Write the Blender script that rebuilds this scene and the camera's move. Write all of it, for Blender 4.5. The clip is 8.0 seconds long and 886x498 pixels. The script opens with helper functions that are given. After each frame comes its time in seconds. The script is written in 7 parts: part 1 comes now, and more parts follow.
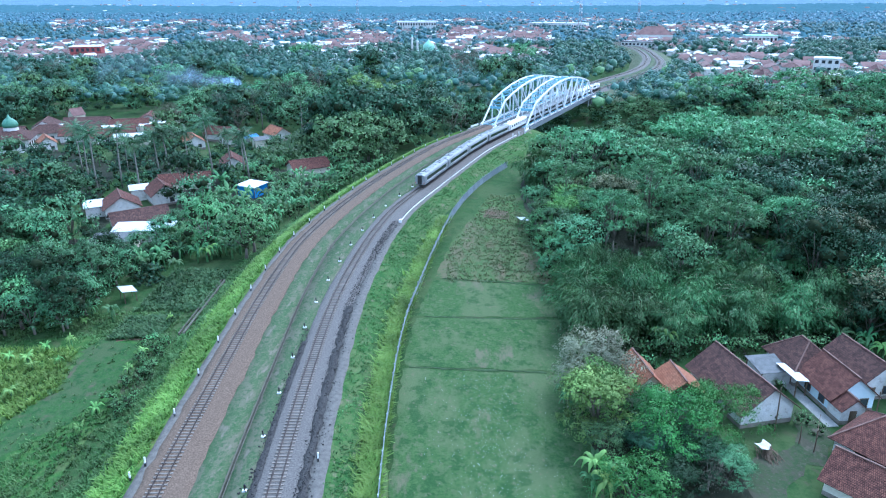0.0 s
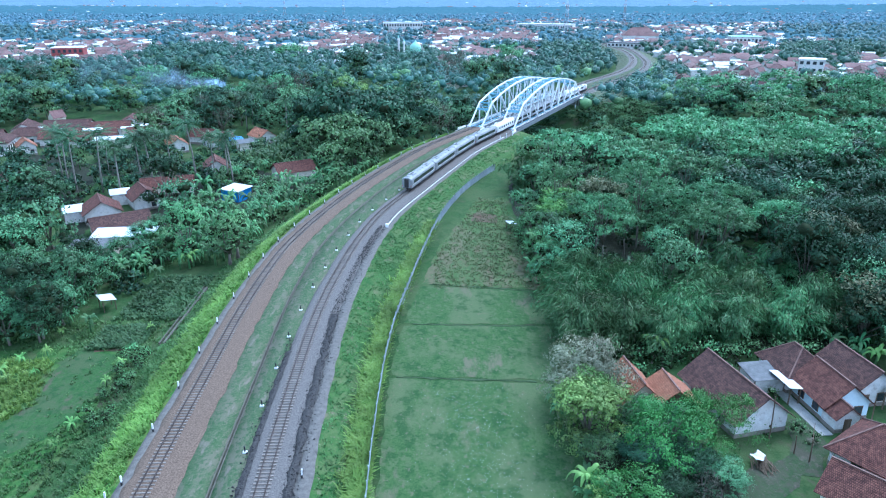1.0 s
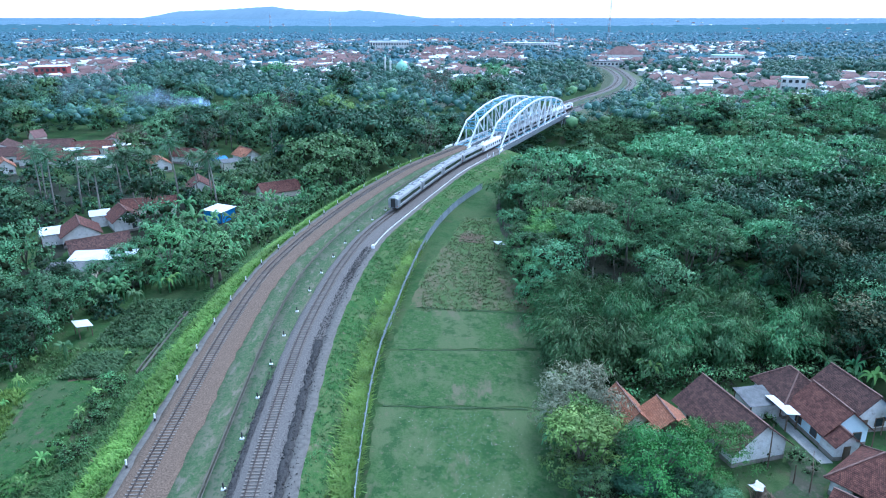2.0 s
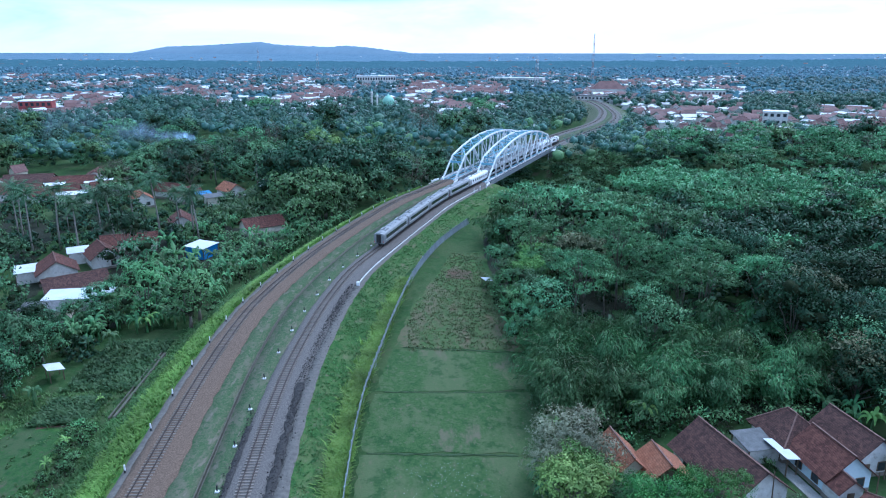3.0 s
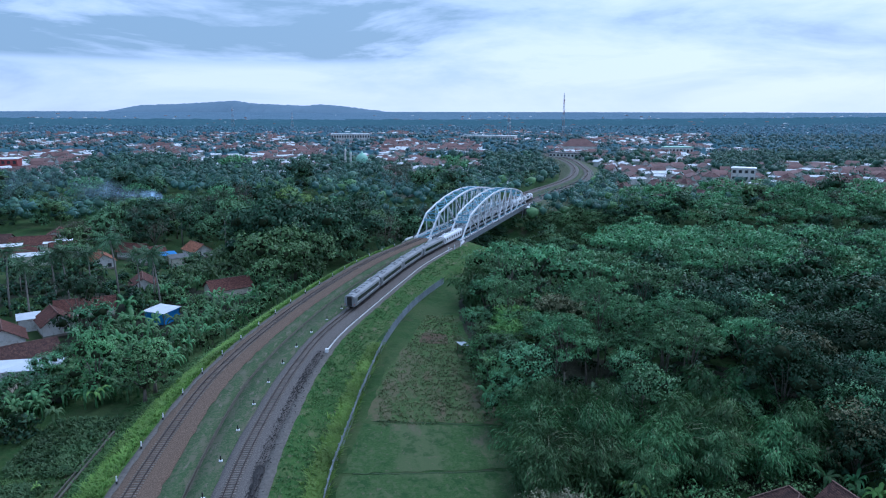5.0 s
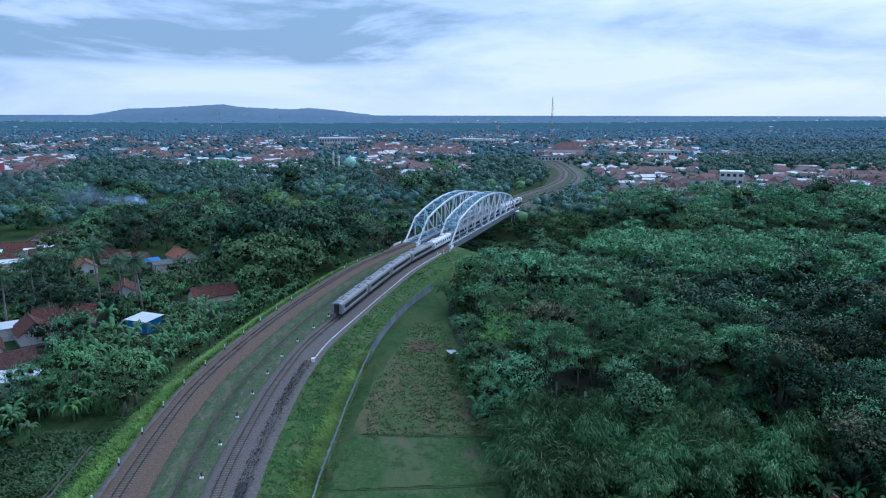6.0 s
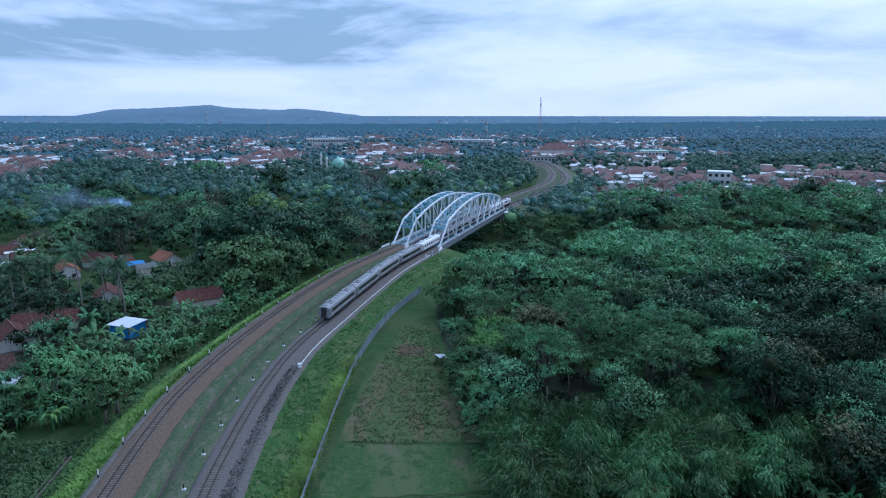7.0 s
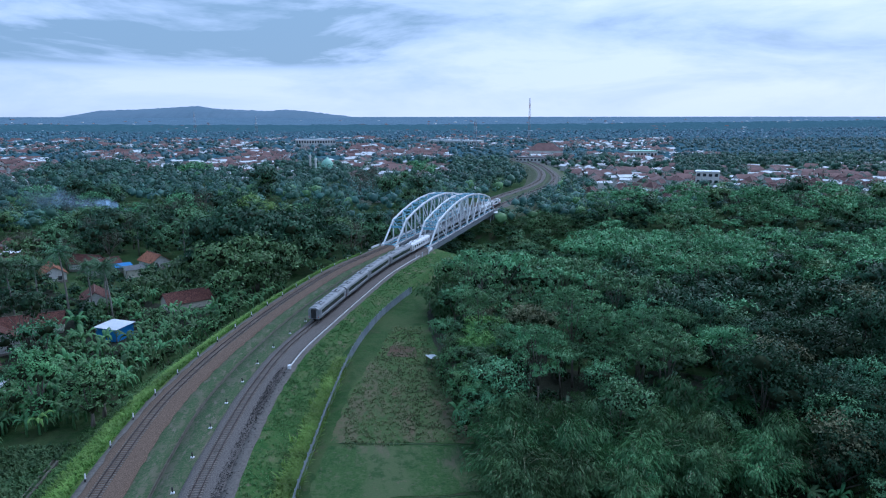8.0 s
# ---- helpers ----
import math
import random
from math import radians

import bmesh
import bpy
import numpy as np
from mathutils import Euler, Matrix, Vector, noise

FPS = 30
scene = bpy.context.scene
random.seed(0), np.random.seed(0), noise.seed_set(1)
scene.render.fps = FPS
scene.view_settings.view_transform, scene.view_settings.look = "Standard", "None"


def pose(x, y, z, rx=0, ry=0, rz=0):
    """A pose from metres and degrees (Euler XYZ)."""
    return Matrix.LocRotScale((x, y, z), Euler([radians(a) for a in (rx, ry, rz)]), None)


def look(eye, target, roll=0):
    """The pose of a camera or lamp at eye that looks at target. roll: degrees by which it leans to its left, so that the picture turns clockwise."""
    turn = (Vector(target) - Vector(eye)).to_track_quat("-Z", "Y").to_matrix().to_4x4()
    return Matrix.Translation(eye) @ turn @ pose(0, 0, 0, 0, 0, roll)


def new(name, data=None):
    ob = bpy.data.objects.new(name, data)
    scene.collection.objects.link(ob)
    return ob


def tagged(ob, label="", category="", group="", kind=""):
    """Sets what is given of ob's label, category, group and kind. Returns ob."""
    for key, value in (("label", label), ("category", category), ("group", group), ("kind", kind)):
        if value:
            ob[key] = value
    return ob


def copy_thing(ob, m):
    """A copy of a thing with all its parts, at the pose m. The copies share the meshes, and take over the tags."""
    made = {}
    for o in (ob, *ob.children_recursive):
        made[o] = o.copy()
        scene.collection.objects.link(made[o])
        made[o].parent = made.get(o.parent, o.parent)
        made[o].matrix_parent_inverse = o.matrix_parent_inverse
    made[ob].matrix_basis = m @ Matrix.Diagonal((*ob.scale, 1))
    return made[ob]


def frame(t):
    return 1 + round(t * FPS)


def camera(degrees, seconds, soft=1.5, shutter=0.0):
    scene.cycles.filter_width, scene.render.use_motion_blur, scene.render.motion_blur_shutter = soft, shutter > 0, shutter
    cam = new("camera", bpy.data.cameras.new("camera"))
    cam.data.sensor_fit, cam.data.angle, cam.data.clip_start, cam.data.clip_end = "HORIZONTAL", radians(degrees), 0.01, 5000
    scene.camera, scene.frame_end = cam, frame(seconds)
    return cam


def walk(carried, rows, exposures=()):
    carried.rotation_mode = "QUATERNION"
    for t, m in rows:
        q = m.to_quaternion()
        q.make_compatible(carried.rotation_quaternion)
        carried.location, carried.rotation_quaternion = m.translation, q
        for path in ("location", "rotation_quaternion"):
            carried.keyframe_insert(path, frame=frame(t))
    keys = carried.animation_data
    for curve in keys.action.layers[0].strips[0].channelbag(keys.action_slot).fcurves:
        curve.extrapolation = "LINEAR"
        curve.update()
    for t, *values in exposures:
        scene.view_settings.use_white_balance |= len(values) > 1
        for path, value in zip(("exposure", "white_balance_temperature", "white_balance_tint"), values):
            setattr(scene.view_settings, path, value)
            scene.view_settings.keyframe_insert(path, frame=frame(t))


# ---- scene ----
cam = camera(66.92, 8.0, 1.1)
PATH = [
    (0.0, pose(0.000, 0.000, 50.000, 69.2755, 0.1132, 0.2646)),
    (0.5, pose(0.057, 1.165, 50.001, 69.2657, 0.0766, -0.2620)),
    (1.0, pose(0.114, 2.426, 50.023, 69.3417, 0.0454, -0.8090)),
    (1.5, pose(0.138, 3.771, 49.983, 69.8024, 0.0154, -1.3692)),
    (3.0, pose(0.492, 8.213, 50.001, 73.5487, -0.0666, -3.0503)),
    (3.5, pose(0.682, 9.770, 49.990, 74.7963, -0.0962, -3.6021)),
    (4.0, pose(0.804, 11.362, 50.023, 75.9995, -0.1113, -4.1742)),
    (4.5, pose(1.022, 12.910, 50.001, 77.2561, -0.1346, -4.7147)),
    (5.0, pose(1.164, 14.520, 49.960, 78.2709, -0.1177, -5.2540)),
    (6.5, pose(1.673, 18.674, 50.002, 78.5866, -0.0999, -6.6853)),
    (7.0, pose(1.814, 19.504, 50.048, 78.6081, -0.0644, -7.1840)),
    (7.5, pose(1.796, 19.758, 49.949, 78.6523, -0.0278, -7.6337)),
    (8.0, pose(1.765, 19.895, 49.830, 78.6786, 0.0219, -8.0922)),
]
EXPOSURES = [(0.0, 1.47, 4790, 6), (1.5, 1.43, 4790, 6), (3.0, 0.8, 4790, 9), (4.0, 0.43, 4830, 10), (5.0, 0.17, 4880, 11), (6.5, 0.12, 4890, 11), (8.0, 0.1, 4890, 11)]
walk(cam, PATH, EXPOSURES)


# ---- sky and sun ----
def link(tree, a, b):
    tree.links.new(a, b)


world = bpy.data.worlds.new("overcast_sky")
scene.world = world
world.use_nodes = True
wt = world.node_tree
wt.nodes.clear()
w_out = wt.nodes.new("ShaderNodeOutputWorld")
w_bg = wt.nodes.new("ShaderNodeBackground")
w_sky = wt.nodes.new("ShaderNodeTexSky")
w_sky.sky_type = "NISHITA"
w_sky.sun_disc = False
w_sky.sun_elevation = radians(35)
w_sky.sun_rotation = radians(40)
w_sky.air_density, w_sky.dust_density = 1.4, 2.0
w_co = wt.nodes.new("ShaderNodeTexCoord")
w_map = wt.nodes.new("ShaderNodeMapping")
w_map.inputs["Scale"].default_value = (1.5, 1.5, 7.0)
w_map.inputs["Location"].default_value = (0.35, 0.1, 0.42)
w_noise = wt.nodes.new("ShaderNodeTexNoise")
w_noise.inputs["Scale"].default_value = 2.1
w_noise.inputs["Detail"].default_value = 6.0
w_noise.inputs["Roughness"].default_value = 0.6
w_noise.inputs["Distortion"].default_value = 0.35
w_ramp = wt.nodes.new("ShaderNodeValToRGB")
w_ramp.color_ramp.elements[0].position = 0.05
w_ramp.color_ramp.elements[0].color = (4.1, 5.5, 6.7, 1)
w_ramp.color_ramp.elements[1].position = 0.85
w_ramp.color_ramp.elements[1].color = (10.6, 10.8, 12.1, 1)
w_mid = w_ramp.color_ramp.elements.new(0.4)
w_mid.color = (7.4, 8.5, 10.2, 1)


def w_math(kind, a, b):
    """One step of arithmetic on sockets or numbers."""
    n = wt.nodes.new("ShaderNodeMath")
    n.operation = kind
    for socket, v in zip(n.inputs, (a, b)):
        if isinstance(v, (int, float)):
            socket.default_value = v
        else:
            link(wt, v, socket)
    return n.outputs["Value"]


def w_range(value, lo, hi, a, b):
    n = wt.nodes.new("ShaderNodeMapRange")
    n.interpolation_type = "SMOOTHSTEP"
    link(wt, value, n.inputs["Value"])
    for name, v in (("From Min", lo), ("From Max", hi), ("To Min", a), ("To Max", b)):
        n.inputs[name].default_value = v
    return n.outputs["Result"]


w_sep = wt.nodes.new("ShaderNodeSeparateXYZ")
w_low = wt.nodes.new("ShaderNodeMapRange")
w_low.interpolation_type = "SMOOTHSTEP"
w_low.inputs["From Min"].default_value = 0.0
w_low.inputs["From Max"].default_value = 0.06
w_low.inputs["To Min"].default_value = 0.5
w_low.inputs["To Max"].default_value = 0.0
w_hor = wt.nodes.new("ShaderNodeMix")
w_hor.data_type = "RGBA"
w_hor.inputs["B"].default_value = (11.5, 11.4, 12.0, 1)
w_mix = wt.nodes.new("ShaderNodeMix")
w_mix.data_type = "RGBA"
w_mix.inputs["Factor"].default_value = 0.9
link(wt, w_co.outputs["Generated"], w_map.inputs["Vector"])
link(wt, w_map.outputs["Vector"], w_noise.inputs["Vector"])
link(wt, w_co.outputs["Generated"], w_sep.inputs["Vector"])
link(wt, w_sep.outputs["Z"], w_low.inputs["Value"])
# a long bank of darker cloud on one side, ragged by the noise, and brighter sky on the other
w_rag = w_math("ADD", w_sep.outputs["Z"], w_math("MULTIPLY", w_math("SUBTRACT", w_noise.outputs["Fac"], 0.5), 0.05))
w_bank = w_math("MULTIPLY", w_range(w_rag, 0.058, 0.074, 0.0, 1.0), w_range(w_rag, 0.11, 0.2, 1.0, 0.5))
w_side = w_range(w_math("ADD", w_sep.outputs["X"], w_math("MULTIPLY", w_noise.outputs["Fac"], 0.3)), 0.04, 0.26, 1.0, 0.12)
w_side = w_math("MULTIPLY", w_side, w_range(w_noise.outputs["Fac"], 0.3, 0.7, 1.25, 0.55))
w_light = w_math("ADD", w_math("MULTIPLY", w_math("SUBTRACT", w_noise.outputs["Fac"], 0.22), 2.0), w_math("MULTIPLY", w_sep.outputs["X"], 0.25))
w_fac = w_math("SUBTRACT", w_math("ADD", w_light, 0.02), w_math("MULTIPLY", w_math("MULTIPLY", w_bank, w_side), 0.62))
link(wt, w_fac, w_ramp.inputs["Fac"])
link(wt, w_low.outputs["Result"], w_hor.inputs["Factor"])
link(wt, w_ramp.outputs["Color"], w_hor.inputs["A"])
link(wt, w_sky.outputs["Color"], w_mix.inputs["A"])
link(wt, w_hor.outputs["Result"], w_mix.inputs["B"])
link(wt, w_mix.outputs["Result"], w_bg.inputs["Color"])
link(wt, w_bg.outputs["Background"], w_out.inputs["Surface"])
w_bg.inputs["Strength"].default_value = 0.075
# an overcast sky grows brighter towards the zenith
w_up = wt.nodes.new("ShaderNodeMapRange")
w_up.inputs["From Min"].default_value, w_up.inputs["From Max"].default_value = 0.1, 0.9
w_up.inputs["To Min"].default_value, w_up.inputs["To Max"].default_value = 0.075, 0.092
link(wt, w_sep.outputs["Z"], w_up.inputs["Value"])
link(wt, w_up.outputs["Result"], w_bg.inputs["Strength"])

sun = new("sun", bpy.data.lights.new("sun", "SUN"))
sun.data.energy, sun.data.angle, sun.data.color = 1.35, radians(25), (1.0, 0.97, 0.93)
sun.matrix_world = look((0, 0, 100), (-45, -55, 0))


# ---- materials ----
def material(name, a, b, scale=1.0, rough=0.8, bump=0.3, metal=0.0, detail=5.0, fine=8.0, island=0.0, stretch=(1, 1, 1), spec=0.3, low=0.35, high=0.65):
    """A surface of two tones, mixed by a broad and a fine noise, with relief."""
    m = bpy.data.materials.new(name)
    m.use_nodes = True
    t = m.node_tree
    t.nodes.clear()
    out, bs = t.nodes.new("ShaderNodeOutputMaterial"), t.nodes.new("ShaderNodeBsdfPrincipled")
    co, mp = t.nodes.new("ShaderNodeTexCoord"), t.nodes.new("ShaderNodeMapping")
    mp.inputs["Scale"].default_value = stretch
    n1, n2 = t.nodes.new("ShaderNodeTexNoise"), t.nodes.new("ShaderNodeTexNoise")
    n1.inputs["Scale"].default_value, n1.inputs["Detail"].default_value = scale, detail
    n2.inputs["Scale"].default_value, n2.inputs["Detail"].default_value = scale * fine, 3.0
    add = t.nodes.new("ShaderNodeMix")
    add.inputs["Factor"].default_value = 0.4
    rng = t.nodes.new("ShaderNodeMapRange")
    rng.inputs["From Min"].default_value, rng.inputs["From Max"].default_value = low, high
    mix = t.nodes.new("ShaderNodeMix")
    mix.data_type = "RGBA"
    mix.inputs["A"].default_value, mix.inputs["B"].default_value = (*a, 1), (*b, 1)
    bp = t.nodes.new("ShaderNodeBump")
    bp.inputs["Strength"].default_value, bp.inputs["Distance"].default_value = bump, 0.3 / scale
    link(t, co.outputs["Object"], mp.inputs["Vector"])
    link(t, mp.outputs["Vector"], n1.inputs["Vector"])
    link(t, mp.outputs["Vector"], n2.inputs["Vector"])
    link(t, n1.outputs["Fac"], add.inputs["A"])
    link(t, n2.outputs["Fac"], add.inputs["B"])
    link(t, add.outputs["Result"], rng.inputs["Value"])
    link(t, rng.outputs["Result"], mix.inputs["Factor"])
    colour = mix.outputs["Result"]
    if island:
        geo, info, hsv = t.nodes.new("ShaderNodeNewGeometry"), t.nodes.new("ShaderNodeObjectInfo"), t.nodes.new("ShaderNodeHueSaturation")
        sm = t.nodes.new("ShaderNodeMath")
        sm.operation = "ADD"
        vr = t.nodes.new("ShaderNodeMapRange")
        vr.inputs["From Max"].default_value = 2.0
        vr.inputs["To Min"].default_value, vr.inputs["To Max"].default_value = 1 - island, 1 + island
        link(t, geo.outputs["Random Per Island"], sm.inputs[0])
        link(t, info.outputs["Random"], sm.inputs[1])
        link(t, sm.outputs["Value"], vr.inputs["Value"])
        link(t, vr.outputs["Result"], hsv.inputs["Value"])
        link(t, colour, hsv.inputs["Color"])
        colour = hsv.outputs["Color"]
    link(t, colour, bs.inputs["Base Color"])
    link(t, add.outputs["Result"], bp.inputs["Height"])
    link(t, bp.outputs["Normal"], bs.inputs["Normal"])
    bs.inputs["Roughness"].default_value, bs.inputs["Metallic"].default_value = rough, metal
    bs.inputs["Specular IOR Level"].default_value = spec
    link(t, bs.outputs["BSDF"], out.inputs["Surface"])
    return m


def leaf_material(name, a, b, light=0.14, vary=0.32, spec=0.2, rough=0.5, clump=0.6, single=0.36):
    """Leaves: two greens mixed clump by clump and a little leaf by leaf, brightness varied per plant, waxy gloss, some light shining through."""
    m = bpy.data.materials.new(name)
    m.use_nodes = True
    t = m.node_tree
    t.nodes.clear()
    out, bs, tr = t.nodes.new("ShaderNodeOutputMaterial"), t.nodes.new("ShaderNodeBsdfPrincipled"), t.nodes.new("ShaderNodeBsdfTranslucent")
    geo, info = t.nodes.new("ShaderNodeNewGeometry"), t.nodes.new("ShaderNodeObjectInfo")
    mix, hsv, vr, sh = t.nodes.new("ShaderNodeMix"), t.nodes.new("ShaderNodeHueSaturation"), t.nodes.new("ShaderNodeMapRange"), t.nodes.new("ShaderNodeMixShader")
    mix.data_type = "RGBA"
    mix.inputs["A"].default_value, mix.inputs["B"].default_value = (*a, 1), (*b, 1)
    hu = t.nodes.new("ShaderNodeMapRange")
    hu.inputs["To Min"].default_value, hu.inputs["To Max"].default_value = 0.476, 0.518
    vr.inputs["To Min"].default_value, vr.inputs["To Max"].default_value = 1 - vary, 1 + vary
    fine_n, fine_r, share = t.nodes.new("ShaderNodeTexNoise"), t.nodes.new("ShaderNodeMapRange"), t.nodes.new("ShaderNodeMix")
    fine_n.inputs["Scale"].default_value, fine_n.inputs["Detail"].default_value = clump, 3.0
    fine_r.inputs["From Min"].default_value, fine_r.inputs["From Max"].default_value = 0.32, 0.68
    share.inputs["Factor"].default_value = single
    link(t, geo.outputs["Position"], fine_n.inputs["Vector"])
    link(t, fine_n.outputs["Fac"], fine_r.inputs["Value"])
    link(t, fine_r.outputs["Result"], share.inputs["A"])
    link(t, geo.outputs["Random Per Island"], share.inputs["B"])
    link(t, share.outputs["Result"], mix.inputs["Factor"])
    broad_n, pick, total = t.nodes.new("ShaderNodeTexNoise"), t.nodes.new("ShaderNodeMapRange"), t.nodes.new("ShaderNodeMath")
    broad_n.inputs["Scale"].default_value, broad_n.inputs["Detail"].default_value = 0.11, 3.0
    pick.inputs["From Min"].default_value, pick.inputs["From Max"].default_value = 0.3, 0.7
    pick.inputs["To Min"].default_value, pick.inputs["To Max"].default_value = 0.62, 1.5
    total.operation = "MULTIPLY"
    link(t, geo.outputs["Position"], broad_n.inputs["Vector"])
    link(t, broad_n.outputs["Fac"], pick.inputs["Value"])
    link(t, info.outputs["Random"], vr.inputs["Value"])
    link(t, info.outputs["Random"], hu.inputs["Value"])
    link(t, mix.outputs["Result"], hsv.inputs["Color"])
    link(t, vr.outputs["Result"], total.inputs[0])
    link(t, pick.outputs["Result"], total.inputs[1])
    link(t, total.outputs["Value"], hsv.inputs["Value"])
    link(t, hu.outputs["Result"], hsv.inputs["Hue"])
    link(t, hsv.outputs["Color"], bs.inputs["Base Color"])
    link(t, hsv.outputs["Color"], tr.inputs["Color"])
    bs.inputs["Roughness"].default_value = rough
    bs.inputs["Specular IOR Level"].default_value = spec
    sh.inputs["Fac"].default_value = light
    link(t, bs.outputs["BSDF"], sh.inputs[1])
    link(t, tr.outputs["BSDF"], sh.inputs[2])
    link(t, sh.outputs["Shader"], out.inputs["Surface"])
    return m


def sward(name, a, b, c, bare, grain=3.0, wear=0.14, along=0.35):
    """Short grass: fine grain of two greens, broad worn patches drawn out one way, and bare spots."""
    m = material(name, a, b, grain, 0.95, 0.8, detail=8, fine=5, low=0.32, high=0.68, spec=0.08)
    t = m.node_tree
    bs = next(n for n in t.nodes if n.type == "BSDF_PRINCIPLED")
    co = next(n for n in t.nodes if n.type == "TEX_COORD")
    colour = bs.inputs["Base Color"].links[0].from_socket
    for k, (tone, scale, lo, hi, most) in enumerate(((c, wear, 0.46, 0.60, 0.85), (a, wear * 3.1, 0.50, 0.62, 0.7), (c, wear * 7, 0.5, 0.62, 0.6), (bare, wear * 1.7, 0.56, 0.68, 0.85), (bare, wear * 9, 0.58, 0.68, 0.6))):
        mp, n, mr, mx = t.nodes.new("ShaderNodeMapping"), t.nodes.new("ShaderNodeTexNoise"), t.nodes.new("ShaderNodeMapRange"), t.nodes.new("ShaderNodeMix")
        mp.inputs["Scale"].default_value = (1, along if k in (0, 3) else 0.8, 1)
        mp.inputs["Location"].default_value = (k * 7.3, k * 3.1, 0)
        n.inputs["Scale"].default_value, n.inputs["Detail"].default_value = scale, 7.0
        n.inputs["Roughness"].default_value = 0.62
        mr.interpolation_type = "SMOOTHSTEP"
        mr.inputs["From Min"].default_value, mr.inputs["From Max"].default_value, mr.inputs["To Max"].default_value = lo, hi, most
        mx.data_type = "RGBA"
        mx.inputs["B"].default_value = (*tone, 1)
        link(t, co.outputs["Object"], mp.inputs["Vector"])
        link(t, mp.outputs["Vector"], n.inputs["Vector"])
        link(t, n.outputs["Fac"], mr.inputs["Value"])
        link(t, mr.outputs["Result"], mx.inputs["Factor"])
        link(t, colour, mx.inputs["A"])
        colour = mx.outputs["Result"]
    link(t, colour, bs.inputs["Base Color"])
    return m


def tile_material(name, a, b, row=0.27, col=0.2, bump=0.8):
    """Clay roof tiles: courses and columns as relief and tone, weathered patches. Uses the roof's own u (along) and v (down the slope)."""
    m = material(name, a, b, 1.7, 0.85, 0.3, fine=4, low=0.4, high=0.6)
    t = m.node_tree
    bs = next(n for n in t.nodes if n.type == "BSDF_PRINCIPLED")
    uv = t.nodes.new("ShaderNodeUVMap")
    br = t.nodes.new("ShaderNodeTexBrick")
    br.offset, br.squash = 0.5, 1.0
    br.inputs["Scale"].default_value = 1.0
    br.inputs["Mortar Size"].default_value, br.inputs["Mortar Smooth"].default_value = 0.035, 0.3
    br.inputs["Brick Width"].default_value, br.inputs["Row Height"].default_value = col, row
    br.inputs["Color1"].default_value, br.inputs["Color2"].default_value, br.inputs["Mortar"].default_value = (1.25, 1.2, 1.18, 1), (0.72, 0.72, 0.74, 1), (0.36, 0.35, 0.35, 1)
    mul = t.nodes.new("ShaderNodeMix")
    mul.data_type, mul.blend_type = "RGBA", "MULTIPLY"
    mul.inputs["Factor"].default_value = 0.85
    src = bs.inputs["Base Color"].links[0].from_socket
    link(t, uv.outputs["UV"], br.inputs["Vector"])
    link(t, src, mul.inputs["A"])
    link(t, br.outputs["Color"], mul.inputs["B"])
    link(t, mul.outputs["Result"], bs.inputs["Base Color"])
    bp = next(n for n in t.nodes if n.type == "BUMP")
    bp2 = t.nodes.new("ShaderNodeBump")
    bp2.inputs["Strength"].default_value, bp2.inputs["Distance"].default_value = bump, 0.05
    bp2.invert = True
    link(t, br.outputs["Fac"], bp2.inputs["Height"])
    link(t, bp.outputs["Normal"], bp2.inputs["Normal"])
    link(t, bp2.outputs["Normal"], bs.inputs["Normal"])
    return m


M = {}
M["ground"] = sward("earth_and_grass", (0.022, 0.055, 0.017), (0.055, 0.098, 0.032), (0.062, 0.090, 0.036), (0.072, 0.070, 0.042), grain=1.4, wear=0.08, along=0.8)
M["lawn"] = sward("mown_grass", (0.026, 0.064, 0.021), (0.072, 0.120, 0.042), (0.088, 0.116, 0.054), (0.125, 0.116, 0.076))
M["lawn_worn"] = sward("trodden_meadow", (0.022, 0.062, 0.020), (0.058, 0.112, 0.034), (0.062, 0.088, 0.040), (0.095, 0.080, 0.058), wear=0.2, along=0.6)
M["long_grass"] = sward("long_green_grass", (0.024, 0.070, 0.018), (0.066, 0.138, 0.034), (0.085, 0.132, 0.042), (0.085, 0.100, 0.045), grain=1.6, along=0.5)
M["crop"] = sward("weedy_plot", (0.045, 0.088, 0.030), (0.085, 0.125, 0.045), (0.120, 0.105, 0.065), (0.130, 0.088, 0.062), grain=2.0, wear=0.2, along=0.3)
M["dirt"] = sward("trodden_earth", (0.034, 0.062, 0.026), (0.062, 0.072, 0.042), (0.066, 0.062, 0.046), (0.110, 0.095, 0.078), grain=2.5, wear=0.3, along=0.8)
M["soil"] = material("red_soil", (0.11, 0.06, 0.04), (0.08, 0.07, 0.04), 0.5, 0.95, 0.5)
M["bank"] = sward("bank_grass", (0.040, 0.108, 0.022), (0.095, 0.170, 0.038), (0.125, 0.160, 0.048), (0.150, 0.138, 0.070), grain=1.6, wear=0.2, along=0.5)
M["bank_right"] = sward("rough_grass", (0.026, 0.075, 0.020), (0.074, 0.138, 0.038), (0.092, 0.125, 0.048), (0.160, 0.140, 0.092), grain=1.8, wear=0.22, along=0.6)
M["median"] = sward("thin_grass_on_stones", (0.036, 0.078, 0.032), (0.092, 0.120, 0.064), (0.118, 0.118, 0.082), (0.160, 0.140, 0.112), grain=3.5, wear=0.5, along=0.35)
M["ballast_old"] = material("brown_ballast", (0.062, 0.042, 0.029), (0.182, 0.130, 0.094), 5.5, 0.95, 0.8, fine=3, low=0.36, high=0.64)
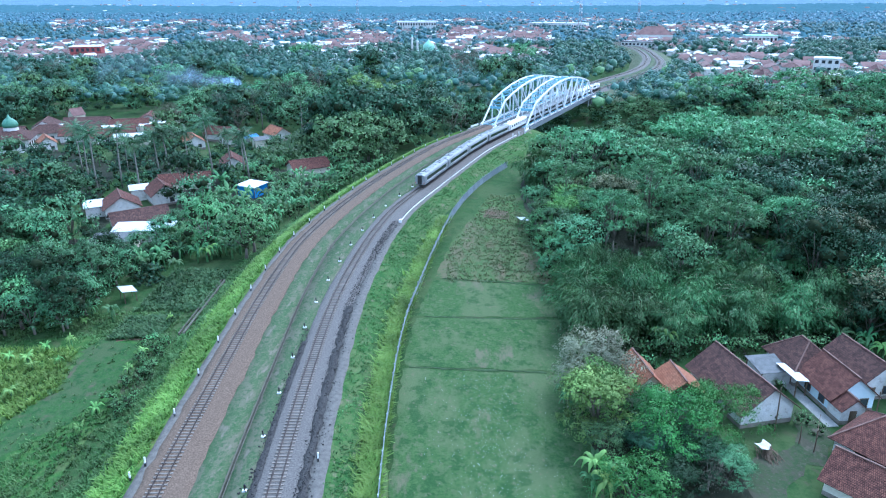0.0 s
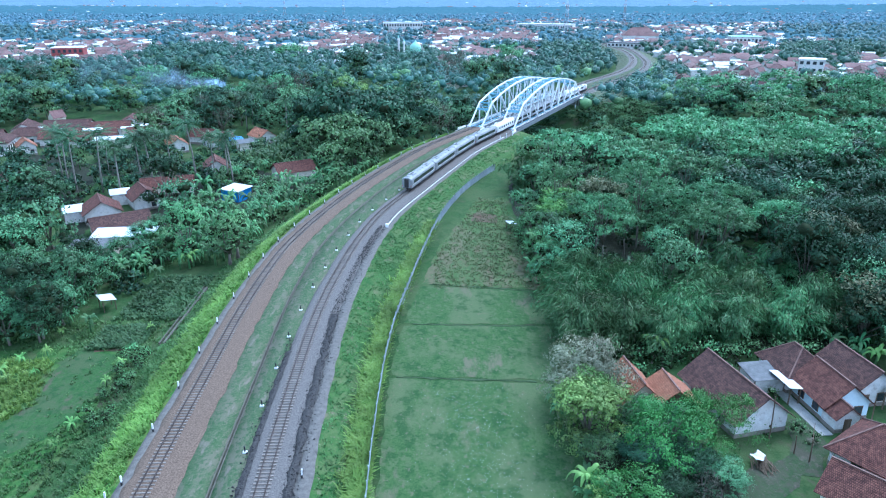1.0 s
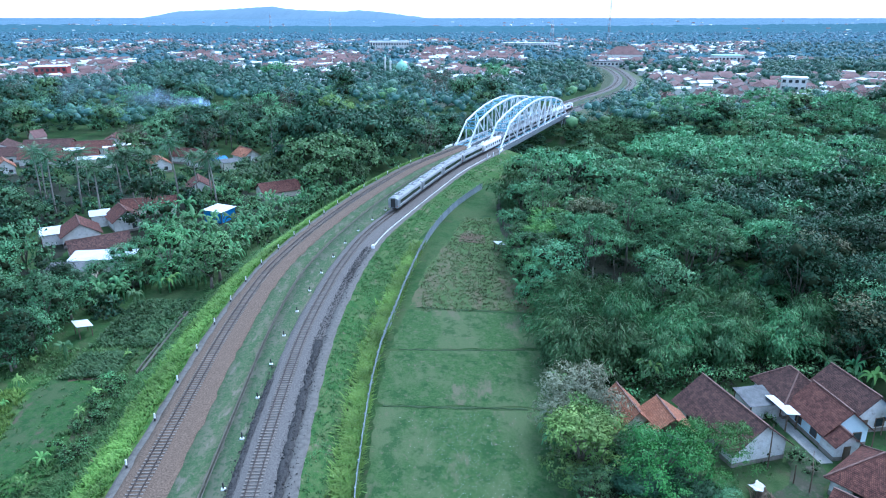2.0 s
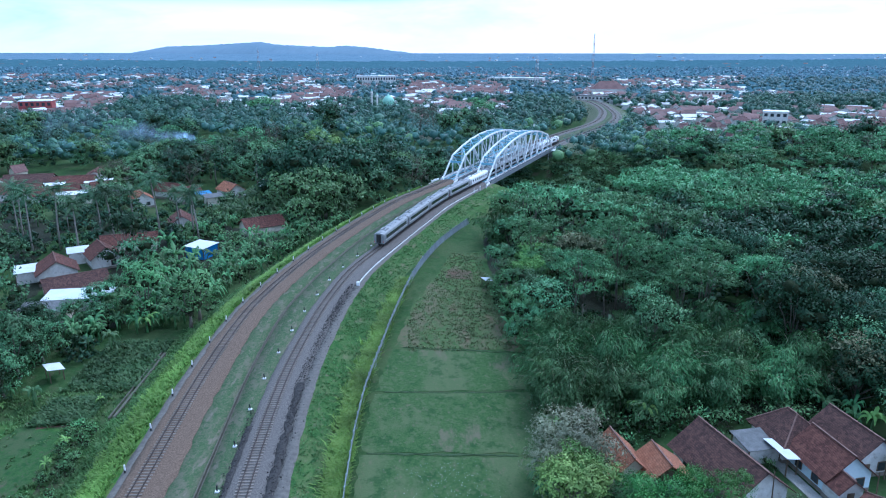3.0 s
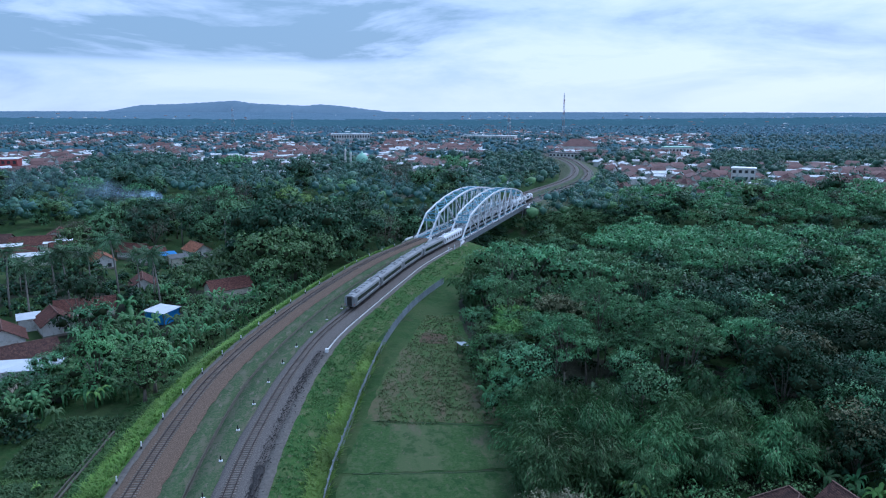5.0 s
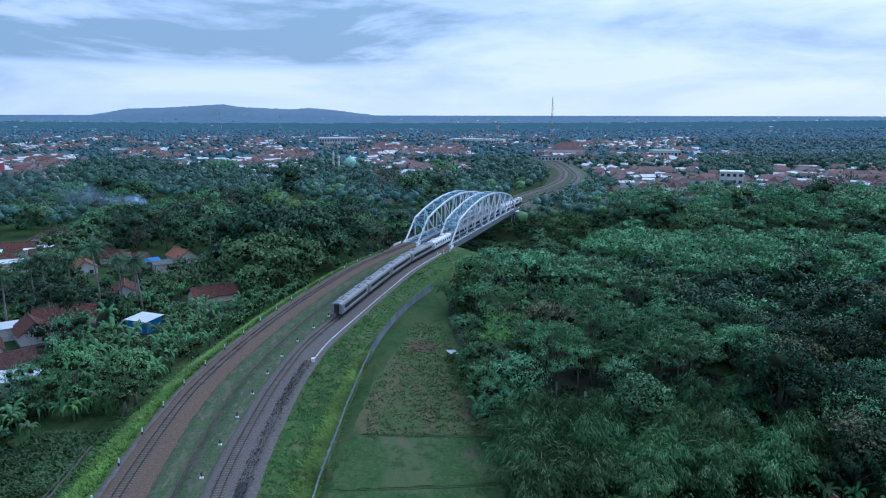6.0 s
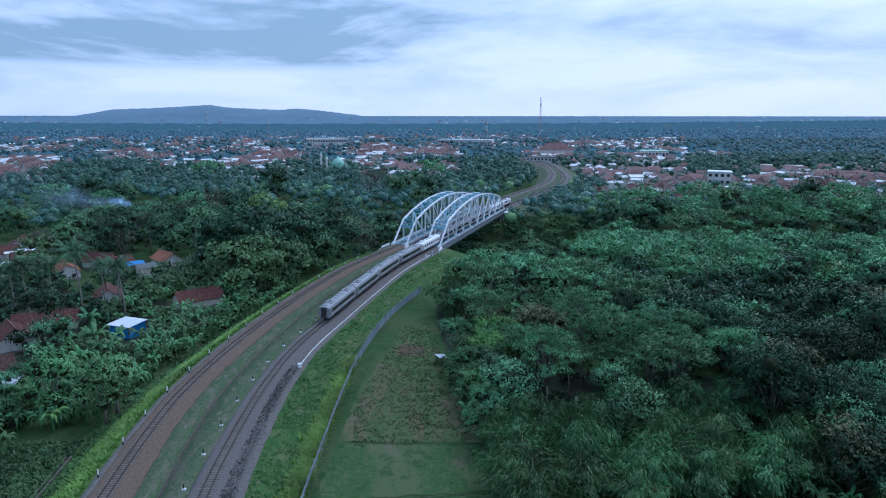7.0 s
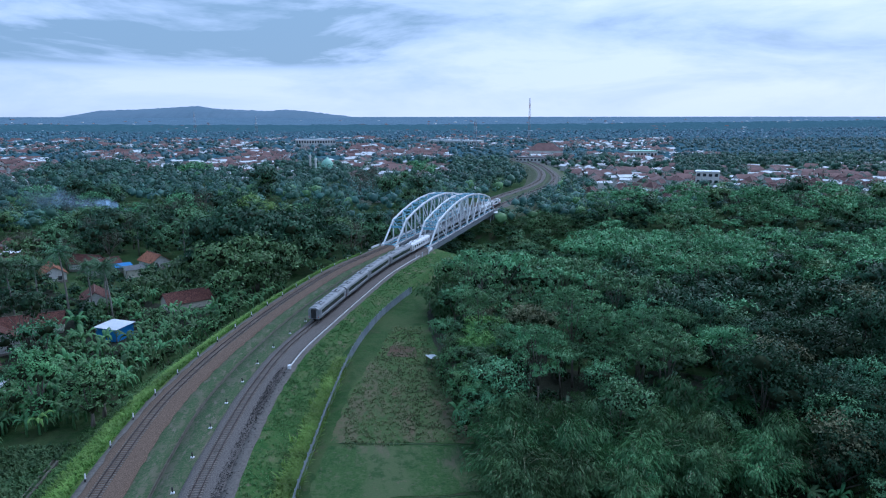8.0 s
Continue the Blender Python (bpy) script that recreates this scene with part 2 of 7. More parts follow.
M["ballast_new"] = material("grey_ballast", (0.062, 0.056, 0.051), (0.170, 0.153, 0.140), 5.5, 0.95, 0.8, fine=3, low=0.36, high=0.64)
M["path"] = material("grey_gravel_path", (0.075, 0.070, 0.063), (0.165, 0.152, 0.136), 1.6, 0.95, 0.6, fine=7, low=0.3, high=0.7)
M["coal"] = material("dark_stone", (0.026, 0.025, 0.026), (0.078, 0.073, 0.069), 4.0, 0.95, 1.0, fine=4, spec=0.1)
M["lip"] = material("dirty_concrete_lip", (0.065, 0.065, 0.048), (0.13, 0.122, 0.095), 0.8, 0.9, 0.4)
M["concrete"] = material("weathered_concrete", (0.22, 0.212, 0.198), (0.36, 0.35, 0.325), 0.8, 0.85, 0.3)
# near black: the shade of the deep drain is put into its colour
M["ditch"] = material("wet_ditch", (0.015, 0.016, 0.013), (0.035, 0.035, 0.026), 0.7, 0.6, 0.4)
M["rail"] = material("rusty_rail", (0.035, 0.025, 0.022), (0.07, 0.052, 0.045), 2.0, 0.55, 0.1, metal=0.3)
M["sleeper"] = material("concrete_sleeper", (0.150, 0.126, 0.106), (0.230, 0.200, 0.172), 2.0, 0.85, 0.2, island=0.25)
M["white"] = material("white_paint", (0.70, 0.71, 0.72), (0.82, 0.83, 0.84), 1.2, 0.55, 0.1)
M["lime"] = material("worn_limewash", (0.34, 0.33, 0.31), (0.64, 0.63, 0.62), 1.3, 0.85, 0.2, low=0.3, high=0.55)
M["black"] = material("black_paint", (0.015, 0.015, 0.017), (0.035, 0.035, 0.037), 1.2, 0.5, 0.1)
M["steel_white"] = material("white_painted_steel", (0.62, 0.64, 0.65), (0.78, 0.79, 0.80), 0.5, 0.45, 0.05, fine=12)
M["steel_blue"] = material("blue_painted_steel", (0.18, 0.39, 0.51), (0.28, 0.51, 0.62), 0.5, 0.5, 0.05, fine=12)
M["steel_dark"] = material("dark_steel", (0.035, 0.05, 0.065), (0.08, 0.09, 0.10), 0.7, 0.6, 0.1)
M["coach"] = material("brushed_steel_coach", (0.25, 0.26, 0.27), (0.36, 0.37, 0.38), 0.6, 0.38, 0.02, metal=0.35, stretch=(1, 0.15, 1))
M["coach_roof"] = material("grey_roof_paint", (0.20, 0.21, 0.22), (0.29, 0.30, 0.31), 0.7, 0.6, 0.05)
M["coach_white"] = material("white_coach_paint", (0.68, 0.69, 0.70), (0.78, 0.79, 0.80), 0.7, 0.4, 0.02)
M["glass"] = material("dark_tinted_glass", (0.010, 0.014, 0.018), (0.02, 0.025, 0.03), 0.7, 0.12, 0.0, spec=0.6)
M["underframe"] = material("sooty_underframe", (0.02, 0.02, 0.02), (0.05, 0.047, 0.045), 1.0, 0.8, 0.2)
M["red_paint"] = material("red_paint", (0.45, 0.06, 0.04), (0.55, 0.09, 0.06), 1.0, 0.5, 0.05)
M["mast_red"] = material("faded_red_mast_paint", (0.26, 0.15, 0.14), (0.34, 0.20, 0.19), 0.4, 0.7, 0.05)
M["mast_white"] = material("dull_white_mast_paint", (0.40, 0.43, 0.46), (0.52, 0.55, 0.58), 0.4, 0.7, 0.05)
M["fence"] = material("galvanised_fence", (0.27, 0.30, 0.33), (0.45, 0.49, 0.53), 0.9, 0.55, 0.1, metal=0.1, island=0.3)
M["wall_white"] = sward("limewashed_wall", (0.52, 0.51, 0.49), (0.72, 0.71, 0.69), (0.60, 0.58, 0.54), (0.34, 0.31, 0.27), grain=1.2, wear=0.35, along=0.9)
M["wall_blue"] = material("pale_blue_wall", (0.50, 0.62, 0.68), (0.62, 0.72, 0.76), 0.6, 0.9, 0.15)
M["wall_cream"] = material("cream_wall", (0.55, 0.50, 0.40), (0.68, 0.63, 0.53), 0.6, 0.9, 0.15)
M["plinth"] = material("damp_stained_render", (0.15, 0.125, 0.10), (0.28, 0.25, 0.215), 1.1, 0.9, 0.2)
M["wood"] = material("weathered_wood", (0.08, 0.055, 0.035), (0.17, 0.13, 0.09), 1.4, 0.9, 0.4, stretch=(1, 1, 0.2))
# near-black tone paints the shade inside the crowns onto their inner lumps
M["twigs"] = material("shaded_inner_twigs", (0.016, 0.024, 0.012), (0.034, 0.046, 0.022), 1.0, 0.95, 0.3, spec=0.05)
M["culm"] = material("pale_bamboo_culm", (0.20, 0.22, 0.12), (0.32, 0.33, 0.20), 1.6, 0.6, 0.1)
M["palm_bark"] = material("pale_palm_trunk", (0.17, 0.155, 0.13), (0.30, 0.28, 0.25), 2.0, 0.9, 0.3)
M["bark"] = material("tree_bark", (0.10, 0.085, 0.065), (0.20, 0.18, 0.15), 1.6, 0.95, 0.5, stretch=(1, 1, 0.3))
M["metal_sheet"] = material("white_metal_sheet", (0.50, 0.54, 0.58), (0.66, 0.69, 0.72), 0.5, 0.5, 0.1, fine=7)
M["asbestos"] = material("grey_cement_sheet", (0.085, 0.088, 0.09), (0.165, 0.168, 0.17), 0.9, 0.9, 0.4)
M["tiles_brown"] = tile_material("dark_brown_clay_tiles", (0.062, 0.034, 0.030), (0.15, 0.078, 0.062))
M["tiles_red"] = tile_material("red_clay_tiles", (0.085, 0.034, 0.027), (0.195, 0.083, 0.060))
M["tiles_orange"] = tile_material("orange_clay_tiles", (0.30, 0.12, 0.065), (0.42, 0.19, 0.11))
M["roof_far"] = material("old_clay_roof", (0.092, 0.050, 0.046), (0.190, 0.106, 0.096), 0.12, 0.85, 0.2, island=0.4, spec=0.45)
M["ridge"] = material("mortared_ridge_tiles", (0.12, 0.070, 0.058), (0.22, 0.14, 0.115), 1.5, 0.9, 0.3)
M["pane"] = material("window_glass", (0.02, 0.025, 0.03), (0.05, 0.06, 0.07), 0.5, 0.15, 0.0, spec=0.6)
M["dome"] = material("green_dome_tiles", (0.26, 0.50, 0.38), (0.34, 0.58, 0.45), 0.5, 0.4, 0.05)
M["dome_dark"] = material("dark_green_dome_tiles", (0.05, 0.16, 0.10), (0.12, 0.26, 0.17), 1.2, 0.5, 0.1)
M["blue_tarp"] = material("blue_sheet", (0.03, 0.16, 0.42), (0.06, 0.24, 0.52), 0.5, 0.5, 0.2)
# haze of the distance is painted into the hill's blue base colour
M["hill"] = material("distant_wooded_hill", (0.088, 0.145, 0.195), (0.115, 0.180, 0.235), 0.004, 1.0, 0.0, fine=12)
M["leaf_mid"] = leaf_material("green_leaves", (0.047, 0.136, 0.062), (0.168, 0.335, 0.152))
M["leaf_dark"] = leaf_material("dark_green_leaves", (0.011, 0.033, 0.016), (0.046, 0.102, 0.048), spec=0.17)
M["leaf_light"] = leaf_material("light_green_leaves", (0.065, 0.160, 0.058), (0.165, 0.300, 0.120))
M["leaf_feather"] = leaf_material("feathery_green_leaves", (0.050, 0.142, 0.058), (0.168, 0.318, 0.140), vary=0.25)
M["leaf_bamboo"] = leaf_material("bamboo_leaves", (0.042, 0.118, 0.044), (0.126, 0.245, 0.094), vary=0.25)
M["leaf_banana"] = leaf_material("banana_leaves", (0.046, 0.125, 0.048), (0.135, 0.245, 0.098), light=0.25, vary=0.42)
M["leaf_palm"] = leaf_material("palm_fronds", (0.030, 0.078, 0.034), (0.085, 0.160, 0.072), vary=0.2)
M["leaf_grey"] = leaf_material("grey_blossoming_twigs", (0.165, 0.195, 0.115), (0.33, 0.345, 0.235), vary=0.1)
M["leaf_brown"] = leaf_material("dry_brownish_leaves", (0.084, 0.088, 0.063), (0.134, 0.129, 0.091), vary=0.2)
M["grass"] = leaf_material("grass_blades", (0.112, 0.215, 0.040), (0.205, 0.310, 0.074), light=0.3, vary=0.15)
M["grass_dull"] = leaf_material("dull_grass_blades", (0.058, 0.134, 0.038), (0.120, 0.200, 0.068), light=0.3, vary=0.15)
# the blue of the next two materials is painted distance haze
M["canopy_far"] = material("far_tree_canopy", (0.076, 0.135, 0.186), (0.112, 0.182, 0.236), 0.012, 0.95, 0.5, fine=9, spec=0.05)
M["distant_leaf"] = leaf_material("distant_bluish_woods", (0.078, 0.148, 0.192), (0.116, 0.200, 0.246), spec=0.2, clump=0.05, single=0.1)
# litter tone lowered to near black to paint the shade under trees
M["litter_shade"] = material("shaded_leaf_litter", (0.009, 0.013, 0.006), (0.026, 0.030, 0.014), 1.2, 0.95, 0.6)
# bluish base colour stands in for haze over the woods
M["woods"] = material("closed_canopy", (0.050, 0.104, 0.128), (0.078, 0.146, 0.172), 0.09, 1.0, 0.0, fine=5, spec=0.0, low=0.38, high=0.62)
M["bank_far"] = material("dry_bank_grass", (0.06, 0.085, 0.04), (0.10, 0.11, 0.065), 0.2, 0.95, 0.6, fine=10)
M["deck_plate"] = material("grey_deck_plate", (0.13, 0.15, 0.165), (0.20, 0.22, 0.235), 0.5, 0.6, 0.1)
M["leaf_bloom"] = leaf_material("leaves_with_pale_blossom", (0.05, 0.085, 0.035), (0.20, 0.20, 0.11), vary=0.15)
M["bund"] = material("dark_grassy_bund", (0.026, 0.056, 0.020), (0.058, 0.085, 0.036), 1.6, 0.95, 0.6)
M["leaf_bright"] = leaf_material("fresh_bright_leaves", (0.110, 0.235, 0.055), (0.230, 0.375, 0.110), vary=0.1)
# far leaves paled and blued to paint haze in their colour
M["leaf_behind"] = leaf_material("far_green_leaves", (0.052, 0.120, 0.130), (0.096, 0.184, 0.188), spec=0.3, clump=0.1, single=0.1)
# both town leaf colours are shifted to blue to paint in some haze
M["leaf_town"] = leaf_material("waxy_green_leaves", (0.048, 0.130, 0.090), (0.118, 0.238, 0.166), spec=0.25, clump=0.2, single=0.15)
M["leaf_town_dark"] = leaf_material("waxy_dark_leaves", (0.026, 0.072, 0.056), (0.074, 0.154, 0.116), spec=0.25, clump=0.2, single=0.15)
M["leaf_grove"] = leaf_material("lush_green_leaves", (0.038, 0.115, 0.027), (0.098, 0.215, 0.052), vary=0.1)
M["brick_red"] = material("dark_red_render", (0.20, 0.045, 0.045), (0.28, 0.07, 0.065), 0.5, 0.8, 0.1)
M["weed"] = leaf_material("weedy_stalks", (0.075, 0.145, 0.045), (0.175, 0.190, 0.095), vary=0.1)
M["pale_sheet"] = material("dull_pale_roof_sheet", (0.46, 0.485, 0.50), (0.66, 0.68, 0.70), 0.15, 0.7, 0.1, fine=7, island=0.3)


# bluish sheen added to imitate haze on the far canopy and the hill
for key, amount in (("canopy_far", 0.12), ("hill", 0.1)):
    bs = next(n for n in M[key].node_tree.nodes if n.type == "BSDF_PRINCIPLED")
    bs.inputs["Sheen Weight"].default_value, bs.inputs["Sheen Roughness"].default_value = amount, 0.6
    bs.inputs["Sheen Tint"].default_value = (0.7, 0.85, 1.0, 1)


# ---- mesh helpers ----
class Geo:
    """Collects vertices and faces of one mesh."""

    def __init__(self):
        self.v, self.f, self.uv = [], [], {}

    def face(self, *points, uv=None):
        n = len(self.v)
        self.v += [tuple(p) for p in points]
        if uv:
            self.uv[len(self.f)] = uv
        self.f.append(tuple(range(n, n + len(points))))

    def box(self, size, at=(0, 0, 0), turn=None, taper=1.0):
        """A box of that size whose middle is at at; taper narrows its top."""
        n, (a, b, c) = len(self.v), (s / 2 for s in size)
        for z, k in ((-c, 1.0), (c, taper)):
            for x, y in ((-a, -b), (a, -b), (a, b), (-a, b)):
                p = Vector((x * k, y * k, z))
                if turn:
                    p = turn @ p
                self.v.append(tuple(p + Vector(at)))
        self.f += [tuple(n + i for i in q) for q in ((3, 2, 1, 0), (4, 5, 6, 7), (0, 1, 5, 4), (1, 2, 6, 5), (2, 3, 7, 6), (3, 0, 4, 7))]
        return self

    def beam(self, p, q, w, h=None, up=(0, 0, 1)):
        """A bar of rectangular section from p to q."""
        p, q = Vector(p), Vector(q)
        d = (q - p).normalized()
        side = d.cross(Vector(up))
        side = side.normalized() if side.length > 1e-4 else Vector((1, 0, 0))
        top = side.cross(d)
        a, b, n = side * w / 2, top * (h or w) / 2, len(self.v)
        for e in (p, q):
            self.v += [tuple(e - a - b), tuple(e + a - b), tuple(e + a + b), tuple(e - a + b)]
        self.f += [tuple(n + i for i in f) for f in ((3, 2, 1, 0), (4, 5, 6, 7), (0, 1, 5, 4), (1, 2, 6, 5), (2, 3, 7, 6), (3, 0, 4, 7))]
        return self

    def tube(self, points, radii, sides=6):
        """A round limb through the points."""
        n = len(self.v)
        for i, (p, r) in enumerate(zip(points, radii)):
            p = Vector(p)
            d = Vector(points[min(i + 1, len(points) - 1)]) - Vector(points[max(i - 1, 0)])
            a = d.cross(Vector((0.3, 1, 0.1))).normalized()
            b = d.cross(a).normalized()
            for k in range(sides):
                t = 2 * math.pi * k / sides
                self.v.append(tuple(p + a * r * math.cos(t) + b * r * math.sin(t)))
        for i in range(len(points) - 1):
            for k in range(sides):
                s, e = n + i * sides + k, n + i * sides + (k + 1) % sides
                self.f.append((s, e, e + sides, s + sides))
        self.f.append(tuple(n + k for k in reversed(range(sides))))
        self.f.append(tuple(n + (len(points) - 1) * sides + k for k in range(sides)))
        return self

    def loft(self, rings, close=True, caps=True):
        """Skin over rings of equally many points."""
        n, k = len(self.v), len(rings[0])
        for r in rings:
            self.v += [tuple(p) for p in r]
        for i in range(len(rings) - 1):
            for j in range(k if close else k - 1):
                s, e = n + i * k + j, n + i * k + (j + 1) % k
                self.f.append((s, e, e + k, s + k))
        if caps:
            self.f.append(tuple(n + j for j in reversed(range(k))))
            self.f.append(tuple(n + (len(rings) - 1) * k + j for j in range(k)))
        return self

    def mesh(self, name, mat, smooth=False):
        me = bpy.data.meshes.new(name)
        me.from_pydata(self.v, [], self.f)
        if self.uv:
            layer = me.uv_layers.new(name="UVMap")
            for i, poly in enumerate(me.polygons):
                for j, l in enumerate(poly.loop_indices):
                    if i in self.uv:
                        layer.data[l].uv = self.uv[i][j]
        me.materials.append(mat)
        if smooth:
            me.polygons.foreach_set("use_smooth", [True] * len(me.polygons))
        me.update()
        return me


NORMALS = {}


def array_mesh(name, verts, faces, mat, smooth=False, facing=None, inner=None):
    """A mesh from arrays: verts n x 3, faces m x 3 or m x 4. facing: a soft normal for each vertex, as of the clump
    that it belongs to. inner: 1 for each face coloured as the shade inside a crown.
    """
    me = bpy.data.meshes.new(name)
    verts, faces = np.asarray(verts, np.float32), np.asarray(faces, np.int32)
    k = faces.shape[1]
    me.vertices.add(len(verts))
    me.vertices.foreach_set("co", verts.ravel())
    me.loops.add(faces.size)
    me.loops.foreach_set("vertex_index", faces.ravel())
    me.polygons.add(len(faces))
    me.polygons.foreach_set("loop_start", np.arange(0, faces.size, k, dtype=np.int32))
    if smooth:
        me.polygons.foreach_set("use_smooth", np.ones(len(faces), bool))
    me.materials.append(mat)
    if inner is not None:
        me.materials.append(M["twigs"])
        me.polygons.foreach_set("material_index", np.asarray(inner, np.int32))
    me.update(calc_edges=True)
    if facing is not None:
        facing = np.asarray(facing, np.float32)
        facing = facing / np.maximum(np.linalg.norm(facing, axis=1), 1e-6)[:, None]
        me.polygons.foreach_set("use_smooth", np.ones(len(faces), bool))
        me.normals_split_custom_set_from_vertices(facing)
        NORMALS[me.name] = facing
    return me


def part(name, geo, mat, parent=None, label="", smooth=False):
    """One mesh object under a thing or under a part."""
    ob = new(name, geo if isinstance(geo, bpy.types.Mesh) else geo.mesh(name, mat, smooth))
    if parent:
        ob.parent = parent
    return tagged(ob, label)


def thing(name, label, category, m=None, group="", kind=""):
    """An empty that carries the parts of one thing."""
    ob = new(name)
    ob.empty_display_size = 0.2
    if m:
        ob.matrix_basis = m
    return tagged(ob, label, category, group, kind)


# ---- plan: the two tracks ----
def spline(points, step=1.0):
    """A smooth line through the points, sampled finely and evenly."""
    p = np.array(points, float)
    p = np.vstack([2 * p[0] - p[1], p, 2 * p[-1] - p[-2]])
    out = []
    for i in range(1, len(p) - 2):
        a, b, c, d = p[i - 1 : i + 3]
        for t in np.linspace(0, 1, 24, endpoint=False):
            out.append(0.5 * (2 * b + (c - a) * t + (2 * a - 5 * b + 4 * c - d) * t * t + (3 * b - a - 3 * c + d) * t**3))
    out = np.array(out + [p[-2]])
    return out


UX, UY = 0.429, 0.903
LEFT = [(-28.6, 10), (-30.1, 40), (-31.4, 60), (-32.2, 85), (-32.7, 108), (-32.0, 131), (-30.1, 146), (-26.2, 165), (-19.5, 190), (-10.5, 217), (-1.0, 241),
        (17.3, 276), (40.5, 324.8), (63.7, 373.6), (98, 432), (127, 479), (146, 518), (161, 560), (173, 604), (184, 665), (188, 720), (184, 790)]
RIGHT = [(-15.8, 10), (-17.4, 40), (-18.7, 60), (-19.5, 85), (-19.5, 107), (-17.9, 129), (-16.0, 144), (-12.7, 161), (-6.0, 182), (3.5, 210), (12.4, 234),
         (29.5, 270), (52.7, 318.8), (75.9, 367.6), (109, 426), (137, 474), (156, 513), (171, 558), (181, 604), (192, 666), (197, 724), (193, 796)]
L_LINE, R_LINE = spline(LEFT), spline(RIGHT)
BRIDGE_A, BRIDGE_B = 11 * 24, 13 * 24


def normals(line):
    d = np.gradient(line, axis=0)
    d /= np.linalg.norm(d, axis=1)[:, None]
    return np.stack([d[:, 1], -d[:, 0]], 1)


L_NORM, R_NORM = normals(L_LINE), normals(R_LINE)
C_LINE = (L_LINE + R_LINE) / 2
C_NORM = normals(C_LINE)


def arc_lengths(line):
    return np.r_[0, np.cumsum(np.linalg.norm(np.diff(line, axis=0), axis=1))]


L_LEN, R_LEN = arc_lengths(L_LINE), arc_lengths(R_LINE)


def along(line, length, s):
    """Place and heading (radians from +y towards +x) s metres along a line."""
    x, y = np.interp(s, length, line[:, 0]), np.interp(s, length, line[:, 1])
    x2, y2 = np.interp(s + 0.5, length, line[:, 0]), np.interp(s + 0.5, length, line[:, 1])
    return x, y, math.atan2(x2 - x, y2 - y)


def lateral(x, y):
    """How far right of the corridor's middle the places lie, and how far along it."""
    x, y = np.asarray(x, float).ravel(), np.asarray(y, float).ravel()
    e, s = np.empty(len(x)), np.empty(len(x))
    for i in range(0, len(x), 4000):
        dx, dy = x[i : i + 4000, None] - C_LINE[None, :, 0], y[i : i + 4000, None] - C_LINE[None, :, 1]
        k = np.argmin(dx * dx + dy * dy, axis=1)
        r = np.arange(len(k))
        side = dx[r, k] * C_NORM[k, 0] + dy[r, k] * C_NORM[k, 1]
        e[i : i + 4000], s[i : i + 4000] = np.where(np.abs(side) < 1e-9, 0, np.sign(side)) * np.hypot(dx[r, k], dy[r, k]), k
    return e, s


def step(a, b, v):
    t = np.clip((v - a) / (b - a), 0, 1)
    return t * t * (3 - 2 * t)


MID_X, MID_Y = 52.0, 318.0


def height(x, y):
    """The ground's height at the places."""
    x, y = np.asarray(x, float).ravel(), np.asarray(y, float).ravel()
    e, s = lateral(x, y)
    left = -5.0 + 0 * x
    right = -1.5 - 3.5 * step(190, 260, y)
    z = np.where(e < 0, left, right)
    du = (x - MID_X) * UX + (y - MID_Y) * UY
    dv = (x - MID_X) * UY - (y - MID_Y) * UX
    du = du + 10 * np.sin(dv / 60)
    valley = np.exp(-((du / 34) ** 4)) * step(420, 260, np.abs(dv))
    z = z - 10 * valley
    wave = 0.35 * np.sin(x * 0.071 + 1.3) * np.cos(y * 0.063) + 0.2 * np.sin(x * 0.19 + y * 0.13)
    z = z + wave * np.maximum(step(60, 90, np.abs(e)), step(190, 230, y))
    z = z + 37 * step(1600, 4750, np.hypot(x, y))
    under = step(18, 13, e) * step(-18.5, -14.5, e)
    on_bank = 1 - ((s > BRIDGE_A - 2) & (s < BRIDGE_B + 2))
    z = np.where((under > 0) & (on_bank > 0), z * (1 - under) + np.minimum(z, -6.5) * under, z)
    return z


def ground_at(x, y):
    return float(height([x], [y])[0])


# ---- ground ----
def grow(start, end, first, rate):
    out, d = [start], first
    while out[-1] < end:
        out.append(out[-1] + d)
        d *= rate
    return out


gx = np.r_[-np.array(grow(150, 4200, 3.5, 1.13))[::-1], np.arange(-147.5, 250, 2.5), np.array(grow(250, 4200, 3.5, 1.13))]
gy = np.r_[-np.array(grow(10, 2000, 6, 1.3))[::-1], np.arange(-6, 440, 2.5), np.array(grow(441, 4900, 3.5, 1.08))]
GX, GY = np.meshgrid(gx, gy)
gz = height(GX, GY)
ids = np.arange(GX.size).reshape(GX.shape)
quads = np.stack([ids[:-1, :-1], ids[:-1, 1:], ids[1:, 1:], ids[1:, :-1]], -1).reshape(-1, 4)
ground = new("ground", array_mesh("ground", np.stack([GX.ravel(), GY.ravel(), gz], 1), quads, M["ground"], True))
tagged(ground, "grassy green ground with bare earth, reaching the horizon", "ground", kind="structure")


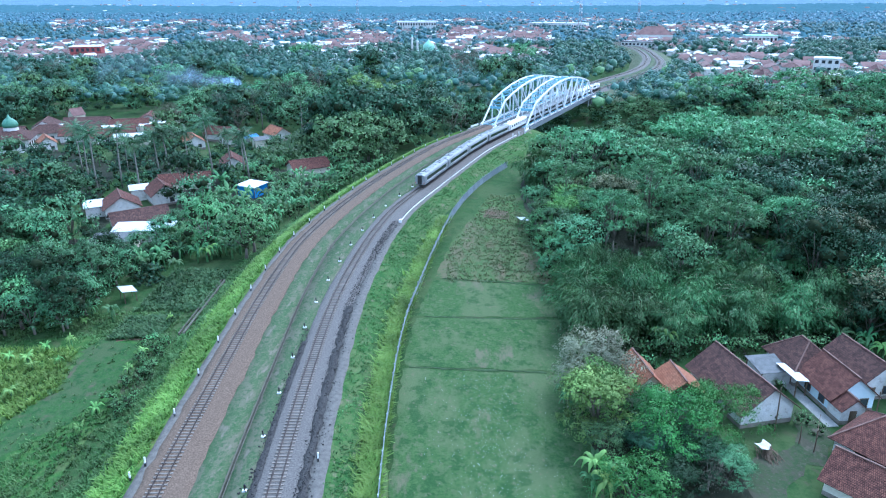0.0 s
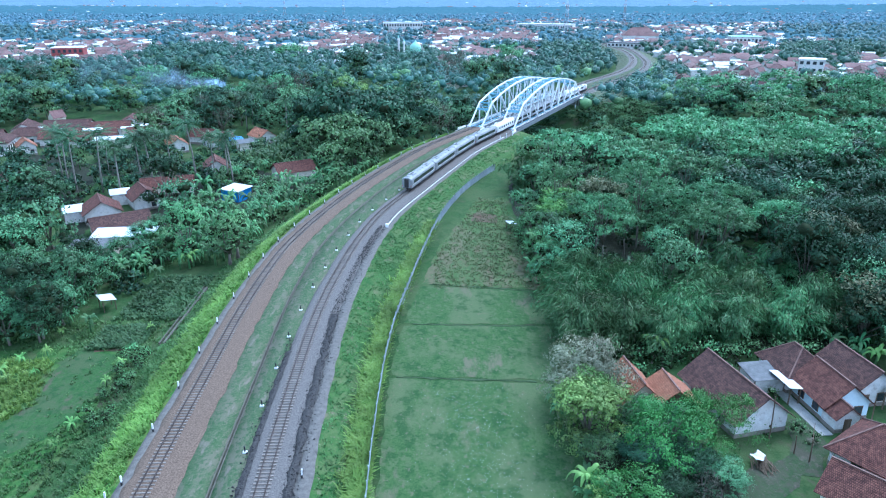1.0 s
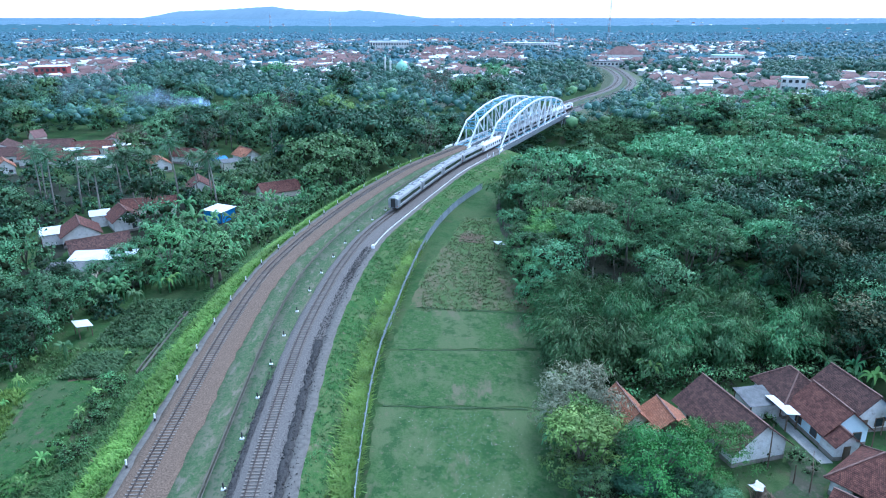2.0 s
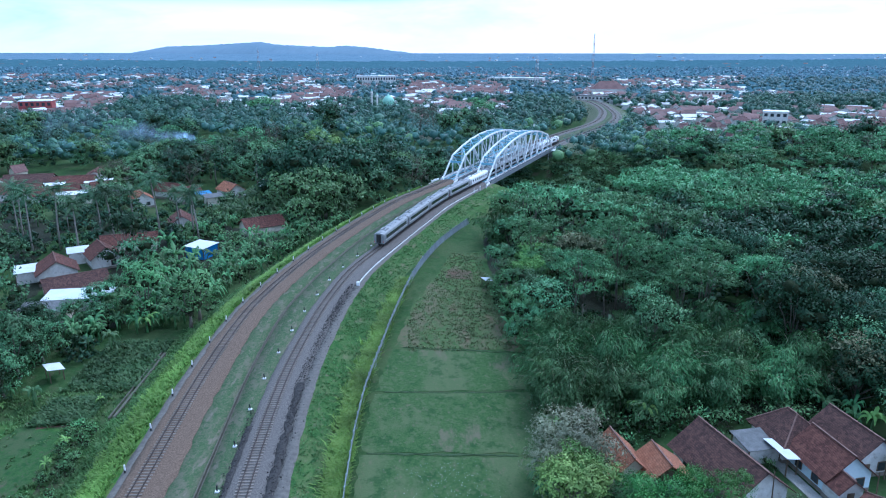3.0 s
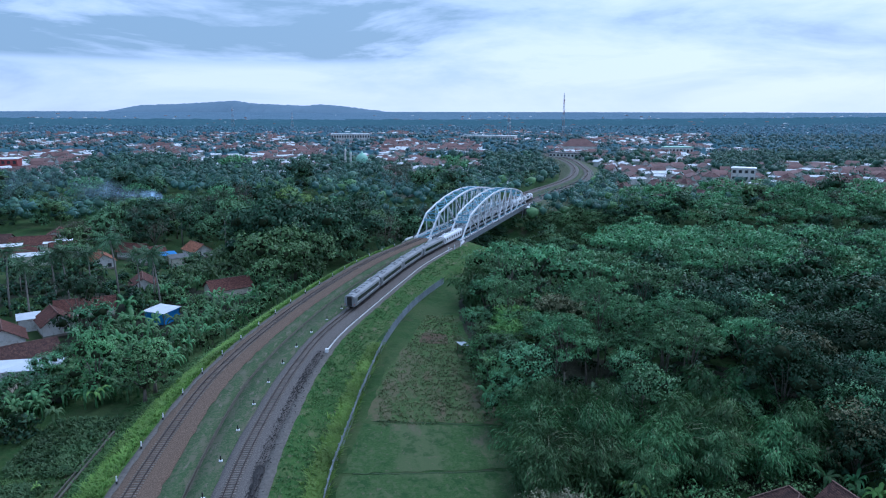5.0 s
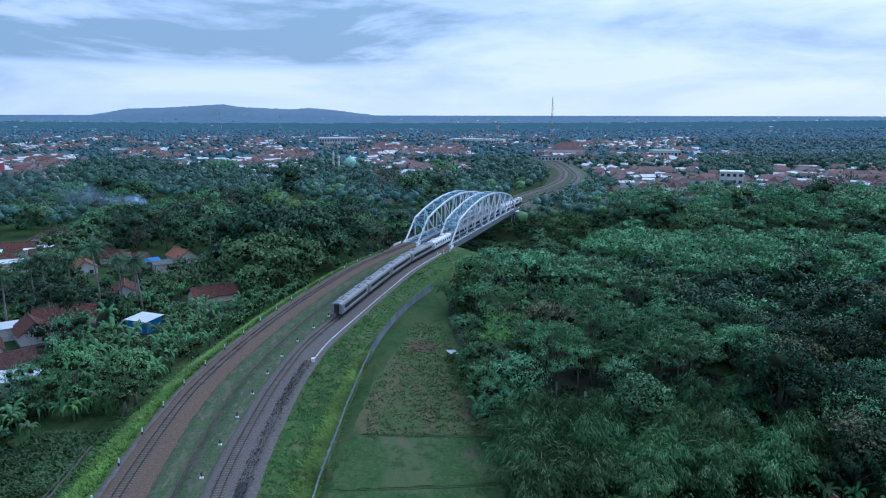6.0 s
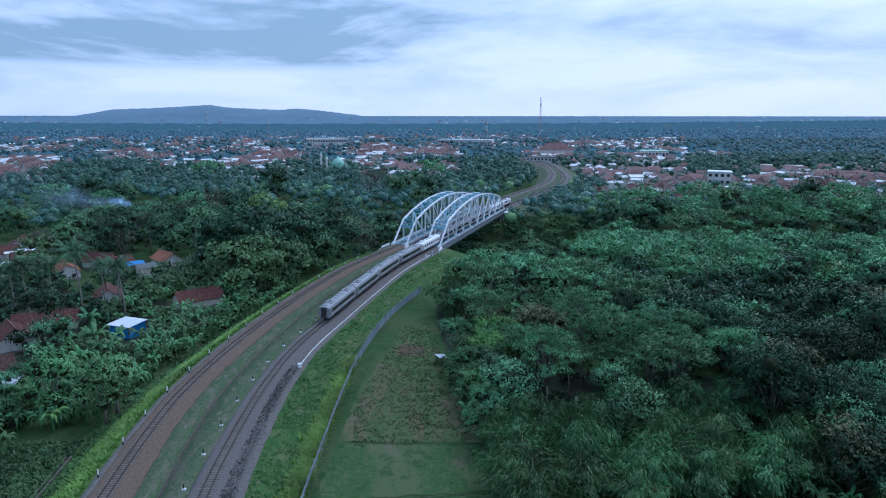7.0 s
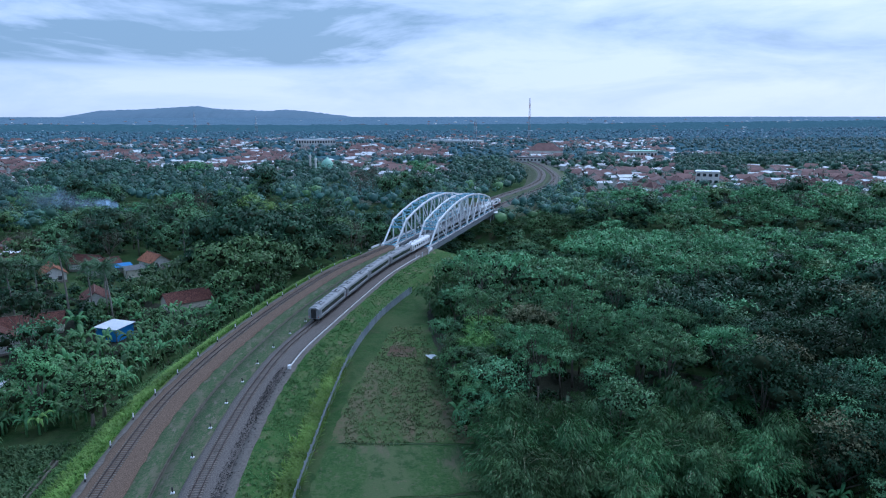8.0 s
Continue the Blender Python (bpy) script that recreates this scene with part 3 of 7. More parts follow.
def ribbon(name, profile, mat, a, b, label, category, jitter=0.0, skip=1, kind="structure", thick=0.0):
    """A strip along the tracks. profile: (line, offset, height) from left to right, the line "L" or "R"."""
    rng = np.random.RandomState(len(name) * 7 + a)
    rows = list(range(a, b, skip)) + [b]
    cols = []
    for ref, off, z in profile:
        line, norm = (L_LINE, L_NORM) if ref == "L" else (R_LINE, R_NORM)
        o = off + rng.uniform(-jitter, jitter, len(rows))
        cols.append(np.c_[line[rows] + norm[rows] * o[:, None], np.full(len(rows), z) + rng.uniform(-jitter, jitter, len(rows)) * 0.15])
    grid = np.stack(cols, 1)
    n, k = grid.shape[:2]
    at = np.arange(n * k).reshape(n, k)
    f = np.stack([at[:-1, :-1], at[:-1, 1:], at[1:, 1:], at[1:, :-1]], -1).reshape(-1, 4)
    return tagged(new(name, array_mesh(name, grid.reshape(-1, 3), f, mat, False)), label, category, kind=kind)


END = len(C_LINE) - 1
for a, b in ((0, BRIDGE_A), (BRIDGE_B, END)):
    ribbon("embankment", [("L", -15.5, -6.4), ("L", -12.0, -4.9), ("L", -8.5, -3.2), ("L", -5.2, -0.9), ("L", -4.0, -0.25), ("L", -3.0, -0.12)], M["bank"] if a == 0 else M["bank_far"], a, b,
           "steep railway bank under bright green grass", "bank", 0.25, 4)
    ribbon("path", [("L", -3.4, -0.5), ("L", -3.25, -0.09), ("L", -2.2, -0.02), ("L", -2.0, -0.3)], M["path"], a, b, "narrow grey gravel path beside the track", "path", 0.12, 3)
    ribbon("ballast", [("L", -2.5, -0.4), ("L", -2.3, 0.0), ("L", -1.5, 0.2), ("L", 1.5, 0.2), ("L", 2.6, -0.02), ("L", 3.6, -0.08), ("L", 3.7, -0.5)], M["ballast_old"] if a == 0 else M["ballast_new"], a, b,
           "brown stone ballast under the old track", "ballast", 0.22, 2)
    ribbon("median", [("L", 3.3, -0.3), ("L", 3.4, -0.12), ("L", 6.95, -0.14), ("L", 6.97, -0.75)], M["median"], a, b, "thin grass over stones between the tracks", "grass", 0.0, 4)
    ribbon("median", [("L", 7.29, -0.75), ("L", 7.31, -0.12), ("R", -1.9, -0.1), ("R", -1.8, -0.4)], M["median"], a, b, "thin grass over stones between the tracks", "grass", 0.0, 4)
    ribbon("ditch_bed", [("L", 6.8, -0.62), ("L", 7.5, -0.62)], M["ditch"], a, b, "bed of the drain between the tracks, painted dark as deep shade", "ditch", 0.0, 4)
    ribbon("drain_kerb", [("L", 6.88, -0.3), ("L", 6.88, -0.04), ("L", 6.99, -0.04), ("L", 6.99, -0.65)], M["lip"], a, b, "thin concrete lip of the drain", "kerb", 0.0, 3)
    ribbon("drain_kerb", [("L", 7.27, -0.65), ("L", 7.27, -0.04), ("L", 7.38, -0.04), ("L", 7.38, -0.3)], M["lip"], a, b, "thin concrete lip of the drain", "kerb", 0.0, 3)
    ribbon("ballast", [("R", -2.4, -0.4), ("R", -2.2, -0.02), ("R", -1.5, 0.2), ("R", 1.5, 0.2), ("R", 2.5, 0.0), ("R", 3.4, -0.04), ("R", 3.5, -0.4)], M["ballast_new"], a, b,
           "clean grey stone ballast under the newer track", "ballast", 0.1, 3)
    ribbon("path", [("R", 3.2, -0.4), ("R", 3.3, -0.06), ("R", 5.2, -0.08), ("R", 5.4, -0.4)], M["path"], a, b, "grey gravel path beside the newer track", "path", 0.15, 3)
    ribbon("embankment", [("R", 4.6, -0.3), ("R", 5.2, -0.16), ("R", 7.0, -0.45), ("R", 9.0, -1.0), ("R", 11.5, -1.45), ("R", 13.0, -1.75), ("R", 16.0, -6.5)], M["bank_right"] if a == 0 else M["bank_far"], a, b,
           "gently falling bank of rough grass", "bank", 0.2, 4)


def bank_end(i, toward, side):
    """The rounded end of the embankment beside an abutment, sloping down into the valley."""
    line, norm, sgn = (L_LINE, L_NORM, -1) if side == "L" else (R_LINE, R_NORM, 1)
    out = np.array([line[i] - line[i - 1]])[0]
    out = out / np.linalg.norm(out) * toward
    prof = [(4.6, -0.3), (5.2, -0.18), (7.0, -0.47), (9.0, -1.02), (11.5, -1.47), (13.0, -1.77), (16.3, -6.8)]
    if side == "L":
        prof = [(2.9, -0.14), (4.0, -0.27), (5.2, -0.92), (8.5, -3.22), (12.0, -4.92), (13.5, -5.6), (15.8, -6.8)]
    rings = []
    for k, (push, drop) in enumerate(((-1.5, 0.0), (2.0, 0.7), (6.0, 3.2), (11.0, 7.0), (17.0, 12.0))):
        ring = []
        for o, z in prof:
            b = line[i] + norm[i] * sgn * (o + 0.1 * k) + out * push
            ring.append((b[0], b[1], z - drop))
        rings.append(ring if sgn > 0 else ring[::-1])
    g = Geo().loft(rings if toward > 0 else rings[::-1], close=False, caps=False)
    return tagged(new("embankment", g.mesh("embankment", M["bank_right"], True)), "grassy end of the railway bank at the river", "bank", kind="structure")


for side in ("L", "R"):
    bank_end(BRIDGE_A, 1, side)
    bank_end(BRIDGE_B, -1, side)


def near_index(line, y):
    return int(np.argmin(np.abs(line[:BRIDGE_A, 1] - y)))


ribbon("dark_stone_heap", [("R", 2.35, -0.2), ("R", 2.6, 0.14), ("R", 3.0, 0.22), ("R", 3.4, 0.14), ("R", 3.7, -0.25)], M["coal"], 0, near_index(R_LINE, 104), "long low heap of dark broken stone", "gravel", 0.28, 1, "stuff")
ribbon("dark_stone_heap", [("R", -2.9, -0.3), ("R", -2.6, 0.12), ("R", -2.2, 0.2), ("R", -1.9, 0.1), ("R", -1.75, -0.25)], M["coal"], 0, near_index(R_LINE, 92), "long low heap of dark broken stone", "gravel", 0.15, 1, "stuff")


def loose_stones(offs, zs, y1, count, seed, label):
    """Broken stones strewn over a heap: uneven eight-sided lumps in one object."""
    rng = np.random.RandomState(seed)
    k = rng.uniform(0, near_index(R_LINE, y1), count)
    o = rng.normal(size=count) * (offs[-1] - offs[0]) * 0.3 + (offs[0] + offs[-1]) / 2
    at = np.arange(len(R_LINE))
    c = np.stack([np.interp(k, at, R_LINE[:, j]) + o * np.interp(k, at, R_NORM[:, j]) for j in (0, 1)], 1)
    c = np.c_[c, np.interp(o, offs, zs)]
    size = rng.uniform(0.05, 0.13, (count, 1)) * np.where(rng.uniform(size=(count, 1)) < 0.1, 1.5, 1.0)
    axis = np.array([(1, 0, 0), (0, 1, 0), (-1, 0, 0), (0, -1, 0), (0, 0, 0.8), (0, 0, -0.6)])
    turn = rng.uniform(0, 6.28, count)
    p = np.einsum("ij,nj->nij", np.ones((6, 1)), size) * axis[None] * rng.uniform(0.6, 1.25, (count, 6, 1))
    x = p[:, :, 0] * np.cos(turn)[:, None] - p[:, :, 1] * np.sin(turn)[:, None]
    y = p[:, :, 0] * np.sin(turn)[:, None] + p[:, :, 1] * np.cos(turn)[:, None]
    v = (np.stack([x, y, p[:, :, 2]], -1) + c[:, None]).reshape(-1, 3)
    f = np.array([(0, 1, 4), (1, 2, 4), (2, 3, 4), (3, 0, 4), (1, 0, 5), (2, 1, 5), (3, 2, 5), (0, 3, 5)])
    f = (f[None] + (np.arange(count) * 6)[:, None, None]).reshape(-1, 3)
    return tagged(new("loose_stones", array_mesh("loose_stones", v, f, M["coal"])), label, "gravel", kind="stuff")


loose_stones([2.0, 2.6, 3.0, 3.4, 4.0], [0.05, 0.14, 0.22, 0.14, -0.02], 151, 3600, 71, "dark broken stones strewn over the heap")
loose_stones([-3.2, -2.6, -2.2, -1.9, -1.6], [-0.05, 0.12, 0.2, 0.1, 0.05], 96, 1500, 72, "dark broken stones strewn over the heap")


# ---- rails and sleepers ----
def rail_mesh(line, norm, off):
    w = [(-0.075, 0.0), (-0.03, 0.02), (-0.035, 0.15), (0.035, 0.15), (0.03, 0.02), (0.075, 0.0)]
    rows = list(range(0, END, 2)) + [END]
    rings = [[(*(line[i] + norm[i] * (off + x)), 0.20 + 0.10 + z) for x, z in w] for i in rows]
    return Geo().loft(rings, close=False, caps=False)


sl = Geo()
sl.v = [(-1.0, -0.12, 0), (1.0, -0.12, 0), (1.0, 0.12, 0), (-1.0, 0.12, 0), (-0.98, -0.1, 0.17), (-0.45, -0.09, 0.15), (0.45, -0.09, 0.15), (0.98, -0.1, 0.17),
        (0.98, 0.1, 0.17), (0.45, 0.09, 0.15), (-0.45, 0.09, 0.15), (-0.98, 0.1, 0.17)]
sl.f = [(4, 5, 10, 11), (5, 6, 9, 10), (6, 7, 8, 9), (0, 1, 7, 6, 5, 4), (2, 3, 11, 10, 9, 8), (1, 2, 8, 7), (3, 0, 4, 11)]
sleeper_mesh = sl.mesh("sleeper", M["sleeper"])
tracks = {}
for name, line, norm, length, label in (("railway_track", L_LINE, L_NORM, L_LEN, "older railway track with rusty rails on concrete sleepers in brown ballast"),
                                        ("railway_track", R_LINE, R_NORM, R_LEN, "newer railway track with dark rails on concrete sleepers in grey ballast")):
    tr = thing(name, label, "railway track", kind="structure")
    tracks[label[:5]] = tr
    for off in (-0.565, 0.565):
        part("rail", rail_mesh(line, norm, off), M["rail"], tr)
    sv, sf, count, s = [], [], 0, 28.0
    while s < length[-1] - 2:
        x, y, head = along(line, length, s)
        m = pose(x, y, 0.135, 0, 0, -math.degrees(head))
        if s > 42 and count < 300:
            o = part("sleeper", sleeper_mesh, None, tr)
            o.matrix_basis = m
            count += 1
        else:
            n = len(sv)
            sv += [tuple(m @ Vector(v)) for v in sl.v]
            sf += [tuple(n + i for i in f) for f in sl.f]
        s += 0.62
    rest = Geo()
    rest.v, rest.f = sv, sf
    tagged(part("sleepers", rest, M["sleeper"], tr), kind="stuff")


# ---- bridges ----
def bridge(origin, label):
    """A through truss with an arched upper chord. Local y runs along it from the near bearings, x to the right."""
    heading = -math.degrees(math.atan2(UX, UY))
    b = thing("railway_bridge", label, "bridge", pose(*origin, 0.35, 0, 0, heading), "truss bridges", "structure")
    n, span, half = 10, 108.0, 2.72
    ys = [span * i / n for i in range(n + 1)]
    top = [0.0] + [13.4 - 5.4 * ((i - n / 2) / (n / 2 - 1)) ** 2 for i in range(1, n)] + [0.0]
    for side in (-half, half):
        part("lower_chord", Geo().beam((side, -0.6, 0.0), (side, span + 0.6, 0.0), 0.5, 0.8), M["steel_white"], b)
        for i in range(1, n - 1):
            part("upper_chord", Geo().beam((side, ys[i], top[i]), (side, ys[i + 1], top[i + 1]), 0.6, 0.62), M["steel_white"], b)
        part("end_post", Geo().beam((side, 0, 0), (side, ys[1], top[1]), 0.52, 0.55), M["steel_white"], b)
        part("end_post", Geo().beam((side, span, 0), (side, ys[-2], top[-2]), 0.52, 0.55), M["steel_white"], b)
        for i in range(1, n):
            part("vertical", Geo().beam((side, ys[i], 0.3), (side, ys[i], top[i] - 0.2), 0.42, 0.38, (0, 1, 0)), M["steel_white"], b)
        for i in range(1, n - 1):
            p, q = ((ys[i], top[i]), (ys[i + 1], 0.2)) if i < n / 2 else ((ys[i], 0.2), (ys[i + 1], top[i + 1]))
            part("diagonal", Geo().beam((side, *p), (side, *q), 0.36, 0.36), M["steel_white"], b)
        for i in range(0, n + 1):
            part("gusset", Geo().box((0.10, 1.3, 1.0), (side + math.copysign(0.28, side), ys[i] + (0.2 if i == 0 else -0.2 if i == n else 0), 0.35), taper=0.7), M["steel_white"], b)
        part("walkway_rail", Geo().beam((side * 1.55, -0.5, 1.1), (side * 1.55, span + 0.5, 1.1), 0.06).beam((side * 1.55, -0.5, 0.6), (side * 1.55, span + 0.5, 0.6), 0.05), M["steel_dark"], b)
        walkway = Geo().box((1.1, span, 0.08), (side + math.copysign(1.0, side), span / 2, 0.05))
        for k in range(37):
            walkway.beam((side * 1.55, k * 3.0, 0.0), (side * 1.55, k * 3.0, 1.1), 0.05)
        part("walkway", walkway, M["steel_dark"], b)
    for i in range(1, n):
        part("top_strut", Geo().beam((-half, ys[i], top[i]), (half, ys[i], top[i]), 0.3, 0.4), M["steel_blue"], b)
        if i < n - 1:
            part("top_brace", Geo().beam((-half, ys[i], top[i]), (half, ys[i + 1], top[i + 1]), 0.26, 0.26).beam((half, ys[i], top[i] - 0.02), (-half, ys[i + 1], top[i + 1] - 0.02), 0.26, 0.26), M["steel_blue"], b)
        part("sway_frame", Geo().beam((-half, ys[i], top[i] - 1.5), (half, ys[i], top[i] - 1.5), 0.2, 0.3).beam((-half, ys[i], top[i] - 1.5), (0, ys[i], top[i]), 0.16).beam((half, ys[i], top[i] - 1.5), (0, ys[i], top[i]), 0.16), M["steel_blue"], b)
    for y, q in ((ys[1] * 0.72, top[1] * 0.72), (span - ys[1] * 0.72, top[1] * 0.72)):
        part("portal", Geo().beam((-half, y, q), (half, y, q), 0.3, 0.9), M["steel_blue"], b)
    for s in (-1, 1):
        part("side_plate", Geo().box((0.08, span, 1.5), (s * 4.25, span / 2, -0.55)), M["deck_plate"], b, "grey steel plate along the walkway")
    floor = Geo()
    for i in range(n + 1):
        floor.beam((-half, ys[i], -0.25), (half, ys[i], -0.25), 0.35, 0.8)
    for x in (-0.9, 0.9):
        floor.beam((x, 0, -0.15), (x, span, -0.15), 0.3, 0.55)
    for i in range(n):
        floor.beam((-half, ys[i], -0.55), (half, ys[i + 1], -0.55), 0.2).beam((half, ys[i], -0.58), (-half, ys[i + 1], -0.58), 0.2)
    part("floor_frame", floor, M["steel_blue"], b)
    return b


bridge((17.3, 276.0), "white painted steel truss railway bridge with pale blue top bracing, carrying the older track")
bridge((29.5, 270.0), "white painted steel truss railway bridge with pale blue top bracing, under the passing train")


def abutment(x, y, name, label, far):
    b = thing(name, label, "abutment", pose(x, y, 0, 0, 0, -math.degrees(math.atan2(UX, UY))), kind="structure")
    sgn = 1 if far else -1
    part("breast_wall", Geo().box((9.0, 3.0, 16), (0, sgn * 2.1, -8.6), taper=0.97), M["concrete"], b)
    part("bearing_shelf", Geo().box((8.6, 1.6, 0.9), (0, sgn * 0.2, -0.75)), M["concrete"], b)
    for s in (-1, 1):
        part("bearing_block", Geo().box((1.3, 1.5, 1.0), (s * 2.72, sgn * 0.5, 0.1), taper=0.8), M["white"], b, "white painted bearing block")
        part("wing_wall", Geo().beam((s * 4.3, sgn * 1.0, -3.5), (s * 5.4, sgn * 8.0, -4.0), 0.7, 7.0), M["concrete"], b)
        part("parapet", Geo().beam((s * 4.1, sgn * 1.0, 0.35), (s * 4.8, sgn * 7.0, 0.2), 0.3, 0.7), M["white"], b, "short white painted parapet")


for (x, y) in ((17.3, 276.0), (29.5, 270.0)):
    abutment(x, y, "bridge_abutment", "concrete bridge abutment with white painted parapets", False)
    abutment(x + 108 * UX, y + 108 * UY, "bridge_abutment", "concrete bridge abutment on the far bank", True)

# stair-like steel trestle that leans on the far abutment
tres = thing("steel_trestle", "white steel trestle with slanting legs beside the far bridge end", "trestle", pose(29.5 + 104 * UX + 4.6 * UY, 270 + 104 * UY - 4.6 * UX, 0, 0, 0, -25.4))
part("platform", Geo().box((3.4, 7.0, 0.25), (0, 0, -0.4)), M["steel_white"], tres)
for k, (x, y) in enumerate(((-1.5, -3.2), (1.5, -3.2), (-1.5, 3.2), (1.5, 3.2), (1.5, 0))):
    part("leg", Geo().beam((x, y, -0.4), (x * 1.8 + 0.6, y - 1.2, -9.0), 0.3), M["steel_white"], tres)
part("handrail", Geo().beam((1.6, -3.4, 0.7), (1.6, 3.4, 0.7), 0.07).beam((1.6, -3.4, 0.7), (1.6, -3.4, -0.3), 0.07).beam((1.6, 3.4, 0.7), (1.6, 3.4, -0.3), 0.07), M["steel_white"], tres)


# ---- the train ----
def coach_section(k=1.0, lift=0.0):
    return [(-1.40 * k, 1.0), (-1.48 * k, 1.35), (-1.48 * k, 3.0), (-1.36 * k, 3.42), (-1.05 * k, 3.70), (-0.5 * k, 3.86), (0.0, 3.90), (0.5 * k, 3.86), (1.05 * k, 3.70),
            (1.36 * k, 3.42), (1.48 * k, 3.0), (1.48 * k, 1.35), (1.40 * k, 1.0)]


def bogie(parent, y):
    bg = part("bogie", Geo().box((2.2, 0.35, 0.35), (0, y, 0.62)).beam((-1.0, y - 1.5, 0.65), (-1.0, y + 1.5, 0.65), 0.22, 0.4).beam((1.0, y - 1.5, 0.65), (1.0, y + 1.5, 0.65), 0.22, 0.4), M["underframe"], parent)
    for dy in (-1.1, 1.1):
        g = Geo()
        for x in (-0.56, 0.56):
            g.tube([(x - 0.06, y + dy, 0.42), (x + 0.06, y + dy, 0.42)], [0.42, 0.42], 12)
        g.tube([(-0.56, y + dy, 0.42), (0.56, y + dy, 0.42)], [0.08, 0.08], 6)
        part("wheelset", g, M["steel_dark"], bg)


def coach(label, white=False):
    c = thing("passenger_coach", label, "train coach", group="coaches of the train")
    half = 10.1
    skin = M["coach_white"] if white else M["coach"]
    sec = coach_section()
    rings = [[(x * k, y, 1.0 + (z - 1.0) * q) for x, z in sec] for y, k, q in ((-half, 0.94, 0.965), (-half + 0.25, 1, 1), (half - 0.25, 1, 1), (half, 0.94, 0.965))]
    part("body", Geo().loft(rings), skin, c)
    roof = [(x * 1.004, z + 0.012) for x, z in sec[3:10]]
    part("roof", Geo().loft([[(x, y, z) for x, z in roof] for y in (-half + 0.3, half - 0.3)], close=False, caps=False), M["coach_white"] if white else M["coach_roof"], c, smooth=True)
    for s in (-1, 1):
        if white:
            for k in range(7):
                part("window", Geo().box((0.03, 1.05, 0.85), (s * 1.49, -7.2 + k * 2.4, 2.45)), M["glass"], c)
        else:
            part("window_band", Geo().box((0.03, 16.6, 0.95), (s * 1.49, 0, 2.45)), M["glass"], c, "dark tinted window band")
            part("stripe", Geo().box((0.02, 18.6, 0.12), (s * 1.49, 0, 1.72)), M["coach_white"], c)
        for y in (-9.3, 9.3):
            part("side_door", Geo().box((0.03, 0.75, 1.95), (s * 1.487, y, 2.1)), M["coach_roof"], c)
        part("skirt", Geo().box((0.1, 9.0, 0.5), (s * 1.25, 0, 0.8)), M["underframe"], c)
    for y, ln in ((-5.9, 2.6), (5.9, 2.6)):
        u = part("roof_unit", Geo().box((1.75, ln, 0.26), (0, y, 3.95), taper=0.93), M["coach_white"] if white else M["coach_roof"], c)
        for dy in (-0.55, 0.55):
            g = Geo().tube([(0, y + dy, 4.07), (0, y + dy, 4.095)], [0.4, 0.4], 14)
            part("fan_grille", g, M["underframe"], u)
    for y in (-9.1, -2.2, 0, 2.2, 9.1):
        part("roof_vent", Geo().box((1.3, 0.7, 0.12), (0, y, 3.93), taper=0.9), M["coach_roof"], c)
    part("underframe", Geo().box((2.5, 19.6, 0.28), (0, 0, 0.98)), M["underframe"], c)
    part("equipment_box", Geo().box((2.2, 5.2, 0.55), (0, 0.6, 0.62), taper=0.95), M["underframe"], c)
    for s in (-1, 1):
        part("gangway", Geo().box((1.15, 0.42, 2.25), (0, s * 10.2, 2.35)).box((0.25, 0.5, 0.3), (0, s * 10.25, 0.95)), M["underframe"], c, "black rubber gangway")
        for x in (-1.2, 1.2):
            part("tail_lamp", Geo().box((0.18, 0.05, 0.26), (x, s * 10.12, 1.5)), M["red_paint"], c)
    bogie(c, -7.0)
    bogie(c, 7.0)
    return c


def locomotive():
    c = thing("diesel_locomotive", "white diesel locomotive with a red band heading the train", "locomotive")
    part("underframe", Geo().box((2.6, 15.4, 0.45), (0, 0, 1.15)), M["underframe"], c)
    part("hood", Geo().box((2.1, 9.6, 2.2), (0, -0.6, 2.45), taper=0.9), M["coach_white"], c)
    for y in (-6.4, 6.2):
        cab = part("cab", Geo().loft([[(x, yy, z) for x, z in ((-1.4, 1.35), (-1.4, 2.9), (-1.0, 3.65), (1.0, 3.65), (1.4, 2.9), (1.4, 1.35))] for yy in (y - 1.1, y + 1.1)]), M["coach_white"], c)
        for s in (-1, 1):
            part("windscreen", Geo().box((0.9, 0.03, 0.6), (s * 0.6, y + math.copysign(1.11, y), 2.9)), M["glass"], cab)
        part("red_band", Geo().box((2.84, 2.24, 0.25), (0, y, 1.75)), M["red_paint"], cab, "red painted band")
    for y in (-3.4, -0.4, 2.4):
        part("radiator_fan", Geo().tube([(0, y, 3.54), (0, y, 3.62)], [0.75, 0.75], 18), M["underframe"], c)
    part("fuel_tank", Geo().box((2.3, 4.0, 0.8), (0, 0, 0.7), taper=1.05), M["underframe"], c)
    for s in (-1, 1):
        part("side_grille", Geo().box((0.05, 5.0, 0.9), (s * 1.02, -0.5, 2.6)), M["steel_dark"], c)
        part("handrail", Geo().beam((s * 1.3, -5, 2.2), (s * 1.3, 5, 2.2), 0.05), M["steel_white"], c)
    bogie(c, -5.0)
    bogie(c, 5.0)
    return c


grey_coach = coach("silver-grey passenger coach with a dark window band and roof units")
white_coach = coach("white dining coach with square dark windows", True)
tail_y = 178.0
s = float(np.interp(tail_y, R_LINE[:, 1], R_LEN))


def set_on_track(ob, mid, half):
    x1, y1, _ = along(R_LINE, R_LEN, mid - half)
    x2, y2, _ = along(R_LINE, R_LEN, mid + half)
    ob.matrix_basis = pose((x1 + x2) / 2, (y1 + y2) / 2, 0.45, 0, 0, -math.degrees(math.atan2(x2 - x1, y2 - y1)))
    return ob


set_on_track(grey_coach, s + 10.4, 7)
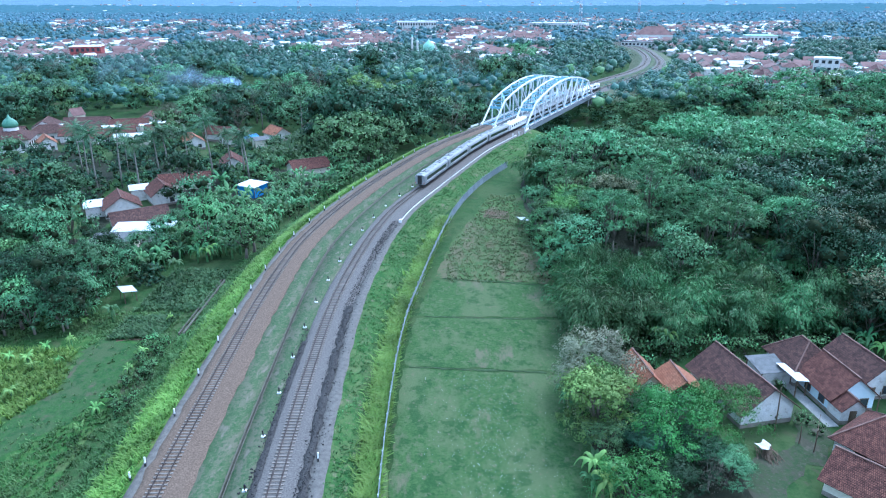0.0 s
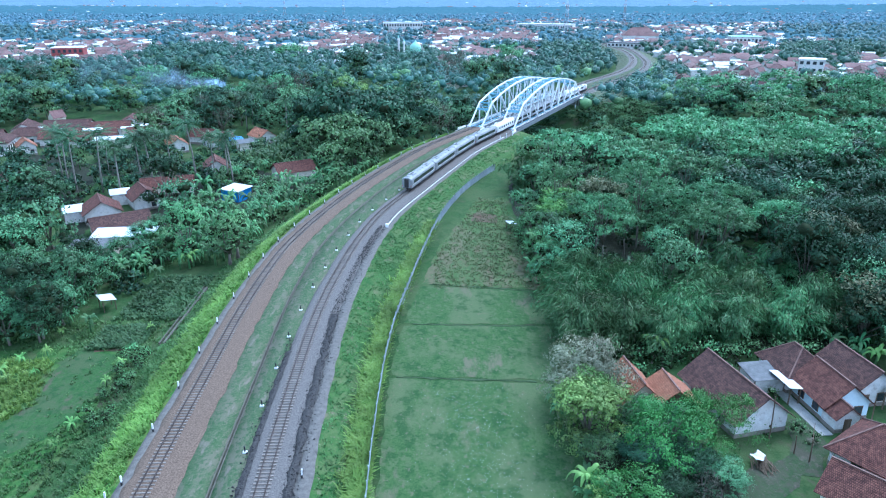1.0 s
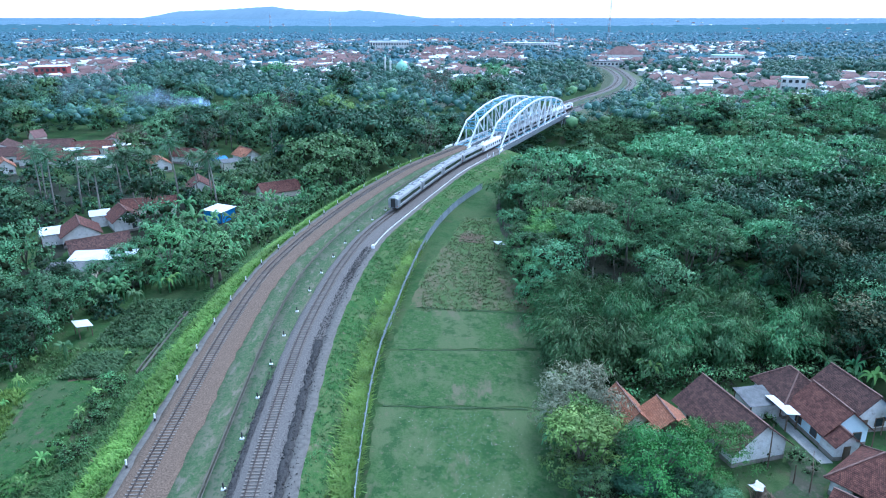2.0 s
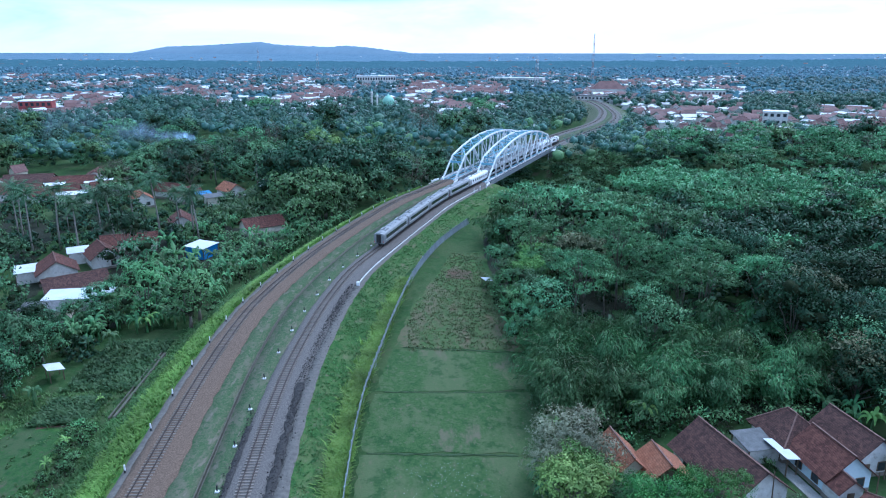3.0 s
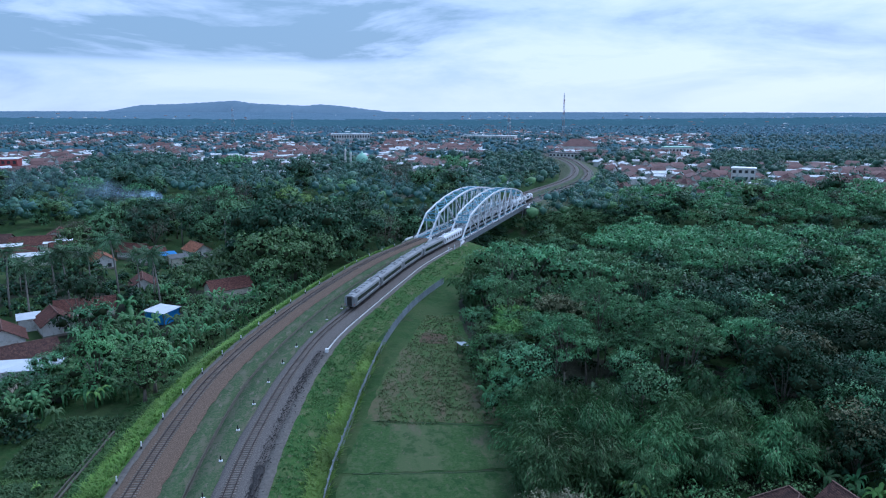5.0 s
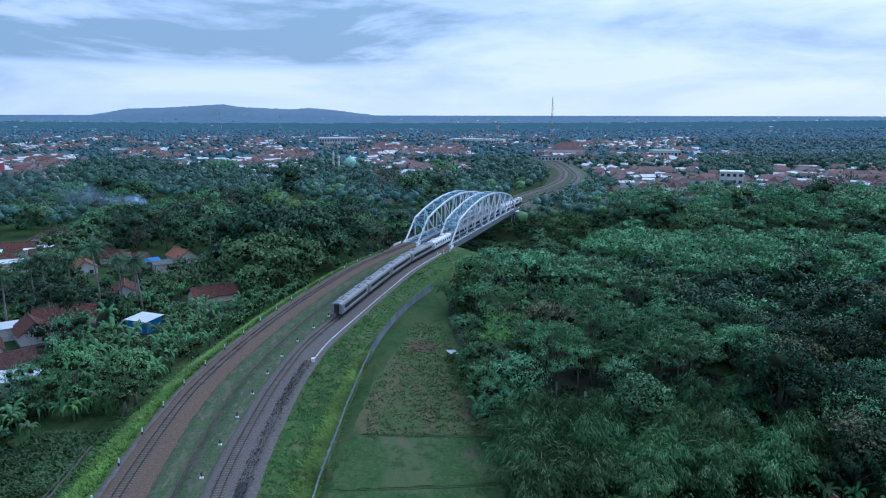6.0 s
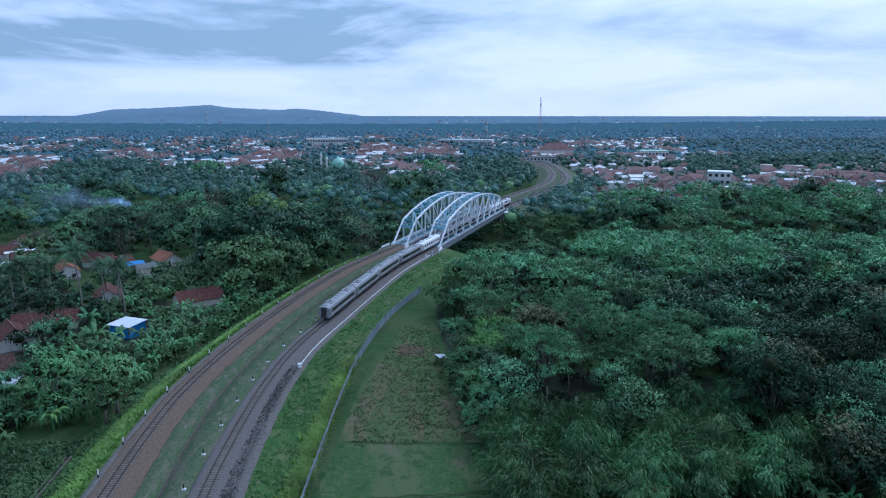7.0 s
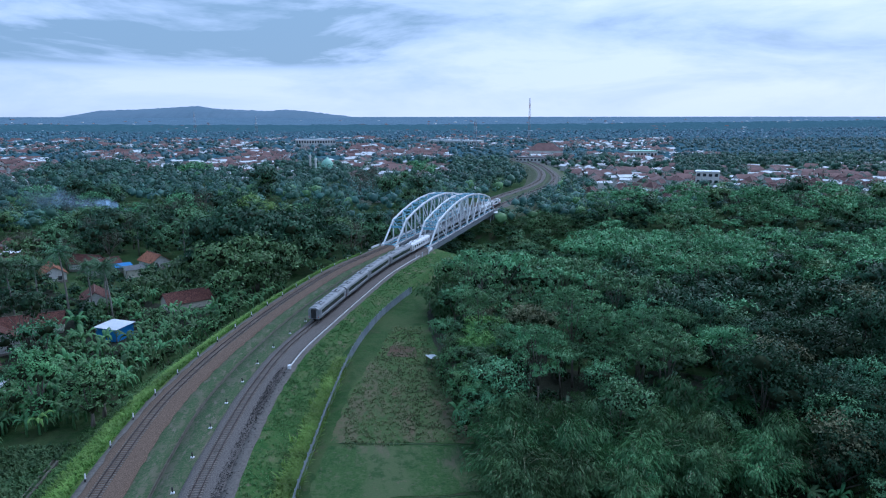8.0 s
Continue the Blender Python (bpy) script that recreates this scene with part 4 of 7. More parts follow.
for k in range(1, 10):
    mid = s + 10.4 + 20.9 * k
    if k == 4:
        set_on_track(white_coach, mid, 7)
        continue
    src = white_coach if k == 9 else grey_coach
    set_on_track(copy_thing(src, Matrix()), mid, 7)
set_on_track(locomotive(), s + 209.5 + 8.4, 5)


# ---- fence, posts, kerbs along the line ----
FENCE = spline([(-6.6, 40), (-7.4, 62), (-7.5, 77), (-7.3, 90), (-6.4, 104), (-4.5, 119), (-1.9, 138), (2.3, 162), (8.4, 184), (15.6, 202), (20.5, 212)])
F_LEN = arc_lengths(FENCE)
fence = thing("fence", "grey galvanised palisade fence overgrown with grass", "fence")
pan = Geo()
wave_x = np.linspace(0.06, 2.39, 49)
front = [(x, 0.035 * math.sin(x * 2 * math.pi / 0.2)) for x in wave_x]
outline = front + [(x, y + 0.02) for x, y in front[::-1]]
pan.loft([[(x, y, z) for x, y in outline] for z in (0.05, 1.9)])
panel_mesh = pan.mesh("panel", M["fence"])
post_mesh = Geo().box((0.12, 0.12, 2.3), (0, 0, 1.0)).box((0.16, 0.16, 0.06), (0, 0, 2.18)).mesh("post", M["fence"])
s = 0.0
while s < F_LEN[-1] - 2.5:
    x, y, _ = along(FENCE, F_LEN, s)
    x2, y2, _ = along(FENCE, F_LEN, s + 2.45)
    z = -1.55
    turn = math.degrees(math.atan2(y2 - y, x2 - x))
    o = part("panel", panel_mesh, None, fence)
    o.matrix_basis = pose(x, y, z, random.uniform(-1.2, 1.2), 0, turn)
    o = part("post", post_mesh, None, fence)
    o.matrix_basis = pose(x, y, z, 0, 0, turn)
    s += 2.45

marker = thing("marker_post", "white marker post with a black foot beside the track", "post", group="posts along the old track")
part("post", Geo().box((0.17, 0.17, 0.75), (0, 0, 0.85), taper=0.9), M["white"], marker)
part("foot", Geo().box((0.19, 0.19, 0.55), (0, 0, 0.2)), M["black"], marker, "black painted foot")
small = thing("kilometre_stub", "short black stub on a white concrete block between the tracks", "post", group="stubs between the tracks")
part("block", Geo().box((0.55, 0.4, 0.22), (0, 0, 0.06), taper=0.85), M["white"], small, "white concrete block")
part("stub", Geo().box((0.16, 0.16, 0.75), (0, 0, 0.5), taper=0.9), M["black"], small)
first = [True, True]
for line, norm, length, off, src, y0, gap, idx, z in ((L_LINE, L_NORM, L_LEN, -2.75, marker, 62.6, 9.65, 0, -0.1), (R_LINE, R_NORM, R_LEN, -3.2, small, 58.6, 9.5, 1, -0.1)):
    s = float(np.interp(y0, line[:, 1], length)) - 2 * gap
    while s < length[BRIDGE_A] - 6:
        x, y, h = along(line, length, s)
        m = pose(x + off * math.cos(h), y - off * math.sin(h), z, random.uniform(-3, 3), random.uniform(-3, 3), -math.degrees(h))
        if first[idx]:
            src.matrix_basis, first[idx] = m, False
        else:
            copy_thing(src, m)
        s += gap
copy_thing(marker, pose(-35.0, 60.2, -0.2, 4, 3, 10))
copy_thing(marker, pose(-14.75, 63.4, -0.1, 0, 3, 10))

wall = thing("low_wall", "low white painted retaining wall along the track", "wall", kind="structure")
i0, i1 = near_index(R_LINE, 151), BRIDGE_A - 6
rows = list(range(i0, i1, 3))
rings = []
for i in rows:
    ring = []
    for o, z in ((4.0, -0.6), (4.0, 0.2), (4.18, 0.2), (4.18, -0.6)):
        p = R_LINE[i] + R_NORM[i] * o
        ring.append((p[0], p[1], z))
    rings.append(ring)
part("wall_strip", Geo().loft(rings), M["lime"], wall)
e = R_LINE[i0] + R_NORM[i0] * 4.1
part("end_pillar", Geo().box((0.7, 0.8, 1.0), (e[0], e[1], 0.2), taper=0.9), M["white"], wall)
for k, y in enumerate((252, 257, 262)):
    i = near_index(R_LINE, y)
    p = R_LINE[i] + R_NORM[i] * (4.6 + 0.5 * k)
    bp_ = thing("bridge_post", "white painted guard post before the bridge", "post", pose(p[0], p[1], -0.3), "guard posts at the bridge")
    part("post", Geo().box((0.3, 0.3, 1.7), (0, 0, 0.85), taper=0.9), M["white"], bp_)
    part("cap", Geo().box((0.36, 0.36, 0.1), (0, 0, 1.74), taper=0.6), M["white"], bp_)

sg = thing("signal_post", "white signal post beside the older track past the bridge", "signal", pose(81.0, 434.0, -0.3))
part("pole", Geo().tube([(0, 0, 0), (0, 0, 4.6)], [0.12, 0.1], 8), M["white"], sg)
part("head", Geo().box((0.9, 0.4, 1.9), (0, 0, 5.2), taper=0.8), M["white"], sg, "white signal board")


# ---- plants ----
def leaves(centres, axes_, length, width, rng, droop=0.3, jitter=0.45, lead=None, simple=False):
    """Lens-shaped leaf sprays: four corners each, lying roughly across the given outward directions; lead gives the way they point."""
    n = len(centres)
    out = axes_ / np.maximum(np.linalg.norm(axes_, axis=1), 1e-6)[:, None]
    r = rng.normal(size=(n, 3))
    if lead is not None:
        r = lead + r * 0.35
    out = out + rng.normal(size=(n, 3)) * jitter
    out /= np.linalg.norm(out, axis=1)[:, None]
    d = r - (r * out).sum(1)[:, None] * out
    d[:, 2] -= droop
    d /= np.linalg.norm(d, axis=1)[:, None]
    s = np.cross(out, d)
    ln = length * rng.uniform(0.6, 1.3, (n, 1))
    wd = width * rng.uniform(0.6, 1.3, (n, 1))
    base, tip = centres - d * ln / 2, centres + d * ln / 2
    mid = centres + d * ln * 0.08 + out * ln * 0.12
    if simple:
        v = np.stack([base - s * wd * 0.7, tip, base + s * wd * 0.7], 1).reshape(-1, 3)
        return v, np.arange(3 * n).reshape(n, 3)
    v = np.stack([base, mid - s * wd / 2, tip, mid + s * wd / 2], 1).reshape(-1, 3)
    f = np.arange(4 * n).reshape(n, 4)
    return v, np.r_[f[:, [0, 1, 2]], f[:, [0, 2, 3]]]


def ico():
    """The twelve corners and twenty faces of an icosahedron."""
    g = (1 + 5**0.5) / 2
    v = np.array([(-1, g, 0), (1, g, 0), (-1, -g, 0), (1, -g, 0), (0, -1, g), (0, 1, g), (0, -1, -g), (0, 1, -g), (g, 0, -1), (g, 0, 1), (-g, 0, -1), (-g, 0, 1)], float)
    b = bmesh.new()
    w = [b.verts.new(p) for p in v]
    bmesh.ops.convex_hull(b, input=w)
    b.verts.index_update()
    f = np.array([[q.index for q in face.verts] for face in b.faces])
    b.free()
    return v / np.linalg.norm(v, axis=1)[:, None], f


ICO_V, ICO_F = ico()


def crown_mesh(name, seed, mat, lobes, per_lobe, length, width, flat=0.75, shell=0.35, droop=0.3, jitter=0.4, core=0.62, simple=False):
    """A crown of leaf sprays gathered in small tufts over several uneven lobes (x, y, z, radius each), round inner
    lumps whose near-black twig colour is painted crown shade.
    """
    rng = np.random.RandomState(seed)
    vs, fs, ns, ms, n = [], [], [], [], 0
    squash = np.array([1, 1, flat])
    for x, y, z, r in lobes:
        c = np.array([x, y, z])
        k = max(12, int(per_lobe * (r / 2.2) ** 2))
        tufts_n = max(8, int(k / 9))
        d = rng.normal(size=(tufts_n, 3))
        d /= np.linalg.norm(d, axis=1)[:, None]
        d[:, 2] = np.where(d[:, 2] < -0.3, -d[:, 2], d[:, 2])
        reach = r * rng.uniform(1 - shell, 1.12, tufts_n)
        which = rng.randint(0, tufts_n, k)
        spread = r * 0.9 / math.sqrt(tufts_n)
        p = c + d[which] * reach[which][:, None] * squash + rng.normal(size=(k, 3)) * spread * np.array([0.85, 0.85, 0.55])
        facing = (p - c) / squash
        facing /= np.maximum(np.linalg.norm(facing, axis=1), 1e-6)[:, None]
        own = p - (c + d[which] * reach[which][:, None] * squash * 0.75)
        own /= np.maximum(np.linalg.norm(own, axis=1), 1e-6)[:, None]
        facing = facing * 0.6 + own * 0.55 + np.array([0, 0, 0.3])
        v, f = leaves(p, facing, length, width, rng, droop, jitter, simple=simple)
        vs.append(v)
        fs.append(f + n)
        ms.append(np.zeros(len(f), int))
        ns.append(np.repeat(facing + rng.normal(size=(k, 3)) * 0.22, len(v) // k, axis=0))
        n += len(v)
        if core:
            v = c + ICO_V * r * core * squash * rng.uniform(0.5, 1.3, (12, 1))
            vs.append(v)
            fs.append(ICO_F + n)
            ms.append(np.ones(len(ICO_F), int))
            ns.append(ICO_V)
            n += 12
    return array_mesh(name, np.vstack(vs), np.vstack(fs), mat, facing=np.vstack(ns), inner=np.concatenate(ms))


def lobes_round(seed, r, h, n):
    """Lobes over a round, uneven crown of radius r whose middle is at height h, hanging low at the sides."""
    rng = random.Random(seed)
    out = [(0, 0, h + r * 0.3, r * 0.6)]
    for i in range(n):
        a = 2.4 * i + rng.uniform(-0.4, 0.4)
        low = i % 3 == 2
        q = r * (rng.uniform(0.6, 0.85) if low else rng.uniform(0.4, 0.72))
        out.append((q * math.cos(a), q * math.sin(a), h + r * (rng.uniform(-0.85, -0.4) if low else rng.uniform(-0.2, 0.5)), r * rng.uniform(0.3, 0.48)))
    return out


def lobes_flat(seed, r, h, n):
    """Lobes of a wide, layered crown: small flat plates at several heights, the outer ones lower."""
    rng = random.Random(seed)
    out = []
    for i in range(n):
        a = i * 2.4 + rng.uniform(-0.4, 0.4)
        q = r * math.sqrt((i + 0.5) / n) * rng.uniform(0.8, 1.05)
        out.append((q * math.cos(a), q * math.sin(a), h + r * 0.45 * (1 - (q / r) ** 2) + rng.uniform(-1.7, 1.1), r * rng.uniform(0.2, 0.34)))
    return out


def trunk_mesh(name, seed, lobes, base_r, lean=0.4):
    """A tapered trunk that forks into limbs that reach the lobes."""
    rng = random.Random(seed)
    g = Geo()
    zmin = min(l[2] for l in lobes)
    fork = (rng.uniform(-lean, lean), rng.uniform(-lean, lean), zmin * 0.62)
    far = base_r < 0.12
    g.tube([(0, 0, -0.6), (fork[0] * 0.3, fork[1] * 0.5, fork[2] * 0.5), fork], [base_r * 1.25, base_r * 0.85, base_r * 0.65], 7)
    for l in lobes[: 2 if far else 6]:
        m = ((fork[0] + l[0]) / 2 + rng.uniform(-0.4, 0.4), (fork[1] + l[1]) / 2 + rng.uniform(-0.4, 0.4), fork[2] + (l[2] - fork[2]) * 0.6)
        g.tube([fork, m, (l[0], l[1], l[2])], [base_r * 0.5, base_r * 0.3, base_r * 0.1], 4)
    return g.mesh(name, M["bark"], True)


KINDS = {}


def kind_of_tree(key, name, label, category, variants):
    KINDS[key] = (name, label, category, variants)


def broad(key, label, mat, r, h, n, per, length, width, count=3, flat=0.8, layered=False, droop=0.3, base_r=0.3, core=0.45):
    out = []
    for i in range(count):
        lob = (lobes_flat if layered else lobes_round)(i * 13 + len(key), r, h, n)
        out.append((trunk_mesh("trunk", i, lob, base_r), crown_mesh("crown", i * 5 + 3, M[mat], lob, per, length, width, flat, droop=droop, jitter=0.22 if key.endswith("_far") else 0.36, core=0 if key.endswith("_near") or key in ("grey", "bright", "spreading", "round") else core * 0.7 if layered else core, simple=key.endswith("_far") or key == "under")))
    kind_of_tree(key, "tree", label, "tree", out)


# radius, height of the crown's middle, lobes, sprays per lobe, spray length and width
broad("mid", "broadleaf tree with a dense mid-green crown", "leaf_mid", 4.9, 7.4, 15, 200, 0.42, 0.24, 5)
broad("dark", "tall broadleaf tree with a dense dark green crown", "leaf_dark", 5.8, 8.8, 17, 175, 0.44, 0.26, 4)
broad("light", "young tree with a light green crown", "leaf_light", 3.9, 6.6, 12, 185, 0.42, 0.24, 4)
broad("feather", "tall slender tree with flat layered feathery crown", "leaf_feather", 5.4, 11.0, 21, 330, 0.46, 0.17, 5, flat=0.36, layered=True, base_r=0.2)
broad("grey", "tree covered in pale grey blossoming twigs", "leaf_grey", 4.9, 4.8, 24, 560, 0.34, 0.13, 1)
broad("brown", "tree with sparse brownish foliage", "leaf_brown", 4.4, 7.5, 12, 120, 0.4, 0.18, 2, core=0)
broad("bloom", "tree with pale yellowish blossom clusters", "leaf_bloom", 4.6, 7.4, 14, 190, 0.42, 0.24, 2)
broad("mid_near", "broadleaf tree with a dense mid-green crown", "leaf_mid", 4.9, 7.4, 18, 420, 0.34, 0.2, 4)
broad("dark_near", "broadleaf tree with a dense dark green crown", "leaf_dark", 5.6, 8.6, 18, 380, 0.36, 0.21, 3)
broad("light_near", "young tree with a light green crown", "leaf_light", 3.9, 6.6, 15, 430, 0.32, 0.19, 3)
broad("bright", "tree with a fresh yellow-green crown", "leaf_bright", 4.2, 6.0, 20, 460, 0.34, 0.21, 2)
broad("spreading", "wide low tree with a bright green umbrella crown", "leaf_grove", 6.2, 6.0, 30, 420, 0.3, 0.15, 2, flat=0.5, layered=True)
broad("round", "small round tree with a dense fresh green crown", "leaf_grove", 4.1, 4.6, 22, 430, 0.3, 0.17, 1)
broad("mid_far", "broadleaf tree with a mid-green crown", "leaf_mid", 5.2, 7.0, 11, 62, 0.66, 0.4, 4)
broad("dark_far", "broadleaf tree with a dark green crown", "leaf_dark", 5.8, 8.0, 11, 60, 0.7, 0.42, 4)
broad("feather_far", "tall tree with flat feathery crown", "leaf_feather", 5.6, 10.5, 15, 95, 0.66, 0.3, 4, flat=0.4, layered=True, base_r=0.22)
broad("light_far", "tree with a light green crown", "leaf_light", 4.9, 7.6, 10, 66, 0.64, 0.4, 3)
broad("bush", "low dense green shrub", "leaf_light", 1.9, 1.2, 7, 120, 0.4, 0.22, 3, base_r=0.09)
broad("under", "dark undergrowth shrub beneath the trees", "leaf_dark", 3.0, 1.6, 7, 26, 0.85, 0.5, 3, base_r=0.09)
for key in ("bush", "under"):
    KINDS[key] = ("shrub", KINDS[key][1], "shrub", KINDS[key][3])


def bamboo(seed, k=20, length=0.62, width=0.12):
    """A clump of arching culms that bow outwards like a fountain, each a plume of drooping leaves."""
    rng = np.random.RandomState(seed)
    g, cs, ds, ls = Geo(), [], [], []
    for i in range(30):
        a, reach, top = rng.uniform(0, 6.28), rng.uniform(0.6, 5.6), rng.uniform(8.0, 13.0)
        top *= 1.0 - 0.05 * reach
        bx, by = rng.normal(size=2) * 0.8
        side = np.array([-math.sin(a), math.cos(a), 0])

        def place(t):
            out = reach * t**2.2
            return np.array([bx + out * math.cos(a), by + out * math.sin(a), top * (t - 0.3 * t**4) - 0.4])

        g.tube([place(t) for t in np.linspace(0, 1, 6)], [0.06, 0.06, 0.05, 0.045, 0.035, 0.02], 4)
        for t in np.linspace(0.16, 1.0, 11):
            p, ahead = place(t), place(min(t + 0.05, 1.02)) - place(t - 0.05)
            ahead /= np.linalg.norm(ahead)
            w = 0.35 + 0.5 * math.sin(math.pi * min(1.0, 0.15 + 0.8 * t))
            o = rng.normal(size=(k, 3)) * np.array([1, 1, 0.5]) * w + ahead * rng.uniform(-0.5, 0.5, (k, 1))
            cs.append(p + o + np.array([0, 0, -0.25]) * np.abs(rng.normal(size=(k, 1))))
            ds.append(o * 0.9 + np.array([math.cos(a) * 0.45, math.sin(a) * 0.45, 0.75]))
            ls.append(o * 0.5 + ahead * 0.5 + np.array([math.cos(a), math.sin(a), -0.5]))
    c, d = np.vstack(cs), np.vstack(ds)
    v, f = leaves(c, d, length, width, rng, 0.5, 0.3, np.vstack(ls))
    return g.mesh("stem", M["culm"], True), array_mesh("foliage", v, f, M["leaf_bamboo"], facing=np.repeat(d + rng.normal(size=d.shape) * 0.25, 4, axis=0))


kind_of_tree("bamboo", "bamboo_clump", "clump of arching green bamboo", "bamboo", [bamboo(i) for i in range(4)])
kind_of_tree("bamboo_far", "bamboo_clump", "clump of arching green bamboo", "bamboo", [bamboo(i, 7, 0.95, 0.24) for i in range(2)])


def palm(seed):
    """A coconut palm: slim leaning trunk, arching fronds of many narrow hanging leaflets."""
    rng = random.Random(seed)
    h = rng.uniform(11.5, 14.5)
    lx, ly = rng.uniform(-1.2, 1.2), rng.uniform(-1.2, 1.2)
    g = Geo().tube([(0, 0, -0.6), (lx * 0.2, ly * 0.2, h * 0.4), (lx * 0.6, ly * 0.6, h * 0.75), (lx, ly, h)], [0.24, 0.18, 0.15, 0.14], 7)
    v = []
    for i in range(24):
        a, up, ln = i * 2.4 + rng.uniform(-0.25, 0.25), 1.2 - 1.45 * (i / 23) + rng.uniform(-0.15, 0.15), rng.uniform(3.3, 4.3)
        pts = []
        for k in range(17):
            t = k / 16
            lift = up - 1.05 * t
            step_ = ln / 16
            if not pts:
                pts.append(Vector((lx, ly, h)))
            else:
                pts.append(pts[-1] + Vector((math.cos(lift) * math.cos(a), math.cos(lift) * math.sin(a), math.sin(lift))) * step_)
        side = Vector((-math.sin(a), math.cos(a), 0))
        for k in range(2, 17, 2):
            t = k / 16
            p, out = pts[k], (pts[k] - pts[k - 1]).normalized()
            w = (0.35 + 0.75 * math.sin(math.pi * min(1.0, 0.18 + 0.8 * t))) * rng.uniform(0.85, 1.1)
            for s in (-1, 1):
                tip = p + (side * s * 0.8 + out * 0.45 - Vector((0, 0, 0.5))).normalized() * w
                v += [p - out * 0.17, p + out * 0.17, tip]
    return g.mesh("trunk", M["palm_bark"], True), array_mesh("fronds", np.array([tuple(p) for p in v]), np.arange(len(v)).reshape(-1, 3), M["leaf_palm"])


kind_of_tree("palm", "coconut_palm", "tall coconut palm with a slim pale trunk", "palm", [palm(i) for i in range(5)])


def banana(seed, leaf="leaf_banana"):
    """A banana plant: fleshy stem and long drooping paddle leaves, folded along the midrib."""
    rng = random.Random(seed)
    g = Geo()
    h = rng.uniform(1.6, 2.4)
    g.tube([(0, 0, -0.4), (0.05, 0, h * 0.6), (0.0, 0.05, h)], [0.17, 0.13, 0.08], 6)
    v, f = [], []
    for i in range(10):
        a, up, ln = i * 2.4 + rng.uniform(-0.3, 0.3), rng.uniform(0.35, 1.7), rng.uniform(1.7, 2.5)
        n = len(v)
        for k in range(7):
            t = k / 6
            r, z = ln * t * (0.9 - 0.25 * t), h + up * ln * 0.66 * t - 1.6 * t * t * t
            w = 0.21 * math.sin(math.pi * min(0.14 + t * 0.84, 1)) + 0.02
            w *= rng.uniform(0.75, 1.1)
            c, s = math.cos(a), math.sin(a)
            v += [(r * c - w * s, r * s + w * c, z - 0.16), (r * c, r * s, z), (r * c + w * s, r * s - w * c, z - 0.16)]
        for k in range(6):
            q = n + 3 * k
            f += [(q, q + 1, q + 4, q + 3), (q + 1, q + 2, q + 5, q + 4)]
    return g.mesh("stem", M["leaf_banana"], True), array_mesh("leaves", v, f, M[leaf], True)


kind_of_tree("banana", "banana_plant", "banana plant with broad drooping green leaves", "banana plant", [banana(i) for i in range(4)])
kind_of_tree("young_banana", "banana_plant", "young banana plant with fresh yellow-green leaves", "banana plant", [banana(i + 9, "leaf_bright") for i in range(3)])
planted = []
BARE = [(22, 238, 44, 268), (64, 125, 75, 138)]


LOW = []


def plant(key, x, y, size=1.0, z=None, rng=random, tall=1.0, free=True):
    """Notes one plant of that kind, to be set on the ground."""
    if not free and KINDS[key][2] in ("tree", "palm", "bamboo") and any(a < x < c and b < y < d for a, b, c, d in LOW):
        key, size = ("banana", size * 1.2) if rng.random() < 0.5 else ("bush", size)
    if key + "_near" in KINDS and math.hypot(x, y) < 96:
        key += "_near"
    if key + "_far" in KINDS and math.hypot(x, y) > (125 if key == "bamboo" else 165):
        key += "_far"
    variants = KINDS[key][3]
    pick = rng.randrange(len(variants))
    zz = ground_at(x, y) if z is None else z
    m = Matrix.LocRotScale((x, y, zz), Euler((0, 0, rng.uniform(0, 6.28))), (size * rng.uniform(0.92, 1.08), size * rng.uniform(0.92, 1.08), size * tall * rng.uniform(0.9, 1.12)))
    planted.append((math.hypot(x - 1, y - 5), key, pick, m))


